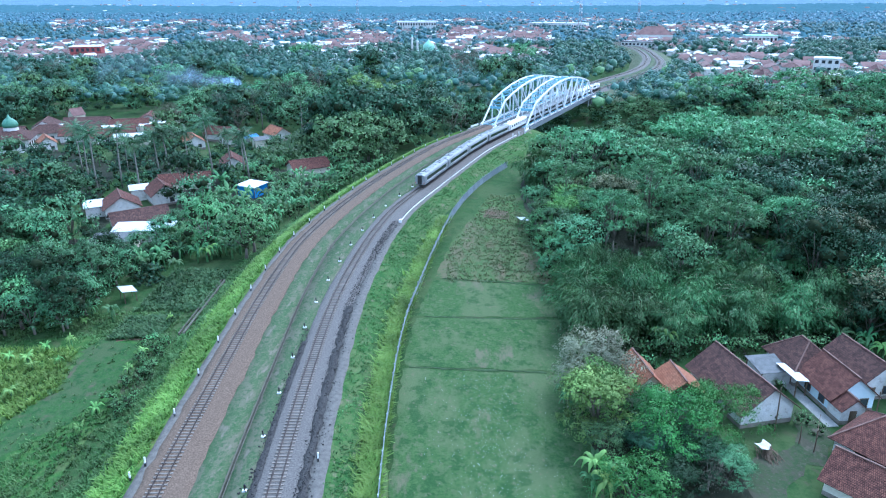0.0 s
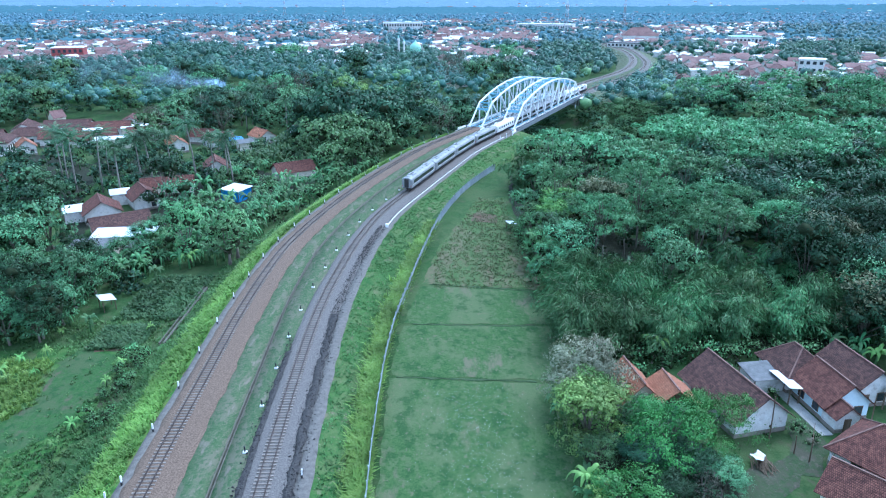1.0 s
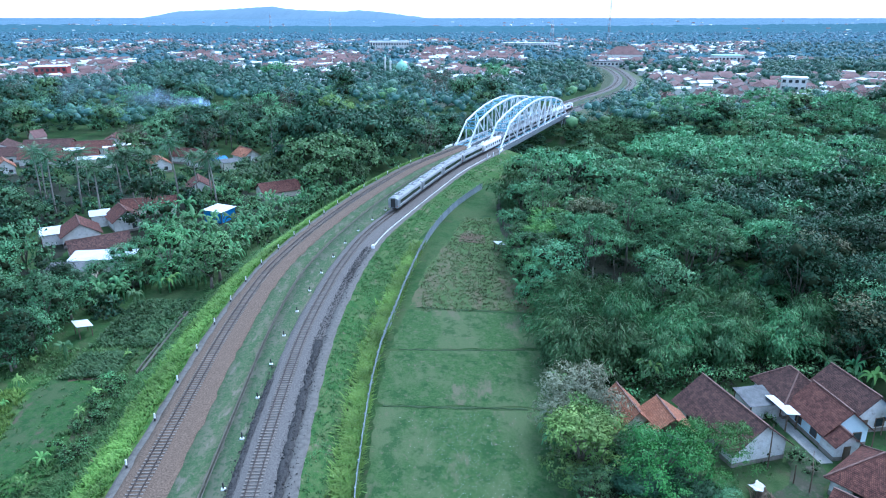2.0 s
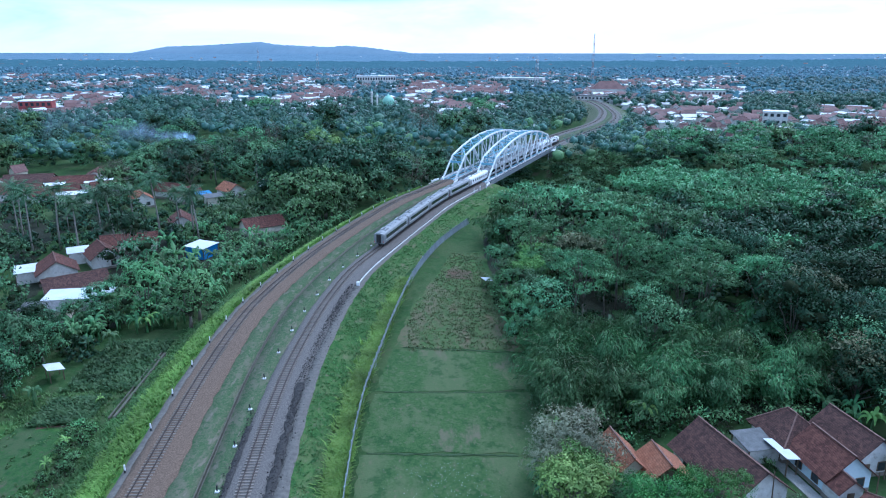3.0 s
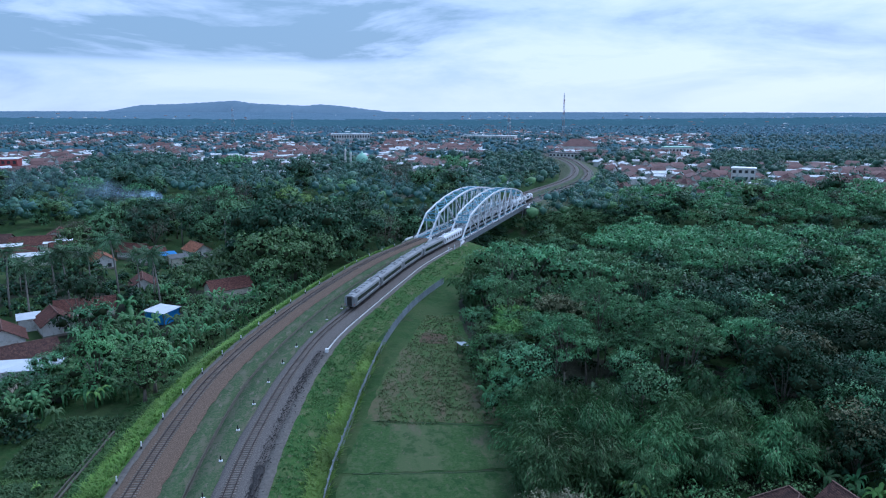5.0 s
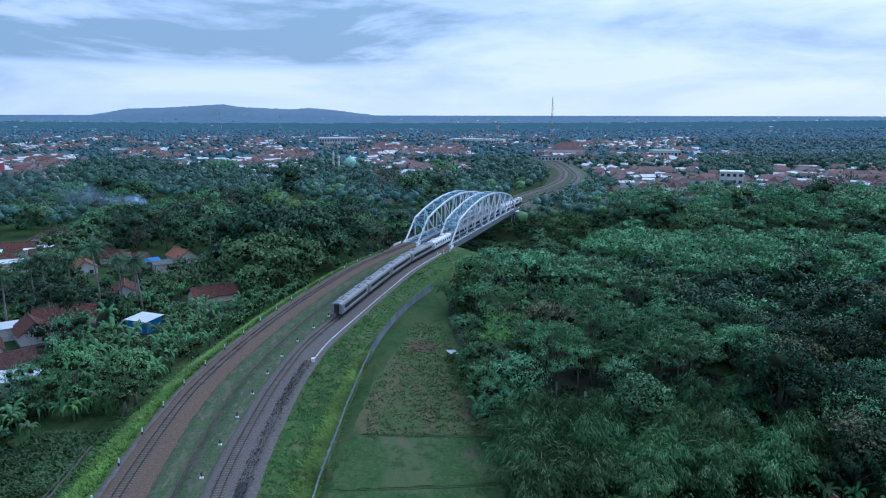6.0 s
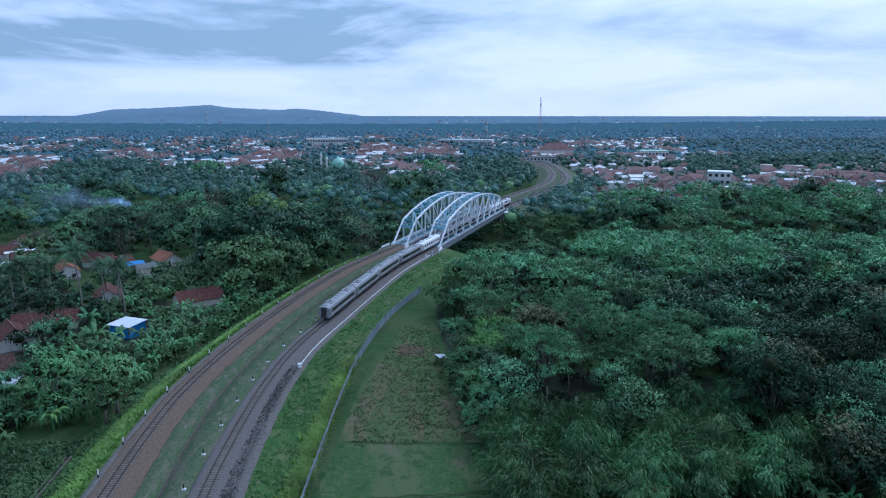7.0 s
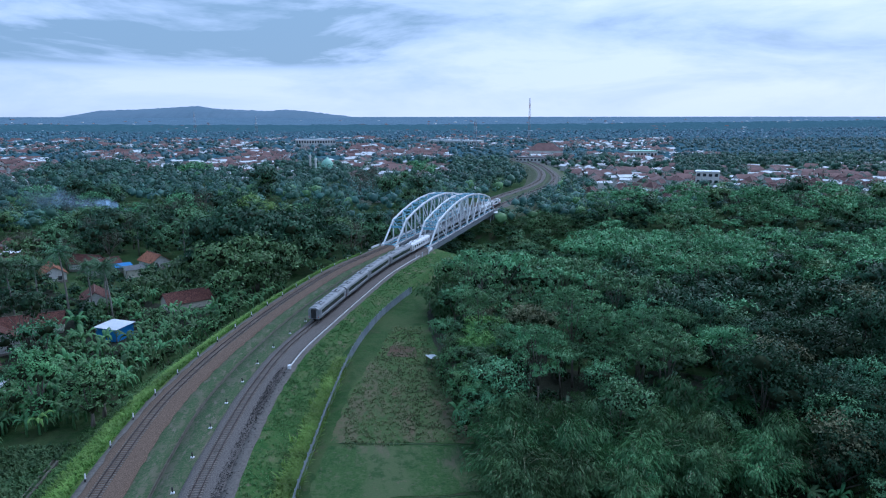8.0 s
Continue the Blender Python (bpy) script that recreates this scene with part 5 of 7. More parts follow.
def set_plants(most):
    """Sets the nearest plants of each category as things, and joins those behind into stuff."""
    count, rest = {}, {}
    for far, key, pick, m in sorted(planted, key=lambda p: p[0]):
        if any(q[0] < m.translation.x < q[2] and q[1] < m.translation.y < q[3] for q in BARE):
            continue
        name, label, category, variants = KINDS[key]
        a, b = variants[pick]
        count[category] = count.get(category, 0) + 1
        if count[category] <= most:
            o = thing(name, label, category, m, group=category + "s")
            tagged(part(a.name.split(".")[0], a, None, o), kind="stuff" if category == "bamboo" else "")
            part(b.name.split(".")[0], b, None, o)
        else:
            rest.setdefault(key, []).append((pick, m))
    for key, items in rest.items():
        name, label, category, variants = KINDS[key]
        o = thing(name + "_group", "many trees behind: " + " ".join(label.split()[:6]), category + "s", kind="stuff")
        for i in (0, 1):
            if i == 0 and (category == "shrub" or key.endswith("_far")):
                continue
            vs, fs, ns, ms, n = [], [], [], [], 0
            for pick, m in items:
                me = variants[pick][i]
                co = np.empty(len(me.vertices) * 3, np.float32)
                me.vertices.foreach_get("co", co)
                co = co.reshape(-1, 3)
                if i == 0:
                    me.calc_loop_triangles()
                    f = np.empty(len(me.loop_triangles) * 3, np.int32)
                    me.loop_triangles.foreach_get("vertices", f)
                    f = f.reshape(-1, 3)
                else:
                    f = np.empty(len(me.loops), np.int32)
                    me.loops.foreach_get("vertex_index", f)
                    f = f.reshape(-1, me.polygons[0].loop_total)
                w = np.array(m)
                vs.append(co @ w[:3, :3].T + w[:3, 3])
                fs.append(f + n)
                if len(me.materials) > 1:
                    k = np.empty(len(me.polygons), np.int32)
                    me.polygons.foreach_get("material_index", k)
                    ms.append(k)
                if me.name in NORMALS:
                    ns.append(NORMALS[me.name] @ w[:3, :3].T)
                n += len(co)
            me = variants[0][i]
            nm = me.name.split(".")[0]
            tagged(part(nm, array_mesh(nm, np.vstack(vs), np.vstack(fs), me.materials[0], facing=np.vstack(ns) if ns else None, inner=np.concatenate(ms) if ms else None), None, o), kind="stuff")


KEEP_OUT = []


def clear_of(x, y, gap=0.0):
    return all(not (a - gap < x < c + gap and b - gap < y < d + gap) for a, b, c, d in KEEP_OUT)


def scatter(area, spacing, pick, seed, inside=None, size=(0.85, 1.2), corridor=17.0):
    """Plants over an area (x0, y0, x1, y1), at about that spacing, clear of tracks, yards and plots."""
    rng = random.Random(seed)
    x0, y0, x1, y1 = area
    spots = []
    ny, nx = int((y1 - y0) / spacing) + 1, int((x1 - x0) / spacing) + 1
    for j in range(ny):
        for i in range(nx):
            x = x0 + (i + 0.5 * (j % 2) + rng.uniform(-0.38, 0.38)) * spacing
            y = y0 + (j + rng.uniform(-0.38, 0.38)) * spacing
            spots.append((x, y, rng.random()))
    e, s = lateral([p[0] for p in spots], [p[1] for p in spots])
    for (x, y, r), ee, ss in zip(spots, e, s):
        near_bridge = BRIDGE_A + 4 < ss < BRIDGE_B - 4
        if abs(ee) < (13.0 if near_bridge else corridor) or not clear_of(x, y, 1.5):
            continue
        if inside and not inside(x, y):
            continue
        key = pick(x, y, rng)
        if key:
            plant(key, x, y, rng.uniform(*size), rng=rng, free=False)


# ---- houses ----
def roof_slab(g, a, b, c, d, t=0.12):
    """One roof plane: ridge a to b, eaves c (below b) to d (below a)."""
    a, b, c, d = (Vector(p) for p in (a, b, c, d))
    w, h = (b - a).length, (d - a).length
    lo, hi = (c - d).length, h
    off = (lo - w) / 2
    uv = [(off, 0), (off + w, 0), (lo, hi), (0, hi)]
    g.face(a, d, c, b, uv=[uv[0], uv[3], uv[2], uv[1]])
    nrm = (d - a).cross(b - a).normalized()
    nrm = nrm if nrm.z > 0 else -nrm
    k = -nrm * t
    g.face(a + k, b + k, c + k, d + k)
    for p, q in ((d, c), (c, b), (a, d)):
        g.face(p, p + k, q + k, q)


def house(name, label, m, w, d, h, rise, roof_mat, wall_mat, hip=0.0, over=0.6, windows=(), doors=(), category="house", group="village houses"):
    """A one-storey house. The ridge runs along local y; hip draws its ends in. windows and doors: (side, place along it), the side "e", "w", "n" or "s"."""
    o = thing(name, label, category, m, group)
    g = Geo()
    x, y = w / 2, d / 2
    g.box((w, d, h + 1.0), (0, 0, h / 2 - 0.5))
    if not hip:
        for s in (-1, 1):
            yy = s * y
            tri = [(-x, yy, h), (x, yy, h), (0, yy, h + rise)]
            back = [(px, yy - s * 0.2, pz) for px, _, pz in tri]
            g.face(*(tri if s < 0 else tri[::-1]))
            g.face(*(back[::-1] if s < 0 else back))
    part("wall", g, wall_mat, o)
    if group == "village houses":
        part("plinth", Geo().box((w + 0.06, d + 0.06, 1.3), (0, 0, -0.05)), M["plinth"], o, "damp-stained plinth")
    k = over
    fall = rise * k / x
    r = Geo()
    ry = y + (k if not hip else 0) - hip
    for s in (-1, 1):
        a, b = (0, -ry, h + rise + 0.1), (0, ry, h + rise + 0.1)
        c, e = (s * (x + k), y + k, h - fall + 0.1), (s * (x + k), -y - k, h - fall + 0.1)
        roof_slab(r, a, b, c, e) if s > 0 else roof_slab(r, b, a, e, c)
    if hip:
        for s in (-1, 1):
            p = (0, s * ry, h + rise + 0.1)
            a, b = (s * (x + k), s * (y + k), h - fall + 0.1), (-s * (x + k), s * (y + k), h - fall + 0.1)
            span = math.hypot(y + k - ry, rise + fall)
            r.face(p, b, a, uv=[(x + k, 0), (0, span), (2 * (x + k), span)])
    rf = part("roof", r, roof_mat, o)
    caps = Geo().beam((0, -ry, h + rise + 0.16), (0, ry, h + rise + 0.15), 0.2, 0.12)
    if hip:
        for s in (-1, 1):
            for q in (-1, 1):
                caps.beam((0, s * ry, h + rise + 0.14), (q * (x + k), s * (y + k), h - fall + 0.14), 0.18, 0.1)
    part("ridge_cap", caps, roof_mat if roof_mat.name[:2] == "wh" else M["ridge"], rf)
    for side, t in windows:
        at, size = {"e": ((x + 0.02, t, 1.45), (0.06, 1.1, 1.2)), "w": ((-x - 0.02, t, 1.45), (0.06, 1.1, 1.2)), "n": ((t, y + 0.02, 1.45), (1.1, 0.06, 1.2)), "s": ((t, -y - 0.02, 1.45), (1.1, 0.06, 1.2))}[side]
        wnd = part("window", Geo().box(tuple(v + 0.16 if v > 0.5 else v for v in size), at), M["wood"], o)
        part("pane", Geo().box(tuple(v - 0.08 if v > 0.5 else v + 0.03 for v in size), at), M["pane"], wnd)
    for side, t in doors:
        at, size = {"e": ((x + 0.02, t, 1.0), (0.06, 0.95, 2.0)), "w": ((-x - 0.02, t, 1.0), (0.06, 0.95, 2.0)), "n": ((t, y + 0.02, 1.0), (0.95, 0.06, 2.0)), "s": ((t, -y - 0.02, 1.0), (0.95, 0.06, 2.0))}[side]
        part("door", Geo().box(size, at), M["wood"], o)
    return o


def shed(name, label, m, w, d, h, fall, roof_mat, wall_mat, category="shed", walls=True):
    """A lean-to: a sheet roof falling towards local +x on posts or walls."""
    o = thing(name, label, category, m)
    r = Geo()
    roof_slab(r, (-w / 2 - 0.3, -d / 2 - 0.3, h + fall), (-w / 2 - 0.3, d / 2 + 0.3, h + fall), (w / 2 + 0.3, d / 2 + 0.3, h), (w / 2 + 0.3, -d / 2 - 0.3, h), 0.05)
    part("roof", r, roof_mat, o)
    for x, z in ((-w / 2, h + fall - 0.1), (w / 2, h - 0.05)):
        for y in (-d / 2, d / 2):
            part("post", Geo().box((0.14, 0.14, z + 0.8), (x, y, (z - 0.8) / 2)), M["wood"], o)
    if walls:
        part("wall", Geo().box((w - 0.2, d - 0.2, h + 0.6), (0, 0, h / 2 - 0.35)), wall_mat, o)
    return o


GR = -1.5
# village beside the field
house("house", "small house under a bright orange tiled gable", pose(26.6, 79.9, GR, 0, 0, 7), 4.6, 6.2, 2.7, 2.2, M["tiles_orange"], M["wall_cream"], windows=(("w", 1.5),))
house("house_wing", "open gabled wing with bright orange tiles", pose(30.7, 77.4, GR, 0, 0, 5), 6.0, 4.4, 2.7, 2.2, M["tiles_orange"], M["wood"], windows=(("s", 0.0),))
house("house", "long house with a large dark brown tiled roof and white gable", pose(39.5, 78.0, GR, 0, 0, 13), 7.4, 11.4, 2.7, 2.9, M["tiles_brown"], M["wall_white"], over=0.7, windows=(("w", 3.0), ("w", -3.0)))
house("house", "white and pale blue house with a red tiled roof", pose(52.7, 78.4, GR, 0, 0, 6), 6.0, 6.6, 2.8, 2.6, M["tiles_red"], M["wall_blue"], windows=(("s", 1.6), ("s", -1.6), ("w", -1.5), ("w", 1.5)), doors=(("s", 0.0),))
house("house", "house with a hipped reddish-brown tiled roof", pose(51.3, 85.2, GR, 0, 0, 8), 6.4, 6.6, 2.8, 2.7, M["tiles_brown"], M["wall_white"], hip=2.4, windows=(("w", 0.0),))
house("house", "house with a brown tiled roof and white walls", pose(58.0, 82.2, GR, 0, 0, 8), 6.4, 8.0, 2.8, 2.7, M["tiles_brown"], M["wall_white"], windows=(("s", 1.0),), doors=(("s", -1.2),))
house("porch", "gabled porch with red tiles before a pale door", pose(51.6, 73.9, GR, 0, 0, 6), 3.2, 2.6, 2.4, 1.3, M["tiles_red"], M["wall_white"], over=0.4, doors=(("s", 0.0),))
house("house", "house with a broad red tiled hip roof", pose(52.8, 64.6, GR, 0, 0, 35), 8.6, 11.0, 2.6, 2.9, M["tiles_red"], M["wall_white"], hip=3.2, windows=(("w", 2.5), ("w", -2.5)))
house("house_wing", "low wing with a red-brown tiled roof", pose(46.2, 58.6, GR, 0, 0, 40), 6.0, 8.0, 2.3, 2.2, M["tiles_red"], M["wall_cream"], windows=(("w", 0.0),))
shed("lean_to", "narrow lean-to under bright white metal sheets", pose(48.0, 81.0, GR, 0, 0, 8), 1.5, 4.2, 2.5, 0.3, M["metal_sheet"], M["wall_blue"], walls=False)
shed("lean_to", "grey cement-sheet lean-to between the houses", pose(46.0, 83.6, GR, 0, 0, -82), 3.8, 4.6, 2.3, 0.4, M["asbestos"], M["wall_white"])
walk_ = Geo().box((1.6, 10.5, 0.35), (0, 0, -0.05))
tagged(new("footpath", walk_.mesh("footpath", M["concrete"])), "raised concrete footpath along the pale blue house", "path", kind="structure").matrix_basis = pose(48.6, 77.2, GR, 0, 0, 6)
tank = thing("water_tank", "blue plastic water tank on a timber stand", "water tank", pose(60.0, 77.0, GR))
part("tank", Geo().tube([(0, 0, 2.6), (0, 0, 2.75), (0, 0, 3.8), (0, 0, 4.0), (0, 0, 4.1)], [0.55, 0.65, 0.65, 0.5, 0.2], 14), M["blue_tarp"], tank, "blue plastic tank", True)
for x, y in ((-0.5, -0.5), (0.5, -0.5), (0.5, 0.5), (-0.5, 0.5)):
    part("leg", Geo().box((0.12, 0.12, 2.7), (x, y, 1.25)), M["wood"], tank)
part("shelf", Geo().box((1.4, 1.4, 0.1), (0, 0, 2.55)), M["wood"], tank)
pile = thing("firewood_pile", "heap of firewood sticks under a white sheet", "firewood", pose(38.3, 66.6, GR, 0, 0, 20))
rp = random.Random(3)
for k in range(60):
    a, q = rp.uniform(0, 6.28), rp.uniform(0, 1.2)
    x, y, z = q * math.cos(a), q * math.sin(a), 0.2 + 0.9 * (1 - q) * rp.random()
    d = rp.uniform(-0.5, 0.5) + 1.2
    part("stick", Geo().tube([(x - math.cos(d) * 1.1, y - math.sin(d) * 1.1, z * 0.4), (x + math.cos(d) * 0.8, y + math.sin(d) * 0.8, z + 0.35)], [0.05, 0.04], 5), M["wood"], pile)
part("sheet", Geo().loft([[(x, y + 0.25 * math.sin(4 * x), 0.98 + 0.35 * math.cos(x * 1.1) * math.cos((y - 0.7) * 1.1) + 0.07 * math.sin(5 * x + 3 * y)) for x in np.linspace(-1.0, 0.5, 9)] for y in np.linspace(-0.3, 0.9, 7)], close=False, caps=False), M["lime"], pile, "dull white plastic sheet")
for x, y, h in ((44.2, 67.0, 3.2), (41.4, 71.2, 6.5), (43.2, 68.6, 2.6), (47.0, 62.8, 2.4), (53.5, 71.0, 6.0)):
    pl = thing("wooden_pole", "thin weathered wooden pole standing in the yard", "pole", pose(x, y, GR, 2, -3, 0), "poles in the yard")
    part("pole", Geo().tube([(0, 0, -0.4), (0.03, 0, h * 0.5), (0, 0.04, h)], [0.09, 0.08, 0.06], 7), M["wood"], pl)
line_ = thing("clothes_line", "thin wooden rail of a clothes line", "clothes line", pose(44.2, 67.0, GR))
part("bar", Geo().tube([(0, 0, 2.4), (1.4, 2.4, 2.5), (2.8, 4.6, 2.2)], [0.035, 0.035, 0.035], 6), M["wood"], line_)
part("prop", Geo().tube([(0.6, 0.9, -0.2), (0.1, 0.1, 2.4)], [0.04, 0.03], 6), M["wood"], line_)
# village below the bank
LW = -5.0
house("house", "white house with a red gabled roof among palms", pose(-87.5, 172.5, LW, 0, 0, 30), 8.6, 9.0, 3.0, 2.8, M["tiles_red"], M["wall_white"], windows=(("s", -2.0), ("s", 2.0)))
house("house", "house with a red gabled roof and white gable", pose(-81.0, 184.0, LW, 0, 0, 35), 7.2, 9.0, 3.3, 2.6, M["tiles_red"], M["wall_white"], windows=(("s", 1.5),))
house("house", "long low house with a dark red tiled roof", pose(-78.0, 162.0, LW, 0, 0, -55), 7.6, 13.0, 2.6, 2.0, M["tiles_brown"], M["wall_cream"])
shed("workshop", "workshop with a flat bright white metal roof", pose(-72.5, 152.2, LW, 0, 0, -84), 5.4, 13.6, 3.1, 0.5, M["metal_sheet"], M["wall_white"])
shed("shed", "old shed roofed with grey cement sheets", pose(-76.5, 145.0, LW, 0, 0, -86), 4.6, 9.6, 2.8, 0.6, M["asbestos"], M["wall_cream"])
shed("outbuilding", "white outbuilding with a white sheet roof", pose(-94.5, 171.8, LW, 0, 0, -62), 6.0, 4.6, 2.9, 0.4, M["metal_sheet"], M["wall_white"])
shed("outbuilding", "white outbuilding with a white sheet roof", pose(-88.5, 186.5, LW, 0, 0, -62), 5.0, 5.0, 3.4, 0.4, M["metal_sheet"], M["wall_white"])
house("house", "low house with a long red roof ridge among palms", pose(-79.0, 197.0, LW, 0, 0, -72), 6.0, 14.0, 3.0, 2.0, M["tiles_red"], M["wall_cream"])
shed("hut", "blue hut under a flat white metal roof", pose(-57.0, 190.6, LW, 0, 0, -21), 6.0, 6.6, 3.3, 0.3, M["metal_sheet"], M["blue_tarp"])
shed("field_hut", "small open hut with a white metal roof", pose(-61.4, 117.6, LW, 0, 0, 40), 2.1, 2.9, 2.1, 0.5, M["metal_sheet"], M["wood"], walls=False)
house("house", "low house with a red tiled roof below the bank", pose(-45.5, 216.0, LW, 0, 0, -58), 7.5, 12.0, 2.8, 2.2, M["tiles_red"], M["wall_cream"])
for x, y, rot, mat_, words in ((-98, 257, 30, "tiles_orange", "small house with an orange gable among palms"), (-84, 264, -50, "tiles_red", "village house with an old red roof"), (-69, 272, 40, "tiles_orange", "village house with an orange gabled roof"),
                               (-55, 287, -40, "tiles_brown", "village house with a dark tiled roof"), (-72, 221, 20, "tiles_red", "house with an old red tiled roof among palms"), (-48, 279, 50, "tiles_red", "village house with a red roof near the line"),
                               (-92, 272, 70, "tiles_red", "village house with a long red roof")):
    house("house", words, pose(x, y, LW, 0, 0, rot), 7.0, 10.0, 3.0, 2.4, M[mat_], M["wall_white"], windows=(("s", 1.5), ("s", -1.5)))
shed("shelter", "open shelter under a bright blue sheet", pose(-77, 262, LW, 0, 0, -60), 4.5, 5.5, 3.2, 0.5, M["blue_tarp"], M["wood"], walls=False)
shed("shelter", "lean-to under pale corrugated sheets", pose(-72, 258, LW, 0, 0, -60), 5.0, 6.0, 3.0, 0.6, M["asbestos"], M["wall_cream"])
shed("field_hut", "small white plastic-roofed hut at the plot's edge", pose(18.3, 152.0, GR, 0, 0, 20), 1.6, 2.0, 1.6, 0.3, M["metal_sheet"], M["wood"], walls=False)
KEEP_OUT += [(23, 73, 63, 89.5), (35, 53, 62, 74), (-86, 141, -65, 169), (-98, 166, -76, 192), (-62, 183, -52, 196), (-65, 113, -58, 122), (-54, 208, -38, 222)]
LOW += [(-124, 186, -60, 216), (-170, 255, -118, 284), (-60, 186, -36, 212), (-82, 118, -55, 143), (-72, 148, -40, 188), (-106, 150, -84, 168), (-60, 194, -36, 210), (-104, 214, -46, 262), (-62, 262, -40, 278)]
KEEP_OUT += [(-180, 284, -120, 332), (-102, 252, -94, 261), (-90, 257, -64, 277), (-60, 275, -43, 291), (-76, 216, -68, 225)]
KEEP_OUT += [(-60, 96, -44, 136), (-9, 30, 15.5, 117), (-9, 110, 17.0, 125), (-9, 120, 15, 158), (2, 150, 17, 185), (10, 180, 22, 212)]


for x, y, rot, w, d, mat_, hip_, words in ((-178, 268, -70, 9, 15, "tiles_brown", 0, "long village house under old brown tiles"), (-163, 274, -75, 10, 13, "tiles_brown", 3.0, "village house with a hipped brown roof"), (-148, 270, -72, 10, 14, "tiles_red", 0, "broad village house under weathered red tiles"), (-133, 266, -70, 8, 16, "tiles_red", 0, "long village house under weathered red tiles"),
                                           (-172, 288, 20, 9, 14, "tiles_brown", 0, "village house under old brown tiles"), (-156, 292, -80, 10, 18, "tiles_brown", 0, "long hall under old brown tiles"), (-136, 288, -75, 9, 15, "tiles_red", 0, "village house under weathered red tiles"), (-131, 200, -80, 6, 15, "tiles_brown", 0, "long low house under dark brown tiles"),
                                           (-152, 252, 35, 6, 8, "tiles_orange", 0, "small house with an orange gable by the mosque"), (-118, 276, -60, 8, 11, "tiles_red", 0, "village house under weathered red tiles"), (-134, 304, 15, 9, 12, "tiles_red", 0, "village house with an old red roof")):
    house("house", words, pose(x, y, LW, 0, 0, rot), w, d, 3.4, 2.4, M[mat_], M["wall_white"], hip=hip_, windows=(("s", 1.5), ("s", -1.5), ("e", 2.0), ("e", -2.0)))
for x, y, rot, w, d, words in ((-141, 279, -72, 5, 9, "white sheet roof between old tiled roofs"), (-124, 262, -75, 4.5, 13, "long lean-to under bright white sheets"), (-126, 287, -72, 5, 10, "lean-to under bright white sheets"), (-166, 282, -75, 4, 7, "white sheet roof between old tiled roofs")):
    shed("outbuilding", words, pose(x, y, LW, 0, 0, rot), w, d, 3.7, 0.5, M["pale_sheet"], M["wall_cream"])
ms = thing("small_mosque", "small white mosque with brown hip roof and green dome", "mosque", pose(-165, 253, LW, 0, 0, 18))
part("hall", Geo().box((13, 13, 5.4), (0, 0, 2.2)).box((15, 15, 0.8), (0, 0, -0.1)), M["wall_white"], ms)
cap = Geo()
for k in range(4):
    c, s = (1, 0, -1, 0)[k], (0, 1, 0, -1)[k]
    put_ = lambda px, py, pz: (px * c - py * s, px * s + py * c, pz)
    roof_slab(cap, put_(2.4, -2.4, 7.6), put_(2.4, 2.4, 7.6), put_(7.6, 7.6, 4.9), put_(7.6, -7.6, 4.9), 0.15)
part("roof", cap, M["tiles_brown"], ms, "brown tiled hip roof")
part("drum", Geo().tube([(0, 0, 7.0), (0, 0, 8.6)], [2.7, 2.5], 16), M["wall_white"], ms)
part("dome", Geo().tube([(0, 0, 8.6), (0, 0, 9.6), (0, 0, 10.6), (0, 0, 11.6), (0, 0, 12.3), (0, 0, 13.6)], [2.5, 2.75, 2.45, 1.6, 0.6, 0.05], 16), M["dome_dark"], ms, "dark green dome", True)
for k in range(4):
    part("arch_window", Geo().box((1.3, 0.16, 2.2), (-4.5 + 3 * k, -6.52, 2.4)), M["pane"], ms)
    part("arch_window", Geo().box((0.16, 1.3, 2.2), (6.52, -4.5 + 3 * k, 2.4)), M["pane"], ms)
KEEP_OUT += [(-186, 258, -112, 300), (-176, 243, -146, 262), (-141, 194, -121, 206)]
LOW += [(-200, 212, -108, 258), (-145, 178, -118, 194)]


def rows_of_houses(spots, seed):
    """Town houses: each a thing of walls and roof, a few shapes in several finishes."""
    rng = random.Random(seed)
    protos = []
    for i, (w, d, h, rise, hip, rm, wm, words) in enumerate([
        (8, 11, 3.2, 2.8, 0, "roof_far", "wall_white", "town house with white walls and a red clay roof"),
        (9, 12, 3.4, 3.0, 3.0, "roof_far", "wall_cream", "town house with a hipped red clay roof"),
        (7, 10, 3.0, 2.4, 0, "roof_far", "wall_cream", "low town house with a weathered red roof"),
        (10, 14, 5.8, 2.6, 3.2, "roof_far", "wall_white", "two-storey town house with a red hip roof"),
        (9, 14, 4.2, 1.2, 0, "pale_sheet", "wall_white", "white building with a pale metal roof"),
        (8, 10, 3.2, 2.2, 0, "asbestos", "wall_white", "white house with a grey sheet roof")]):
        p = house("town_house", words, pose(0, 0, 0), w, d, h, rise, M[rm], M[wm], hip=hip, windows=(("s", -w / 4), ("s", w / 4)), group="town houses")
        protos.append([p, False])
    for x, y in spots:
        r = rng.random()
        i = 0 if r < 0.27 else 1 if r < 0.5 else 2 if r < 0.72 else 3 if r < 0.8 else 4 if r < 0.92 else 5
        z = ground_at(x, y)
        m = pose(x, y, z, 0, 0, rng.choice((20, 110, 200, 290, 60, 150)) + rng.uniform(-10, 10)) @ Matrix.Diagonal((rng.uniform(0.7, 1.0), rng.uniform(0.65, 1.05), rng.uniform(0.85, 1.1), 1))
        if not protos[i][1]:
            protos[i][0].matrix_basis, protos[i][1] = m, True
        else:
            copy_thing(protos[i][0], m)


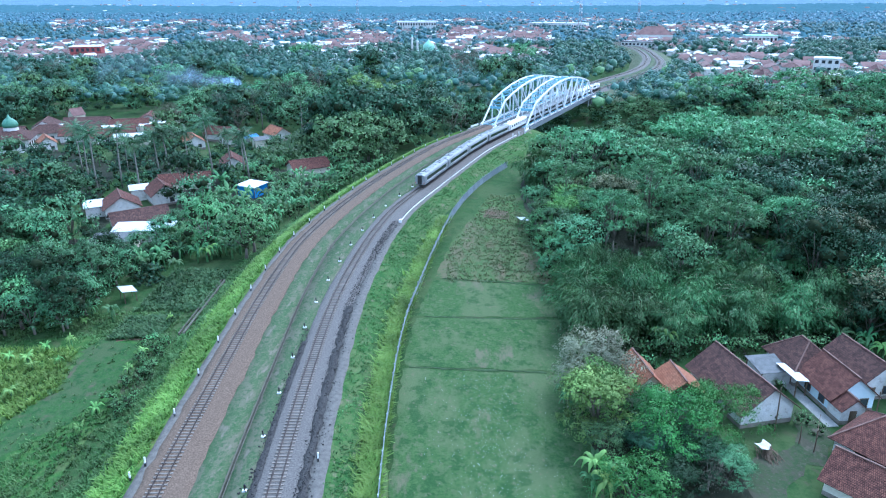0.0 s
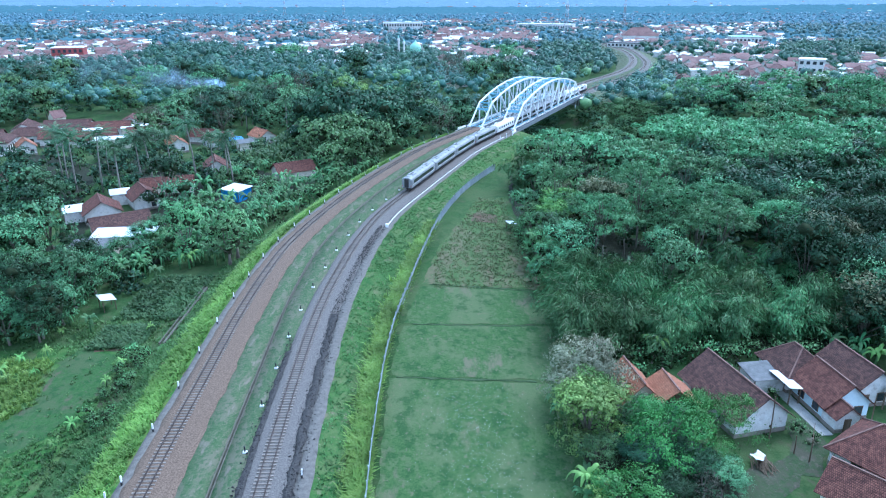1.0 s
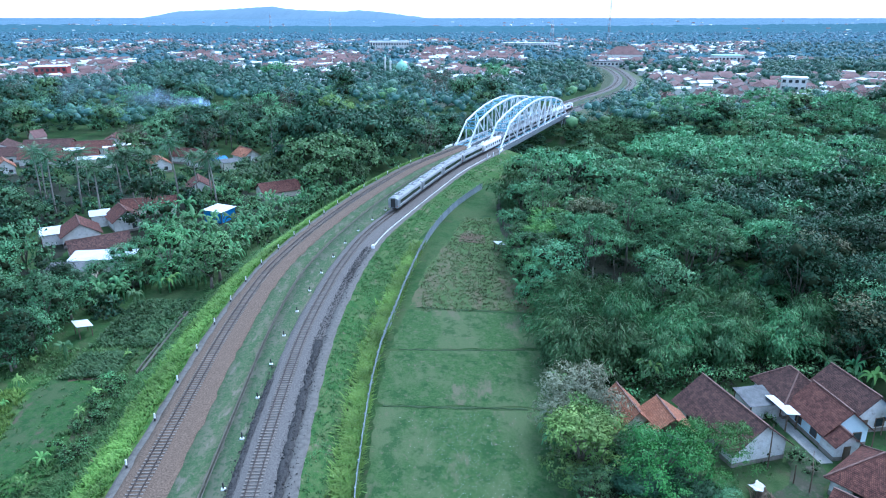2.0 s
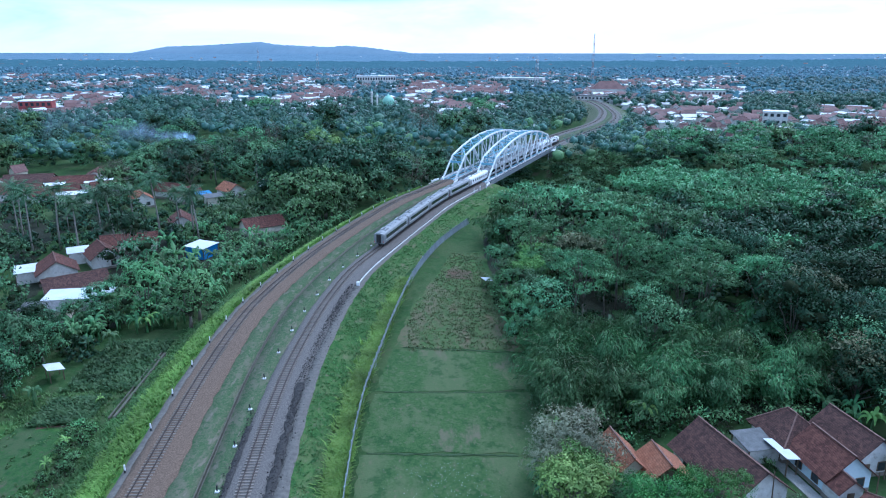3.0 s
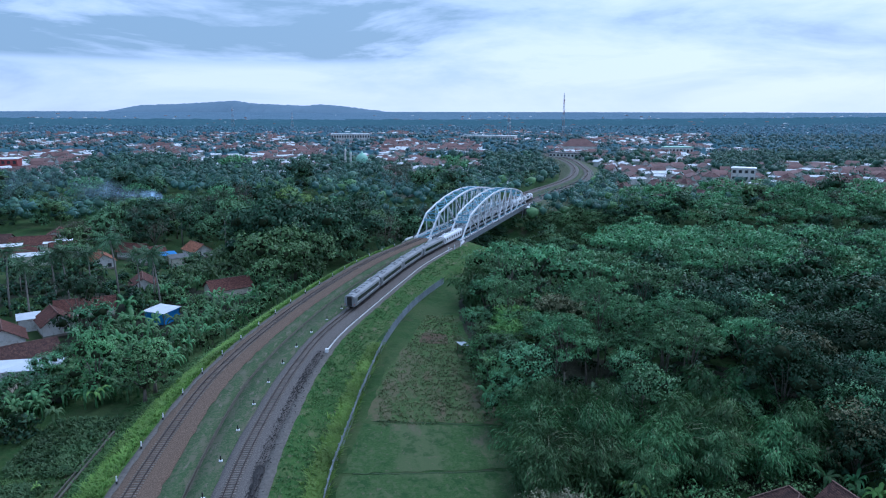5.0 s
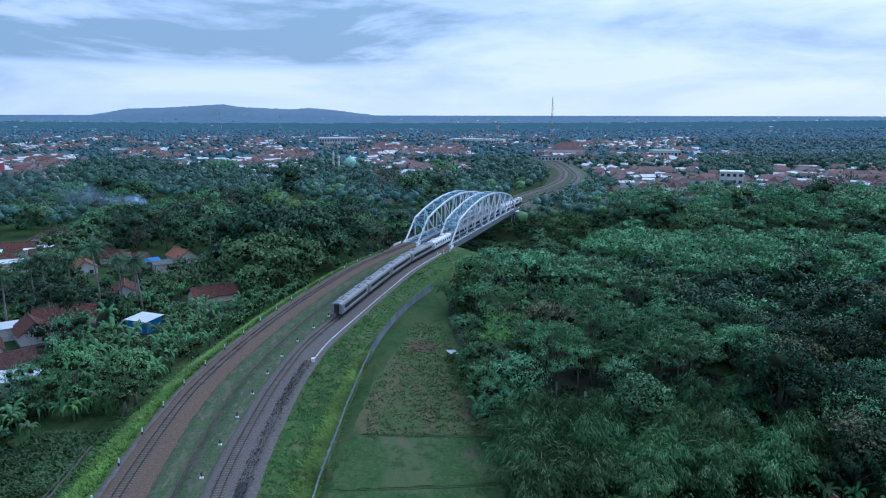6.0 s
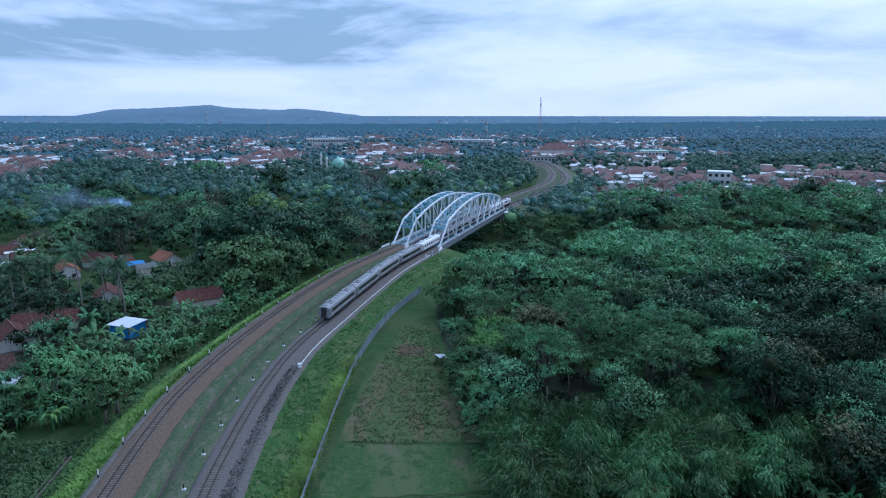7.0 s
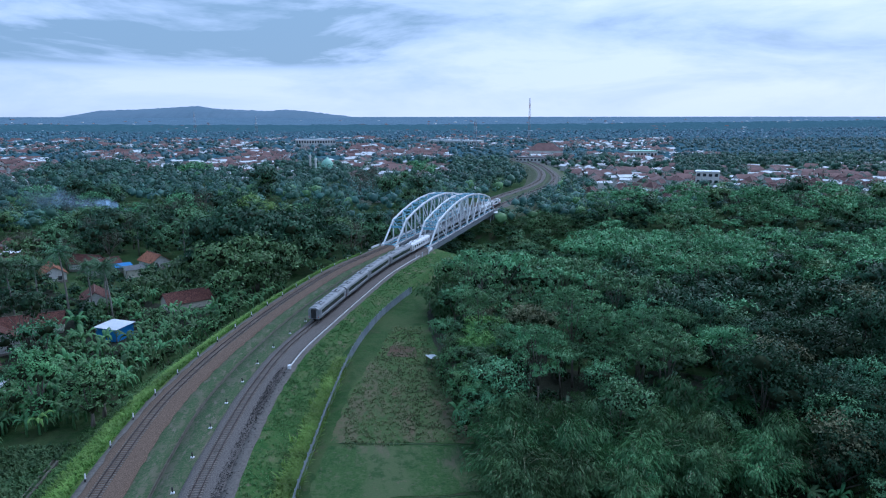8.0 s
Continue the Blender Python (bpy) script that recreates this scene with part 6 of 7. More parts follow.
# ---- the plots beside the line ----
def plot(name, corners, mat, label, lift=0.05, category="plot", seed=0, rag=0.3):
    """A patch of ground with an uneven edge, lying just over the ground."""
    rng = random.Random(seed)
    rim = []
    for i, (x, y) in enumerate(corners):
        x2, y2 = corners[(i + 1) % len(corners)]
        n = max(2, int(math.hypot(x2 - x, y2 - y) / 1.5))
        for k in range(n):
            t = k / n
            rim.append((x + (x2 - x) * t + rng.uniform(-rag, rag), y + (y2 - y) * t + rng.uniform(-rag, rag)))
    b = bmesh.new()
    z = [ground_at(*p) for p in rim]
    b.faces.new([b.verts.new((px, py, pz + lift)) for (px, py), pz in zip(rim, z)])
    bmesh.ops.triangulate(b, faces=b.faces[:])
    me = bpy.data.meshes.new(name)
    b.to_mesh(me)
    b.free()
    me.materials.append(mat)
    return tagged(new(name, me), label, category, kind="structure")


def bund(points, w=0.26, h=0.09, mat="bund"):
    """A low ragged ridge of earth and grass along the points."""
    rng, g, run = random.Random(len(points) + int(points[0][1])), Geo(), []
    for (x, y), (x2, y2) in zip(points, points[1:]):
        n = max(2, int(math.hypot(x2 - x, y2 - y) / 0.8))
        run += [(x + (x2 - x) * k / n + rng.uniform(-0.08, 0.08), y + (y2 - y) * k / n + rng.uniform(-0.14, 0.14)) for k in range(n)]
    run.append(points[-1])
    rings = []
    for x, y in run:
        q, z = w * rng.uniform(0.45, 1.3), ground_at(x, y) + 0.03
        rings.append([(x, y - q, z), (x, y - q * 0.4, z + h * rng.uniform(0.5, 1.2)), (x, y + q * 0.4, z + h * rng.uniform(0.5, 1.2)), (x, y + q, z)])
    g.loft(rings, close=False, caps=False)
    return tagged(new("bund", g.mesh("bund", M[mat])), "low earth bund between grassy plots", "bund", kind="structure")


plot("lawn_plot", [(-6.2, 40), (17.5, 40), (17.8, 84.3), (-6.4, 86.2)], M["lawn"], "mown grass plot speckled with daisies", 0.05, seed=1)
plot("lawn_plot", [(-6.3, 87.0), (18.6, 85.4), (19.5, 102.0), (-5.2, 103.0)], M["lawn"], "mown grass plot with worn patches", 0.05, seed=2)
plot("lawn_plot", [(-5.0, 103.6), (19.8, 102.8), (20.0, 116.0), (-2.6, 119.4)], M["lawn"], "mown grass plot with a bare corner", 0.05, seed=3)
plot("weed_plot", [(-2.2, 120.4), (20.5, 116.9), (20.0, 128), (18.5, 150), (6.0, 157), (1.2, 140)], M["crop"], "fallow plot with brownish weeds", 0.05, seed=4)
plot("weed_plot", [(6.5, 157), (17.0, 151), (17.5, 172), (12.0, 178)], M["bank_right"], "rough green plot by the fence", 0.05, seed=5)
plot("soil_patch", [(9.0, 158), (15.5, 156), (15.8, 163), (10.5, 165)], M["soil"], "bare reddish earth patch", 0.10, seed=6)
bund([(-5.4, 86.6), (4.5, 85.9), (14.6, 85.0)])
bund([(-3.6, 103.3), (7.0, 102.6), (16.8, 102.3)])
bund([(-0.8, 119.8), (8.0, 118.4), (18.2, 116.6)])
plot("yard", [(35, 58), (43, 64), (48, 70), (50, 73.5), (45.5, 76), (43.0, 69), (33, 64), (31, 58)], M["dirt"], "trodden earth yard between the houses", 0.05, "yard", 11, 1.1)
plot("vegetable_bed", [(-59, 100.5), (-50.5, 101.5), (-50, 110.0), (-56.5, 110.5)], M["soil"], "dug vegetable bed", 0.06, "bed", 12)
plot("long_grass", [(-104, 40), (-47, 40), (-47, 62), (-48, 82), (-50, 100), (-60, 103), (-75, 101), (-104, 100)], M["long_grass"], "long green grass below the bank", 0.04, "meadow", 20)
plot("meadow", [(-59, 102), (-52, 100.4), (-49.8, 90.5), (-51, 81.3), (-54, 74), (-60, 64), (-66, 62), (-60.3, 78.4), (-57, 85.6), (-59.5, 97.5)], M["lawn_worn"], "trodden meadow with short worn grass", 0.08, "meadow", 13, 1.0)


# near-black sheets laid where the shade of trees and banana plants falls
plot("wood_floor", [(21, 93), (40, 95), (63, 94), (76, 96), (200, 180), (200, 290), (90, 225), (50, 240), (34, 228), (24, 204), (20.5, 180), (20.5, 150), (22, 128), (22, 118), (21, 103)], M["litter_shade"], "leaf litter under the trees, painted dark as their shade", 0.04, "wood floor", 14)
plot("wood_floor", [(18.5, 55), (33, 55), (34.5, 66), (30, 71.5), (23, 76), (18, 75), (17.5, 64)], M["litter_shade"], "litter under the trees by the houses, painted dark as shade", 0.07, "wood floor", 18)
plot("wood_floor", [(-67, 140), (-60, 140), (-53, 165), (-47, 185), (-38, 207), (-27, 232), (-18, 256), (-60, 256), (-67, 200)], M["litter_shade"], "soil under the banana plants, painted dark as their shade", 0.05, "wood floor", 19)
plot("wood_floor", [(-150, 100), (-74, 106), (-72, 124), (-70, 140), (-68, 190), (-76, 225), (-100, 250), (-230, 250)], M["litter_shade"], "leaf litter under trees and palms, painted dark as their shade", 0.04, "wood floor", 15)


def tufts(name, spots, mat, label, blade=0.5, per=6, seed=0, category="grass", wide=0.07):
    """Grass: blades in tufts, one object."""
    rng = np.random.RandomState(seed)
    spots = np.asarray(spots, float)
    n = len(spots) * per
    base = np.repeat(spots, per, axis=0) + np.c_[rng.normal(size=(n, 2)) * 0.22, np.zeros(n)]
    a = rng.uniform(0, 6.28, n)
    lean = rng.uniform(0.35, 1.15, n)
    h = blade * rng.uniform(0.6, 1.3, n)
    d = np.stack([np.cos(a), np.sin(a)], 1)
    side = np.stack([-d[:, 1], d[:, 0]], 1) * (wide * rng.uniform(0.7, 1.4, n))[:, None]
    mid, tip = base.copy(), base.copy()
    mid[:, :2] += d * (lean * h * 0.35)[:, None]
    mid[:, 2] += h * 0.62
    tip[:, :2] += d * (lean * h)[:, None]
    tip[:, 2] += h * 0.85
    lo, hi = base.copy(), mid.copy()
    lo[:, :2] -= side
    hi[:, :2] -= side
    lo2, hi2 = base.copy(), mid.copy()
    lo2[:, :2] += side
    hi2[:, :2] += side
    v = np.stack([lo, lo2, hi2, tip, hi], 1).reshape(-1, 3)
    k = np.arange(n) * 5
    tri = np.concatenate([np.stack([k, k + 1, k + 2], 1), np.stack([k, k + 2, k + 4], 1), np.stack([k + 4, k + 2, k + 3], 1)])
    return tagged(new(name, array_mesh(name, v, tri, mat)), label, category, kind="stuff")


def strip_spots(line, norm, offs, zs, y0, y1, count, seed):
    rng = np.random.RandomState(seed)
    i = np.where((line[:BRIDGE_A, 1] > y0) & (line[:BRIDGE_A, 1] < y1))[0]
    k = rng.uniform(i[0], i[-1], count)
    o = rng.uniform(offs[0], offs[-1], count)
    p = np.stack([np.interp(k, np.arange(len(line)), line[:, j]) + o * np.interp(k, np.arange(len(line)), norm[:, j]) for j in (0, 1)], 1)
    return np.c_[p, np.interp(o, offs, zs) - 0.03]


tufts("bank_grass", strip_spots(L_LINE, L_NORM, [-9.5, -5.2, -3.8], [-3.8, -0.9, -0.22], 48, 262, 6500, 1), M["grass"], "bright yellow-green tall grass on the bank", 0.75, 7, 1)
tufts("bank_grass", strip_spots(L_LINE, L_NORM, [-14, -12, -9.0], [-5.6, -4.9, -3.5], 48, 262, 3500, 2), M["grass_dull"], "green grass at the foot of the bank", 0.7, 7, 2)
tufts("verge_grass", strip_spots(R_LINE, R_NORM, [5.4, 7.0, 9.0, 11.4], [-0.2, -0.45, -1.0, -1.45], 48, 262, 2600, 3), M["grass_dull"], "rough grass between the path and the fence", 0.26, 6, 3)
rngf = np.random.RandomState(5)
k = rngf.uniform(0, 1, 3600) ** 1.4 * 0.66 * F_LEN[-1]
fx, fy = np.interp(k, F_LEN, FENCE[:, 0]), np.interp(k, F_LEN, FENCE[:, 1])
off = -np.abs(rngf.normal(size=3600)) * 1.0 - 0.35
tufts("fence_grass", np.c_[fx + off, fy, np.full(3600, -1.45)], M["grass"], "tall bright grass growing against the fence", 1.35, 9, 4, wide=0.085)
mx = rngf.uniform(-100, -46, 9000)
my = rngf.uniform(46, 112, 9000)
keep = (np.sin(mx * 0.22) + np.cos(my * 0.17 + mx * 0.1) + rngf.normal(size=9000) * 0.6) > -0.6
mz = height(mx, my)
left_rim = np.interp(my, [62, 78.4, 85.6, 97.5, 102], [-66, -60.3, -57, -59.5, -59])
right_rim = np.interp(my, [64, 74, 81.3, 90.5, 100.4], [-60, -54, -51, -49.8, -52])
keep &= ~((mx > left_rim) & (mx < right_rim) & (my > 62) & (my < 102)) | (rngf.uniform(size=9000) < 0.10)
tufts("meadow_grass", np.c_[mx, my, mz][keep], M["grass_dull"], "long green grass in the meadow below the bank", 0.42, 6, 6)
lx, ly = rngf.uniform(-76, -57, 1500), rngf.uniform(74, 98, 1500)
lk = (lx < np.interp(ly, [78.4, 85.6, 97.5], [-60.8, -58, -61])) & (lx > -76 + (98 - ly) * 0.2)
tufts("meadow_grass", np.c_[lx, ly, height(lx, ly)][lk], M["grass"], "lush bright grass among young banana plants", 0.8, 7, 16)
dx = np.clip(rngf.normal(size=1500) * 3.4 + 5.5, -3, 13)
dy = rngf.uniform(46, 84, 1500)
dz = height(dx, dy) + 0.12
fl = 0.018
a = np.stack([np.c_[dx - fl, dy - fl, dz], np.c_[dx + fl, dy - fl, dz + 0.02], np.c_[dx + fl, dy + fl, dz], np.c_[dx - fl, dy + fl, dz + 0.02]], 1).reshape(-1, 3)
tagged(new("daisies", array_mesh("daisies", a, np.arange(len(a)).reshape(-1, 4), M["white"])), "tiny white flowers strewn over the grass", "flowers", kind="stuff")

wx, wy = rngf.uniform(0, 20, 2200), rngf.uniform(118, 178, 2200)
wk = (wx > np.interp(wy, [118, 140, 157, 178], [-2, 1.5, 6.5, 12])) & (wx < 19)
wz = height(wx, wy) + 0.03
tufts("plot_weeds", np.c_[wx, wy, wz][wk], M["weed"], "brownish green weeds on the fallow plot", 0.3, 6, 12, "weeds")

# rows of leafy vegetables
veg = []
R0 = random.Random(4)
for r in range(10):
    for q in np.arange(0, 9, 0.5):
        veg.append((-57.5 + q * 0.95, 101.6 + r * 0.85 + 0.1 * q, -5.0))
for r in range(16):
    for q in np.arange(0, 20, 0.75):
        if R0.random() < 0.85:
            veg.append((-57.5 + r * 0.75 + R0.uniform(-0.2, 0.2), 112.5 + q + R0.uniform(-0.2, 0.2), -5.0))
va = np.array(veg)
va[:, 2] = height(va[:, 0], va[:, 1]) + 0.02
tufts("vegetable_rows", va, M["leaf_banana"], "rows of leafy green vegetables", 0.7, 13, 8, "vegetables", 0.13)
pipe = thing("concrete_channel", "narrow grey concrete channel at the foot of the bank", "channel", kind="structure")
part("channel_bed", Geo().box((0.4, 24, 0.5), (-45.6, 115, -4.8), taper=0.96), M["lip"], pipe)
part("channel_wall", Geo().box((0.2, 24, 0.6), (-46.3, 115, -4.8)), M["lip"], pipe)


# town plots: where houses stand thick, by bearing from the line and by distance
def town_density(x, y):
    q, v = x / y, 0.0
    if 372 < y < 900 and x > 150 and q > 0.28:
        v = 0.9 if y < 640 or q < 0.5 else 0.1
    if 620 <= y < 1450 and 0.24 < q <= 0.5:
        v = 0.75
    if 440 < y < 1000 and 0.0 < q < 0.15:
        v = 0.85
    if 620 < y < 1600 and -0.56 < q <= 0.0:
        v = 0.55
    if 560 < y < 900 and q < -0.40:
        v = 0.95
    if 1000 <= y < 1700 and 0.0 < q < 0.3:
        v = 0.4
    if 300 < y < 335 and -180 < x < -120:
        v = 0.6
    if -450 < x < -330 and 1330 < y < 1500:
        v = 0.0
    n = noise.noise(Vector((x * 0.014, y * 0.007, 3.1)))
    return max(0.0, v * 0.78 + n * 1.2) if v else 0.0


# ---- trees, near to far ----
R = random.Random(11)
# beside the field and the houses
for key, x, y, size, tall in (("grey", 20.2, 78.4, 1.12, 0.95), ("bright", 18.6, 69.6, 1.1, 0.85), ("bright", 19.6, 73.6, 0.85, 0.95), ("light", 18.4, 65.6, 0.6, 0.8), ("spreading", 27.2, 67.0, 1.0, 0.9), ("spreading", 33.0, 68.2, 0.78, 1.05), ("mid", 25.6, 71.6, 0.62, 0.75), ("dark", 30.6, 72.0, 0.5, 0.6), ("dark", 26.5, 67.6, 0.6, 0.6), ("dark", 28.4, 63.2, 0.7, 0.62), ("dark", 23.3, 64.5, 0.62, 0.7),
                              ("round", 20.4, 58.4, 0.95, 0.8), ("mid", 31.4, 61.2, 0.58, 0.75), ("brown", 28.9, 60.2, 0.55, 0.8), ("dark", 24.8, 59.0, 0.5, 0.8), ("under", 26.5, 61.0, 0.8, 1), ("under", 23.0, 61.5, 0.8, 1), ("under", 29.8, 64.5, 0.8, 1), ("under", 22.4, 69.5, 0.9, 1), ("under", 31.0, 65.2, 0.7, 1), ("under", 24.2, 73.0, 0.7, 1), ("under", 33.6, 63.6, 0.5, 1), ("bush", 41.8, 73.2, 0.7, 1), ("bush", 45.2, 72.2, 0.8, 1), ("bush", 46.6, 70.7, 0.6, 1), ("bush", 46.4, 80.6, 0.6, 1),
                              ("bloom", 66.5, 94.0, 1.1, 1), ("mid", 67.0, 84.0, 0.8, 1), ("bush", 24.0, 71.0, 1.0, 1), ("bush", 33.5, 88.5, 0.9, 1), ("bush", 29.5, 86.5, 0.9, 1)):
    plant(key, x, y, size, rng=R, tall=tall)
for x, y in ((20.0, 88.0), (33.8, 92.5), (35.0, 91.4), (19.0, 90.0), (60.5, 92.0), (63, 89), (64.5, 78.0), (66, 76.5), (64, 91)):
    plant("banana", x, y, R.uniform(1.0, 1.4), rng=R)


for x, y, size in ((15.9, 77.2, 1.25), (16.2, 75.0, 1.1), (16.6, 61.6, 1.45), (17.4, 58.6, 1.3), (17.0, 63.4, 1.0), (16.2, 60.2, 1.0)):
    plant("young_banana" if size > 1.28 else "banana", x, y, size, rng=R)


def wood_edge(y):
    """Where the wood beside the plots begins."""
    return float(np.interp(y, [84, 95, 103, 118, 128, 150, 165, 185, 205, 230, 262], [20, 19.5, 20, 21, 21, 19.5, 20, 21, 24, 34, 46]))


def beside_bridge(x, y):
    """How far a place lies to the right of the bridges, over the river's banks; None elsewhere."""
    du, dv = (x - 29.5) * UX + (y - 270) * UY, (x - 29.5) * UY - (y - 270) * UX
    return dv if -55 < du < 112 and 0 < dv < 62 else None


def pick_right(x, y, rng):
    r = rng.random()
    if beside_bridge(x, y) is not None:
        return "bush" if r < 0.45 else "banana" if r < 0.6 else None
    if y < 118 and x < 64:
        return "bamboo" if r < 0.75 else "mid" if r < 0.9 else "light"
    if x > 53 + 0.1 * y and y < 172:
        return "dark" if r < 0.86 else "mid" if r < 0.95 else "bloom"
    if x < wood_edge(y) + 8 and 118 < y < 200:
        return "light" if r < 0.35 else "banana" if r < 0.5 else "bamboo" if r < 0.75 else "mid"
    if 140 < y < 172 and 28 < x < 46:
        return "light" if r < 0.6 else "bloom"
    return "feather" if r < 0.7 else "mid" if r < 0.84 else "dark" if r < 0.92 else "bloom" if r < 0.95 else "light"


def right_far(x, y, rng):
    r = rng.random()
    dv = beside_bridge(x, y)
    if dv is not None:
        return "bush" if r < 0.35 else "banana" if r < 0.55 else None
    return "feather_far" if r < 0.5 else "mid_far" if r < 0.75 else "dark_far" if r < 0.9 else "light_far"


scatter((19.5, 92, 190, 215), 7.3, pick_right, 21, lambda x, y: x > wood_edge(y) and not (40 < x < 64 and y < 94) and x < 62 + 0.8 * y, size=(0.72, 1.28))
scatter((19.5, 92, 190, 215), 8.0, lambda x, y, g: "under", 28, lambda x, y: x > wood_edge(y) + 7 and not (40 < x < 64 and y < 94) and x < 62 + 0.8 * y and beside_bridge(x, y) is None, size=(0.8, 1.5))
scatter((20, 215, 330, 345), 9.2, right_far, 22, lambda x, y: x > wood_edge(min(y, 262)) + (0 if y < 262 else 4) and x < 45 + 0.86 * y, size=(0.85, 1.32))


# low trees down in the river's valley
rv = random.Random(77)
for i in range(170):
    du, dv = rv.uniform(18, 98), rv.uniform(-22, 75)
    if -9 < dv - 7 < 12 and rv.random() < 0.5:
        continue
    x, y = 29.5 + du * UX + dv * UY, 270 + du * UY - dv * UX
    plant(rv.choice(("mid", "mid", "light", "dark")), x, y, rv.uniform(0.6, 1.0), rng=rv, tall=0.55)
for i in range(60):
    du, dv = rv.uniform(-50, 22), rv.uniform(17, 60)
    x, y = 29.5 + du * UX + dv * UY, 270 + du * UY - dv * UX
    if clear_of(x, y):
        plant(rv.choice(("bush", "bush", "banana")), x, y, rv.uniform(0.6, 1.0), rng=rv, tall=0.7)
# a wall of bamboo along the plots and behind the houses
for x, y, size in ((22.3, 93.5, 1.15), (22.8, 99.0, 1.2), (23.4, 105.0, 1.15), (24.2, 111.5, 1.1), (29.0, 95.5, 1.2), (31.0, 101.5, 1.25), (38.0, 95.5, 1.1), (41.5, 99.0, 1.25), (47.0, 96.5, 1.15), (50.5, 101.0, 1.25), (56.5, 97.5, 1.2), (61.0, 100.5, 1.2), (36.0, 104.5, 1.2), (44.5, 106.0, 1.2)):
    plant("bamboo", x, y, size, rng=R)
for x, y, size, key in ((21.5, 117.5, 0.75, "mid"), (22.0, 123.0, 0.8, "light"), (21.0, 129.0, 0.8, "light"), (23.5, 134.5, 1.0, "mid"), (20.6, 139.5, 0.75, "light"), (22.0, 146.0, 0.95, "light"), (26.5, 141.0, 1.1, "bright"), (29.0, 150.0, 1.15, "bright"), (22.0, 156.0, 0.8, "mid"), (20.0, 134.0, 1.3, "banana"), (19.4, 143.5, 1.4, "banana"), (19.6, 149.5, 1.4, "banana"), (19.2, 124.8, 1.2, "banana"), (18.9, 138.0, 1.0, "bush"), (18.7, 146.5, 1.0, "bush"), (19.3, 120.5, 0.9, "bush")):
    plant(key, x, y, size, rng=R)
# the edge of the wood below the bank
for x, y, size, key in ((-67, 104.5, 0.7, "mid"), (-71.5, 103.5, 0.8, "mid"), (-76.5, 103, 0.85, "mid"), (-82, 104, 0.9, "dark"), (-88, 104, 0.9, "mid"), (-66, 110.5, 0.75, "mid"), (-71, 109.5, 0.9, "light"), (-77, 110, 0.95, "mid"), (-66.5, 124, 0.8, "mid"), (-71, 118, 0.9, "mid"), (-70, 128, 0.85, "dark"), (-94, 106, 1.0, "mid")):
    plant(key, x, y, size, rng=R, tall=0.95)
# banana plants and shrubs at the foot of the bank
for i in range(70):
    y = R.uniform(133, 168)
    x = R.uniform(-68, -49 - 0.02 * (y - 133))
    r = R.random()
    if clear_of(x, y):
        plant("banana" if r < 0.6 else "young_banana" if r < 0.72 else "bush", x, y, R.uniform(1.1, 1.7) if r < 0.72 else R.uniform(0.7, 1.1), rng=R)
# rough growth on the river's bank beside the bridge
for i in range(240):
    du, dv = rv.uniform(-52, 20), rv.uniform(9, 62)
    x, y = 29.5 + du * UX + dv * UY, 270 + du * UY - dv * UX
    r = rv.random()
    if clear_of(x, y) and x > wood_edge(min(y, 262)) - 4:
        plant("bush" if r < 0.66 else "banana" if r < 0.8 else "light" if r < 0.9 else "mid", x, y, rv.uniform(0.7, 1.3) * (1 if r < 0.8 else 0.5), rng=rv, tall=0.9)
for i in range(230):
    du, dv = rv.uniform(18, 112), rv.uniform(8, 58)
    x, y = 29.5 + du * UX + dv * UY, 270 + du * UY - dv * UX
    r = rv.random()
    plant("bush" if r < 0.5 else "banana" if r < 0.75 else "light" if r < 0.9 else "mid", x, y, rv.uniform(0.9, 1.7) * (1 if r < 0.75 else 0.5), rng=rv, tall=0.9)
# a hedge of shrubs behind the houses
for k in range(26):
    plant("bush", 23 + k * 1.6, 90.3 + R.uniform(-0.8, 0.8) + (1.2 if 44 < 23 + k * 1.6 else 0), R.uniform(0.9, 1.4), rng=R)


def pick_left(x, y, rng):
    r = rng.random()
    if x > -66 and y < 250:
        return "banana" if r < 0.72 else "bush" if r < 0.9 else "light"
    if y < 140:
        return "bamboo" if r < 0.2 else "dark" if r < 0.5 else "mid" if r < 0.92 else "light"
    if y < 250 and r < 0.16:
        return "palm"
    return "mid" if r < 0.5 else "dark" if r < 0.92 else "light"


def left_far(x, y, g):
    r = g.random()
    return "palm" if r < 0.08 else "mid_far" if r < 0.5 else "dark_far" if r < 0.82 else "light_far" if r < 0.93 else "brown"


scatter((-66, 131, -18, 262), 3.5, pick_left, 23, lambda x, y: True, size=(1.15, 1.75), corridor=19.5)
scatter((-66, 136, -18, 262), 9.0, lambda x, y, g: "mid" if g.random() < 0.22 else "light" if g.random() < 0.2 else None, 29, lambda x, y: x < np.interp(y, [136, 180, 262], [-58, -48, -16]), size=(0.5, 0.9), corridor=22)
scatter((-150, 104, -64, 142), 6.2, pick_left, 24, lambda x, y: x < -64, size=(0.8, 1.15))
scatter((-200, 142, -64, 256), 6.9, pick_left, 25, lambda x, y: x > -0.7 * y - 20, size=(0.7, 1.2))
scatter((-200, 142, -64, 256), 10.0, lambda x, y, g: "under", 30, lambda x, y: x > -0.75 * y - 40, size=(0.8, 1.4))
scatter((-300, 256, 40, 340), 8.8, left_far, 26, lambda x, y: x > -0.69 * y - 25 and x < 17.3 + (y - 276) * 0.475 - 6, size=(0.8, 1.4))
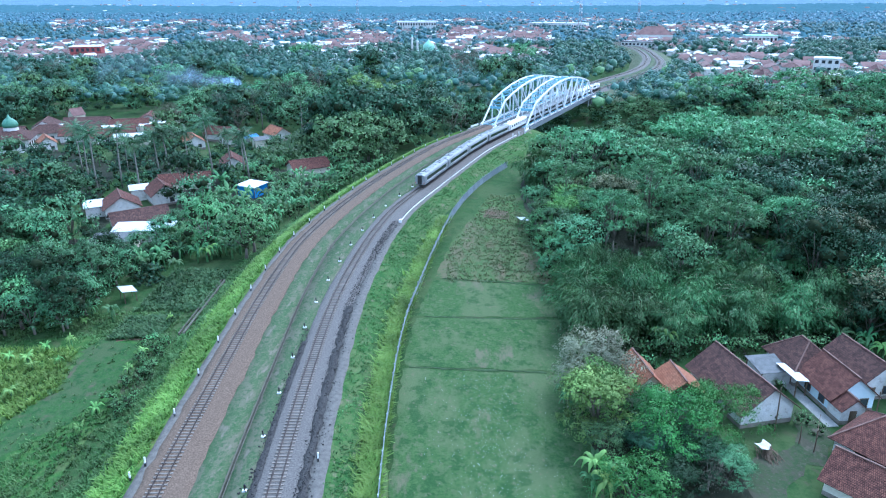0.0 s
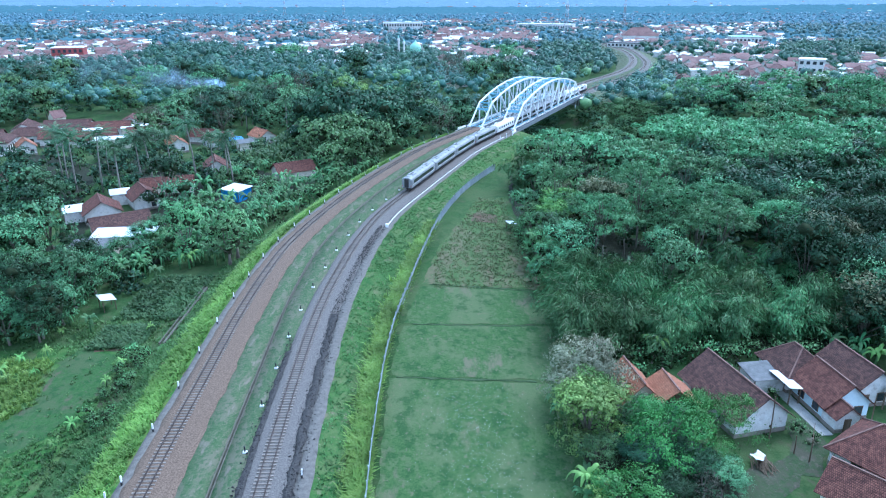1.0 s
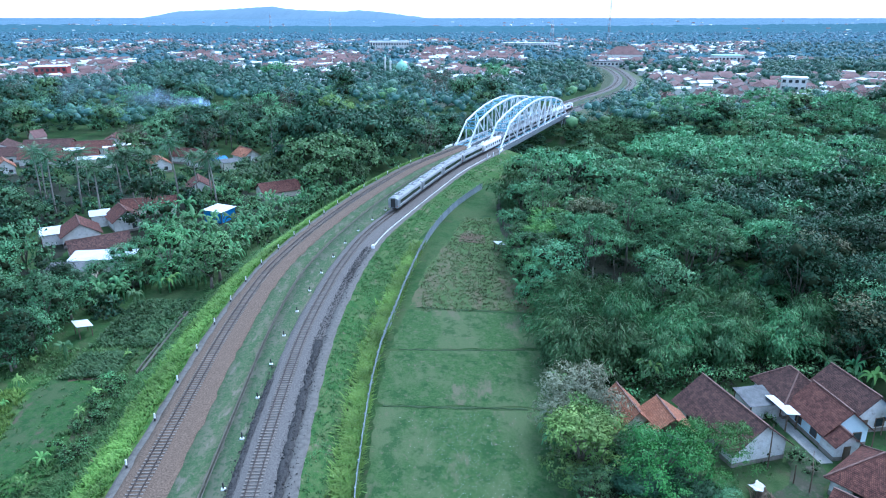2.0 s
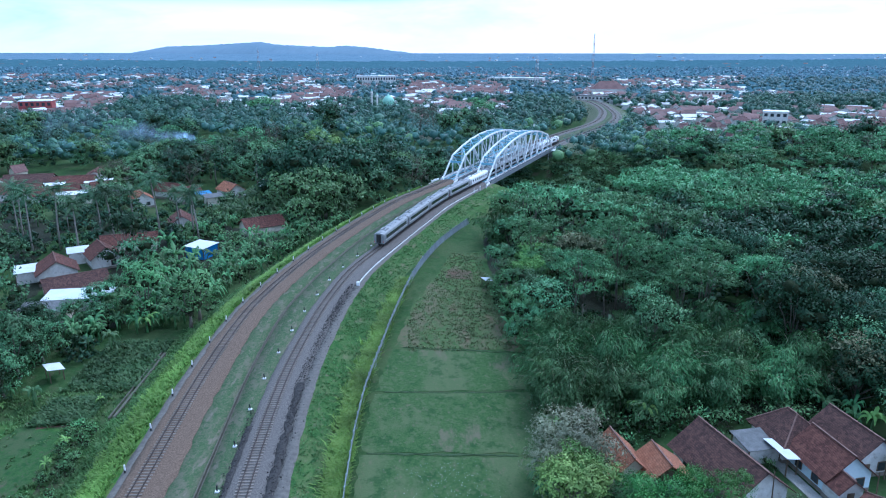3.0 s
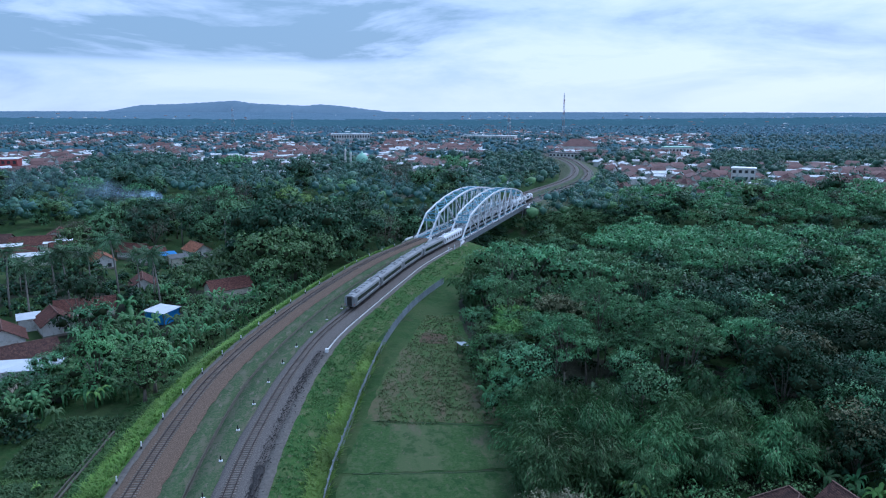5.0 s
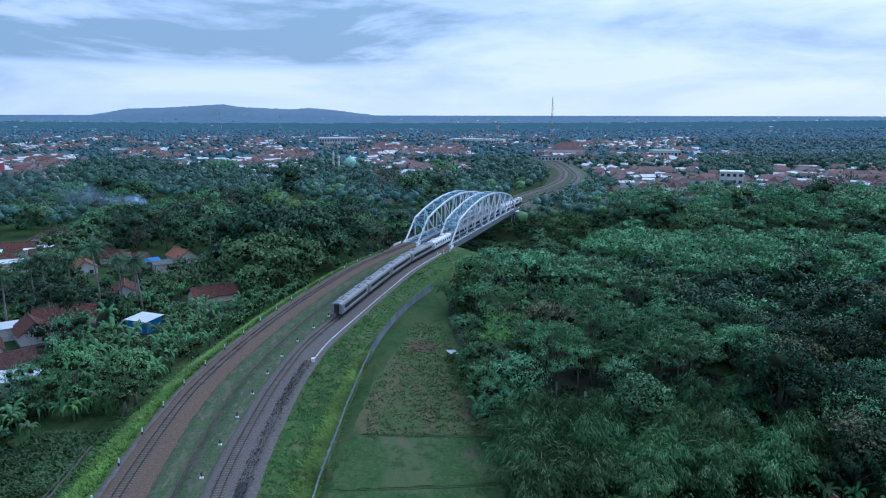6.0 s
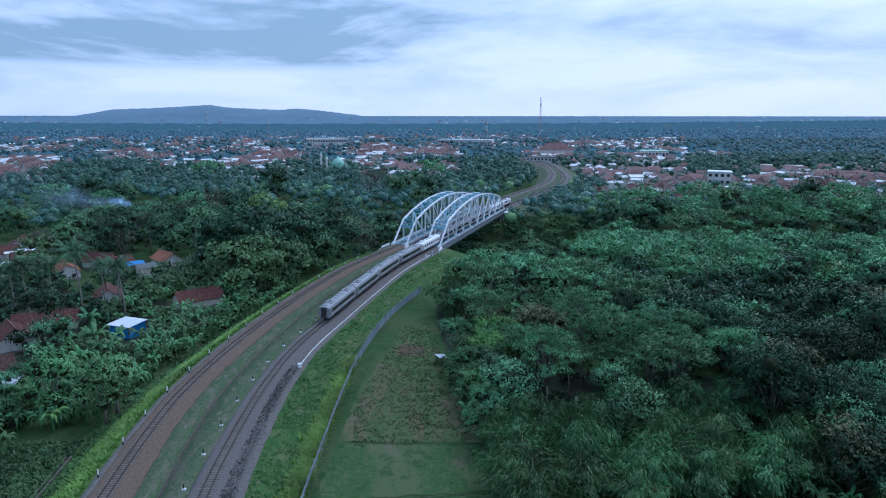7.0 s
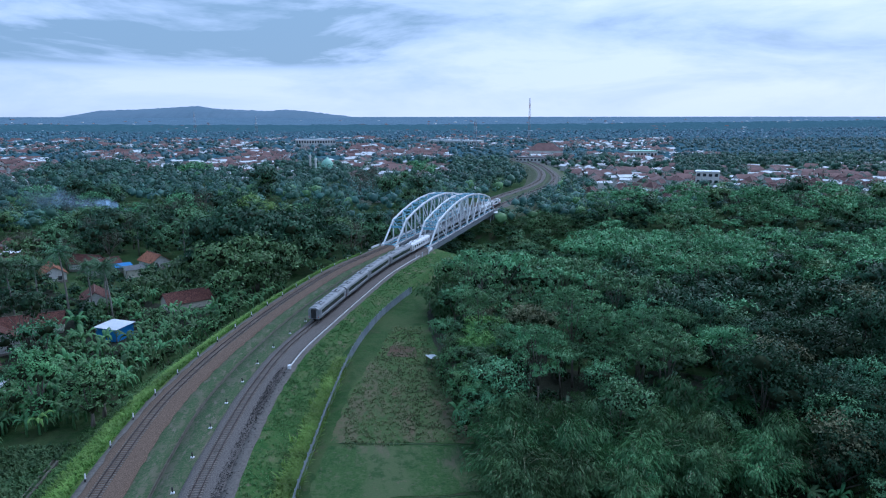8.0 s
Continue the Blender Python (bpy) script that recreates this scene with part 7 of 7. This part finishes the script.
for x, y in ((-90, 190), (-98.5, 197), (-104, 193), (-118, 212), (-91, 207), (-87, 206), (-82.5, 210), (-75, 210), (-69.5, 211.5), (-61, 202), (-64, 207), (-110, 200)):
    plant("palm", x, y, R.uniform(1.15, 1.35), rng=R)
for x, y, key, size in ((-41, 331, "light_far", 1.6), (-82, 352, "brown", 1.5), (-75, 356, "brown", 1.3), (-60, 108, "banana", 1.2), (-56, 128, "banana", 1.5), (-66, 146.5, "mid", 0.75), (-62.5, 139, "mid", 0.6), (-68.5, 140, "mid", 0.62), (-73, 138, "mid", 0.5), (-64, 152, "mid", 0.7), (-59, 142, "light", 0.6), (-64, 160, "mid", 0.8), (-66, 172, "mid", 0.9)):
    plant(key, x, y, size, rng=R)
for x, y in ((-65.7, 97), (-62.7, 99), (-64.7, 91.2), (-63.2, 83.3), (-66.5, 93), (-70, 94), (-61.5, 93), (-49.4, 96.1), (-48.8, 79.2), (-48.9, 74.7), (-49.2, 90.1), (-64.3, 106.6), (-49.6, 107.8), (-68, 86), (-72, 90)):
    plant("young_banana", x, y, R.uniform(0.55, 0.85), rng=R)
for i in range(30):
    y = R.uniform(79, 101)
    x = -46.2 - 0.13 * (y - 80) + R.uniform(-1.9, 1.9)
    plant("bush", x, y, R.uniform(0.45, 0.85), rng=R, tall=0.85)

for i in range(46):
    x, y = R.uniform(-74, -57), R.uniform(119, 141)
    if (x > -60 and y < 137) or (-66 < x and y < 123):
        continue
    plant(R.choice(("banana", "bush", "bush", "under")), x, y, R.uniform(0.7, 1.2), rng=R)
for x, y, size in ((33.2, 91.6, 1.7), (34.4, 92.2, 1.3), (20.4, 89.4, 1.2), (64.6, 87.5, 1.4)):
    plant("young_banana", x, y, size, rng=R)

# tall single trees that stand out of the woods before the town
re_ = random.Random(91)
for i in range(90):
    side = re_.random() < 0.66
    y = re_.uniform(300, 475) if side else re_.uniform(300, 350)
    x = re_.uniform(-0.62 * y, 17 + (y - 276) * 0.475 - 24) if side else re_.uniform(45 + 0.42 * (y - 276) + 50, 0.85 * y)
    if clear_of(x, y, 3) and town_density(x, y) < 0.3:
        plant(re_.choice(("mid", "dark", "dark", "light", "feather", "feather", "brown", "bamboo")), x, y, re_.uniform(1.25, 1.85), rng=re_, tall=re_.uniform(0.9, 1.15))
for x, y, size in ((-43, 332, 1.75), (-38, 336, 1.5), (-47, 338, 1.4)):
    plant("bright", x, y, size, rng=re_, tall=1.35)

set_plants(300)


rt = random.Random(31)
near_spots, far_spots = [], []
y = 240.0
while y < 1700:
    gap = 12.5 if y < 640 else 14 if y < 1050 else 19
    half = 0.72 * y + 60
    x = -half
    while x < half + 0.2 * y:
        px, py = x + rt.uniform(-3, 3), y + rt.uniform(-3, 3)
        if rt.random() < town_density(px, py):
            (near_spots if py < 520 else far_spots).append((px, py))
        x += gap
    y += gap


def off_line(spots, gap):
    e, s = lateral([p[0] for p in spots], [p[1] for p in spots])
    du = [abs((p[0] - MID_X) * UX + (p[1] - MID_Y) * UY + 10 * math.sin(((p[0] - MID_X) * UY - (p[1] - MID_Y) * UX) / 60)) for p in spots]
    return [p for p, v, q in zip(spots, e, du) if abs(v) > gap and (q > 48 or p[1] > 420)]


near_spots = off_line(near_spots, 26)
far_spots = off_line(far_spots, 26)
rt.shuffle(near_spots)
town = near_spots[:300]
extra = near_spots[300:]
rows_of_houses(town, 41)


def small_house(vs, fs, x, y, z, w, d, h, rise, turn):
    """Walls and gabled roof of one far house into two lists of arrays."""
    c, s = math.cos(turn), math.sin(turn)

    def put(px, py, pz):
        return (x + px * c - py * s, y + px * s + py * c, z + pz)

    n = len(vs[0])
    vs[0] += [put(a * w / 2, b * d / 2, q) for q in (-1, h) for a, b in ((-1, -1), (1, -1), (1, 1), (-1, 1))] + [put(0, -d / 2, h + rise), put(0, d / 2, h + rise)]
    fs[0] += [(n + i, n + j, n + k) for i, j, k in ((0, 1, 5), (0, 5, 4), (1, 2, 6), (1, 6, 5), (2, 3, 7), (2, 7, 6), (3, 0, 4), (3, 4, 7), (4, 5, 8), (7, 9, 6))]
    n = len(vs[1])
    ow, od = w / 2 + 0.7, d / 2 + 0.7
    lo = h - rise * 0.7 / (w / 2)
    vs[1] += [put(-ow, -od, lo), put(ow, -od, lo), put(ow, od, lo), put(-ow, od, lo), put(0, -od, h + rise + 0.1), put(0, od, h + rise + 0.1)]
    fs[1] += [(n, n + 4, n + 5), (n, n + 5, n + 3), (n + 1, n + 2, n + 5), (n + 1, n + 5, n + 4)]


for k in range(520):
    yy = 1300 + 2200 * rt.random() ** 1.5
    xx = rt.uniform(-0.72, 0.9) * yy
    if noise.noise(Vector((xx * 0.003, yy * 0.002, 7.0))) > 0.02:
        far_spots.append((xx, yy))
groups = {"roof_far": ([[], []], [[], []]), "pale_sheet": ([[], []], [[], []])}
for x, y in extra + far_spots:
    white = rt.random() < 0.42
    vs, fs = groups["pale_sheet" if white else "roof_far"]
    big = 1.0 if rt.random() < 0.85 else 1.6
    small_house(vs, fs, x, y, ground_at(x, y), rt.uniform(6, 8.5) * big, rt.uniform(7.5, 12) * big, rt.uniform(2.8, 5.5), rt.uniform(1.0, 1.6) if white else rt.uniform(2.2, 3.2), rt.uniform(0, 3.14))
for key, words in (("roof_far", "crowd of far red-roofed town houses"), ("pale_sheet", "crowd of far white-roofed town buildings")):
    vs, fs = groups[key]
    o = thing("far_houses", words, "houses", kind="stuff")
    for i, (nm, mt) in enumerate((("walls", M["wall_white"]), ("roofs", M[key]))):
        tagged(part(nm, array_mesh(nm, vs[i], fs[i], mt), None, o), kind="stuff")

# woods behind: many small crowns in one object each
taken = {}
for x, y in town + extra + far_spots:
    taken.setdefault((int(x // 12), int(y // 12)), []).append((x, y))


def free_spot(x, y, gap):
    i, j = int(x // 12), int(y // 12)
    return all(math.hypot(x - a, y - b) > gap for di in (-1, 0, 1) for dj in (-1, 0, 1) for a, b in taken.get((i + di, j + dj), ()))


def far_wood(name, y0, y1, spacing, sprays, size, mat, label, seed, share=1.0, gap=6.0, tall=(7, 12), only_town=False):
    rng = np.random.RandomState(seed)
    pts = []
    y = y0
    while y < y1:
        half = 0.72 * y + 60
        n = int((2 * half + 0.22 * y) / spacing)
        xs = -half + (np.arange(n) + rng.uniform(-0.4, 0.4, n)) * spacing
        ys = y + rng.uniform(-0.4, 0.4, n) * spacing
        keep = rng.uniform(size=n) < share
        pts += [(a, b) for a, b, k in zip(xs, ys, keep) if k]
        y += spacing
    e, s = lateral([p[0] for p in pts], [p[1] for p in pts])
    pts = [p for p, v, q in zip(pts, e, s) if abs(v) > (14 if BRIDGE_A + 4 < q < BRIDGE_B - 4 else 18) and free_spot(*p, gap) and (town_density(*p) < 0.45 if not only_town else town_density(*p) > 0.42) and rng.uniform() < (0.62 if town_density(*p) > 0.45 else 1.0)]
    z = height([p[0] for p in pts], [p[1] for p in pts])
    vs, fs, ns, n = [], [], [], 0
    for (x, y), zz in zip(pts, z):
        h, r = rng.uniform(*tall), rng.uniform(2.4, 5.2) * (spacing / 8) ** 0.5
        if town_density(x, y) > 0.45:
            h, r = h * 0.6, r * 0.65
        c = np.array([x, y, zz + h - r * 0.45])
        shape = np.array([r, r * rng.uniform(0.8, 1.2), r * rng.uniform(0.7, 1.05)])
        v = c + ICO_V * shape * rng.uniform(0.4, 0.78, (12, 1)) if sprays else c + ICO_V * shape * rng.uniform(0.6, 1.15, (12, 1))
        vs.append(v)
        fs.append(ICO_F + n)
        ns.append(ICO_V + np.array([0, 0, 0.2]))
        n += 12
        if sprays:
            bough = rng.normal(size=(5, 3))
            bough /= np.linalg.norm(bough, axis=1)[:, None]
            bough[:, 2] = np.abs(bough[:, 2]) * 0.9
            d = bough[rng.randint(0, 5, sprays)] * 0.75 + rng.normal(size=(sprays, 3)) * 0.38
            p = c + d * shape * rng.uniform(0.85, 1.08, (sprays, 1))
            d = d + np.array([0, 0, 0.35])
            v, f = leaves(p, d, size, size * 0.6, rng, 0.2, 0.2, simple=True)
            vs.append(v)
            fs.append(f + n)
            ns.append(np.repeat(d + rng.normal(size=d.shape) * 0.15, 3, axis=0))
            n += len(v)
    return tagged(new(name, array_mesh(name, np.vstack(vs), np.vstack(fs), mat, facing=np.vstack(ns))), label, "trees", kind="stuff")


# leaf_town and leaf_town_dark carry painted haze in their colours
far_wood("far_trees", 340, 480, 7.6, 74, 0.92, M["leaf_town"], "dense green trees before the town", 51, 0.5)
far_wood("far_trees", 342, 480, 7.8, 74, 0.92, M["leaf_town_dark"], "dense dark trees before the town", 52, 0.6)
far_wood("far_trees", 338, 480, 16.0, 74, 0.92, M["leaf_light"], "scattered light green trees before the town", 53, 0.5)
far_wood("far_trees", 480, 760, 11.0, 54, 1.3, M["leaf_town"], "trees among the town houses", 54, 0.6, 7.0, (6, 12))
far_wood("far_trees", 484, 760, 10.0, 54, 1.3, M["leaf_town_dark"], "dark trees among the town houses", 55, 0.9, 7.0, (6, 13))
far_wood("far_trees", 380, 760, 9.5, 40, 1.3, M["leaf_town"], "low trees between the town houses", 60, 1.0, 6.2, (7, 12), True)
# the leaf colours from here on hold painted distance haze
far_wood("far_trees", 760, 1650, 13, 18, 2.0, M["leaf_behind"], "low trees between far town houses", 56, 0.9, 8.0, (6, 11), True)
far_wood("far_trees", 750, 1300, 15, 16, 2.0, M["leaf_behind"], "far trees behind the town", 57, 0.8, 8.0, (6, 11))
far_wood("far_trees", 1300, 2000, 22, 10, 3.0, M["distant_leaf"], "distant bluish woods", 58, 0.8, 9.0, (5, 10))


def bumps(x, y, size, seed):
    """Smooth noise of that grain at the places, from -1 to 1."""
    return np.array([noise.noise(Vector((a / size, b / size, seed))) for a, b in zip(x, y)])


# the woods round and behind the town: a closed canopy of crowns, open where houses stand
wq, wy_ = np.arange(-0.78, 0.98, 0.0052), 742 * (2750 / 742) ** np.linspace(0, 1, 165)
WQ, WY = np.meshgrid(wq, wy_)
rngw = np.random.RandomState(62)
WY = WY + rngw.uniform(-0.3, 0.3, WY.shape) * WY * 0.008
WX = WQ * WY + rngw.uniform(-0.3, 0.3, WY.shape) * WY * 0.0052
wx_, wyy = WX.ravel(), WY.ravel()
wz_ = height(wx_, wyy) + 4.5 + 4.5 * bumps(wx_, wyy, 13, 1.0) + rngw.uniform(-1.8, 1.8, len(wx_)) + 2.5 * bumps(wx_, wyy, 70, 9.0)
built = np.array([town_density(a, b) for a, b in zip(wx_, wyy)])
e_, s_ = lateral(wx_, wyy)
cleared = np.maximum(step(0.36, 0.5, built), step(26, 18, np.abs(e_)))
cleared = np.maximum(cleared, ((wx_ > -450) & (wx_ < -330) & (wyy > 1330) & (wyy < 1500)).astype(float))
wz_ = wz_ - 18 * cleared
at = np.arange(WX.size).reshape(WX.shape)
f = np.stack([at[:-1, :-1], at[:-1, 1:], at[1:, 1:], at[1:, :-1]], -1).reshape(-1, 4)
tagged(new("far_woods", array_mesh("far_woods", np.stack([wx_, wyy, wz_], 1), f, M["woods"], True)), "closed canopy of the woods round the town, tinted bluish as haze", "trees", kind="stuff")


# the closed canopy of the plain behind the town, seen only as a low uneven surface
fx, fy = np.linspace(-3900, 4300, 300), 2600 * (4780 / 2600) ** np.linspace(0, 1, 90)
FX, FY = np.meshgrid(fx, fy)
rngc = np.random.RandomState(61)
FX = FX * (FY / 4780) + rngc.normal(size=FX.shape) * 3
fz = height(FX, FY).reshape(FX.shape) + 2.6 + rngc.uniform(-1.2, 1.6, FX.shape)
fz[0] -= 5
at = np.arange(FX.size).reshape(FX.shape)
f = np.stack([at[:-1, :-1], at[:-1, 1:], at[1:, 1:], at[1:, :-1]], -1).reshape(-1, 4)
tagged(new("far_canopy", array_mesh("far_canopy", np.stack([FX.ravel(), FY.ravel(), fz.ravel()], 1), f, M["canopy_far"], True)), "canopy of the wooded plain behind the town, tinted blue as haze", "trees", kind="stuff")


# ---- the town's landmarks ----
def office(name, label, m, w, d, h, wall_mat, roof_mat, floors=2, category="building"):
    """A flat-roofed block with rows of windows."""
    o = thing(name, label, category, m)
    part("wall", Geo().box((w, d, h + 1), (0, 0, h / 2 - 0.5)), wall_mat, o)
    part("roof", Geo().box((w + 0.8, d + 0.8, 0.4), (0, 0, h + 0.2)).box((w - 0.6, d - 0.6, 0.3), (0, 0, h + 0.55)), roof_mat, o)
    n = max(2, int(w / 4))
    for f in range(floors):
        for k in range(n):
            x = -w / 2 + (k + 0.5) * w / n
            part("window", Geo().box((w / n * 0.55, 0.12, h / floors * 0.45), (x, -d / 2 - 0.03, h * (f + 0.55) / floors)), M["pane"], o)
    return o


mq = thing("mosque", "white mosque with a pale green dome and two minarets", "mosque", pose(-16.0, 640, -5, 0, 0, -12))
part("hall", Geo().box((18, 14, 8), (0, 0, 3.5)).box((20, 5, 5), (0, -8, 2.0)), M["wall_white"], mq)
part("parapet", Geo().box((19, 15, 0.6), (0, 0, 7.6)), M["dome"], mq)
dome = [[(r * math.cos(2 * math.pi * k / 20), r * math.sin(2 * math.pi * k / 20), z) for k in range(20)] for r, z in ((5.0, 7.8), (5.4, 9.5), (5.3, 11.3), (4.5, 13.2), (3.0, 14.8), (1.3, 15.8), (0.15, 17.6))]
part("dome", Geo().loft(dome), M["dome"], mq, "pale green dome", True)
for x, h in ((-9.5, 19), (-14.5, 22)):
    mn = part("minaret", Geo().tube([(x, -5, -1), (x, -5, h - 4), (x, -5, h - 3.9), (x, -5, h - 2.2)], [1.1, 0.9, 1.5, 0.9], 10), M["wall_white"], mq)
    part("spire", Geo().tube([(x, -5, h - 2.2), (x, -5, h)], [0.9, 0.05], 10), M["dome"], mn)
for k in range(5):
    part("arch_window", Geo().box((1.6, 0.2, 3.2), (-7 + k * 3.5, -10.55, 2.2)), M["pane"], mq)

office("villa", "tall white house with flat roof above the red roofs", pose(263, 480, -5, 0, 0, -30), 16, 12, 14, M["wall_white"], M["white"], 3, "house")
office("tower_house", "narrow white swiftlet house without windows", pose(228, 405, -5, 0, 0, -25), 5, 6, 11, M["wall_white"], M["white"], 2)
office("office_block", "white two-storey office block with a pale roof", pose(-48, 1130, -5, 0, 0, 5), 62, 22, 16, M["wall_white"], M["pale_sheet"], 2)
office("warehouse", "long white warehouse with a pale metal roof", pose(190, 1190, -5, 0, 0, -20), 95, 30, 11, M["wall_white"], M["pale_sheet"], 1)
office("warehouse", "long white warehouse roof among red roofs", pose(-75, 560, -5, 0, 0, -8), 40, 16, 6, M["wall_white"], M["pale_sheet"], 1)
office("warehouse", "low white shed roofs beside the mosque quarter", pose(-130, 640, -5, 0, 0, 10), 46, 18, 7, M["wall_white"], M["pale_sheet"], 1)
office("shop", "dark red shop building with a white roof", pose(-330, 640, -5, 0, 0, 15), 26, 18, 12, M["brick_red"], M["white"], 2)
office("station_building", "white station building beside the curve", pose(205, 735, -5, 0, 0, -30), 40, 14, 9, M["wall_white"], M["asbestos"], 2)
office("green_hall", "hall with a sea-green roof", pose(370, 830, -5, 0, 0, -10), 34, 22, 10, M["wall_white"], M["dome"], 1)
office("riverside_store", "grey riverside store with a pale roof", pose(15, 455, -5, 0, 0, -10), 34, 12, 6, M["wall_white"], M["asbestos"], 1)
house("market_hall", "hall with a tall red hipped roof", pose(262, 890, -5, 0, 0, 80), 26, 44, 9, 9, M["roof_far"], M["wall_white"], hip=12, category="hall")


def mast(x, y, h, w, label):
    """A lattice mast with red and white bands."""
    o = thing("radio_mast", label, "mast", pose(x, y, ground_at(x, y)), "radio masts")
    n = 9
    for i in range(n):
        z0, z1 = h * i / n, h * (i + 1) / n
        a, b = w * (1 - 0.75 * i / n), w * (1 - 0.75 * (i + 1) / n)
        g = Geo()
        c = [(-1, -1), (1, -1), (1, 1), (-1, 1)]
        t = 0.22
        for k in range(4):
            (p, q), (p2, q2) = c[k], c[(k + 1) % 4]
            g.beam((p * a / 2, q * a / 2, z0), (p * b / 2, q * b / 2, z1), t)
            g.beam((p * a / 2, q * a / 2, z0), (p2 * b / 2, q2 * b / 2, z1), t * 0.6)
            g.beam((p * b / 2, q * b / 2, z1), (p2 * b / 2, q2 * b / 2, z1), t * 0.6)
        tagged(part("section", g, M["mast_red"] if i % 2 else M["mast_white"], o), kind="stuff")
    for k in range(3):
        part("dish", Geo().tube([(w * 0.25, -0.4, h * (0.86 - 0.1 * k)), (w * 0.25, 0.2, h * (0.86 - 0.1 * k))], [1.1, 0.9], 12), M["white"], o)
    return o


mast(322, 1190, 84, 4, "tall slim red and white radio mast")
mast(186, 985, 49, 6.5, "red and white lattice radio mast")
mast(-395, 1900, 62, 7, "far grey radio mast")
mast(-250, 2000, 50, 7, "far grey radio mast")

# ---- smoke of a garden fire ----
def smoke_material(name, density):
    """Thin bluish-white smoke: wisps that fade out from their middles, torn by a noise."""
    m = bpy.data.materials.new(name)
    m.use_nodes = True
    t = m.node_tree
    t.nodes.clear()
    out, tr, df, sh = (t.nodes.new("ShaderNode" + k) for k in ("OutputMaterial", "BsdfTransparent", "BsdfDiffuse", "MixShader"))
    uv, grad, no, mul, cube = (t.nodes.new("ShaderNode" + k) for k in ("UVMap", "TexGradient", "TexNoise", "Math", "Math"))
    grad.gradient_type = "QUADRATIC_SPHERE"
    no.inputs["Scale"].default_value, no.inputs["Detail"].default_value = 2.2, 4.0
    mul.operation, cube.operation = "MULTIPLY", "MULTIPLY"
    cube.inputs[1].default_value = density
    df.inputs["Color"].default_value = (0.60, 0.74, 0.86, 1)
    link(t, uv.outputs["UV"], grad.inputs["Vector"])
    link(t, uv.outputs["UV"], no.inputs["Vector"])
    link(t, grad.outputs["Fac"], mul.inputs[0])
    link(t, no.outputs["Fac"], mul.inputs[1])
    link(t, mul.outputs["Value"], cube.inputs[0])
    link(t, cube.outputs["Value"], sh.inputs["Fac"])
    link(t, tr.outputs["BSDF"], sh.inputs[1])
    link(t, df.outputs["BSDF"], sh.inputs[2])
    link(t, sh.outputs["Shader"], out.inputs["Surface"])
    return m


def smoke(x, y, z, drift, rise, seed):
    """A plume that leaves its fire narrow and drifts off, widening and thinning: soft wisps turned every way."""
    rng = random.Random(seed)
    o = thing("smoke", "thin bluish smoke drifting from a garden fire among trees", "smoke", kind="stuff")
    for name, density, t0, t1, count in (("dense_smoke", 2.4, 0.0, 0.16, 6), ("thin_smoke", 0.7, 0.14, 0.45, 5), ("faint_smoke", 0.26, 0.45, 1.0, 5)):
        g = Geo()
        for k in range(count):
            t = t0 + (t1 - t0) * k / (count - 1)
            r = 2.4 + 11.0 * t
            c = Vector((x + drift[0] * t + rng.uniform(-1, 1) * r * 0.3, y + drift[1] * t + rng.uniform(-1, 1) * r * 0.3, z + rise * t**0.5 + rng.uniform(-0.3, 0.3) * r))
            turn = Euler((rng.uniform(0.9, 2.1), rng.uniform(-0.4, 0.4), rng.uniform(-1.0, 1.0))).to_matrix()
            a, b = turn @ Vector((r * 1.4, 0, 0)), turn @ Vector((0, r, 0))
            g.face(c - a - b, c + a - b, c + a + b, c - a + b, uv=[(-1, -1), (1, -1), (1, 1), (-1, 1)])
        w = tagged(part(name, g, smoke_material(name, density), o), kind="stuff")
        w.visible_shadow = False


smoke(-100.0, 343.0, 6.5, (-80, 20), 9.0, 5)

# ---- distance ----
hv, hf = [], []
prof = [(-4200, 34), (-2349, 35), (-1708, 36), (-1656, 44), (-1498, 77), (-1325, 81), (-1080, 94), (-921, 105), (-799, 87), (-621, 80), (-478, 74), (-398, 84), (-261, 75), (-116, 57), (67, 34), (300, 28)]
hx = np.linspace(-4200, 300, 300)
hz = np.interp(hx, [p[0] for p in prof], [p[1] for p in prof])
hz = np.convolve(np.pad(hz, 2, mode="edge"), np.ones(5) / 5, mode="valid")
rngh = np.random.RandomState(9)
rows_h = []
for k, (q, yy) in enumerate(((-0.4, 4000), (0.0, 4100), (0.45, 4230), (0.8, 4370), (1.0, 4500), (0.5, 4700))):
    rows_h.append(np.c_[hx, np.full(len(hx), yy) + rngh.normal(size=len(hx)) * 12, 20 + (hz - 20) * q + rngh.normal(size=len(hx)) * 1.2 * max(q, 0)])
hg = np.stack(rows_h, 0)
at = np.arange(hg.shape[0] * hg.shape[1]).reshape(hg.shape[:2])
f = np.stack([at[:-1, :-1], at[:-1, 1:], at[1:, 1:], at[1:, :-1]], -1).reshape(-1, 4)
tagged(new("backdrop", array_mesh("backdrop", hg.reshape(-1, 3), f, M["hill"], True)), "long low hill on the horizon, tinted blue as haze", "hill", kind="structure")
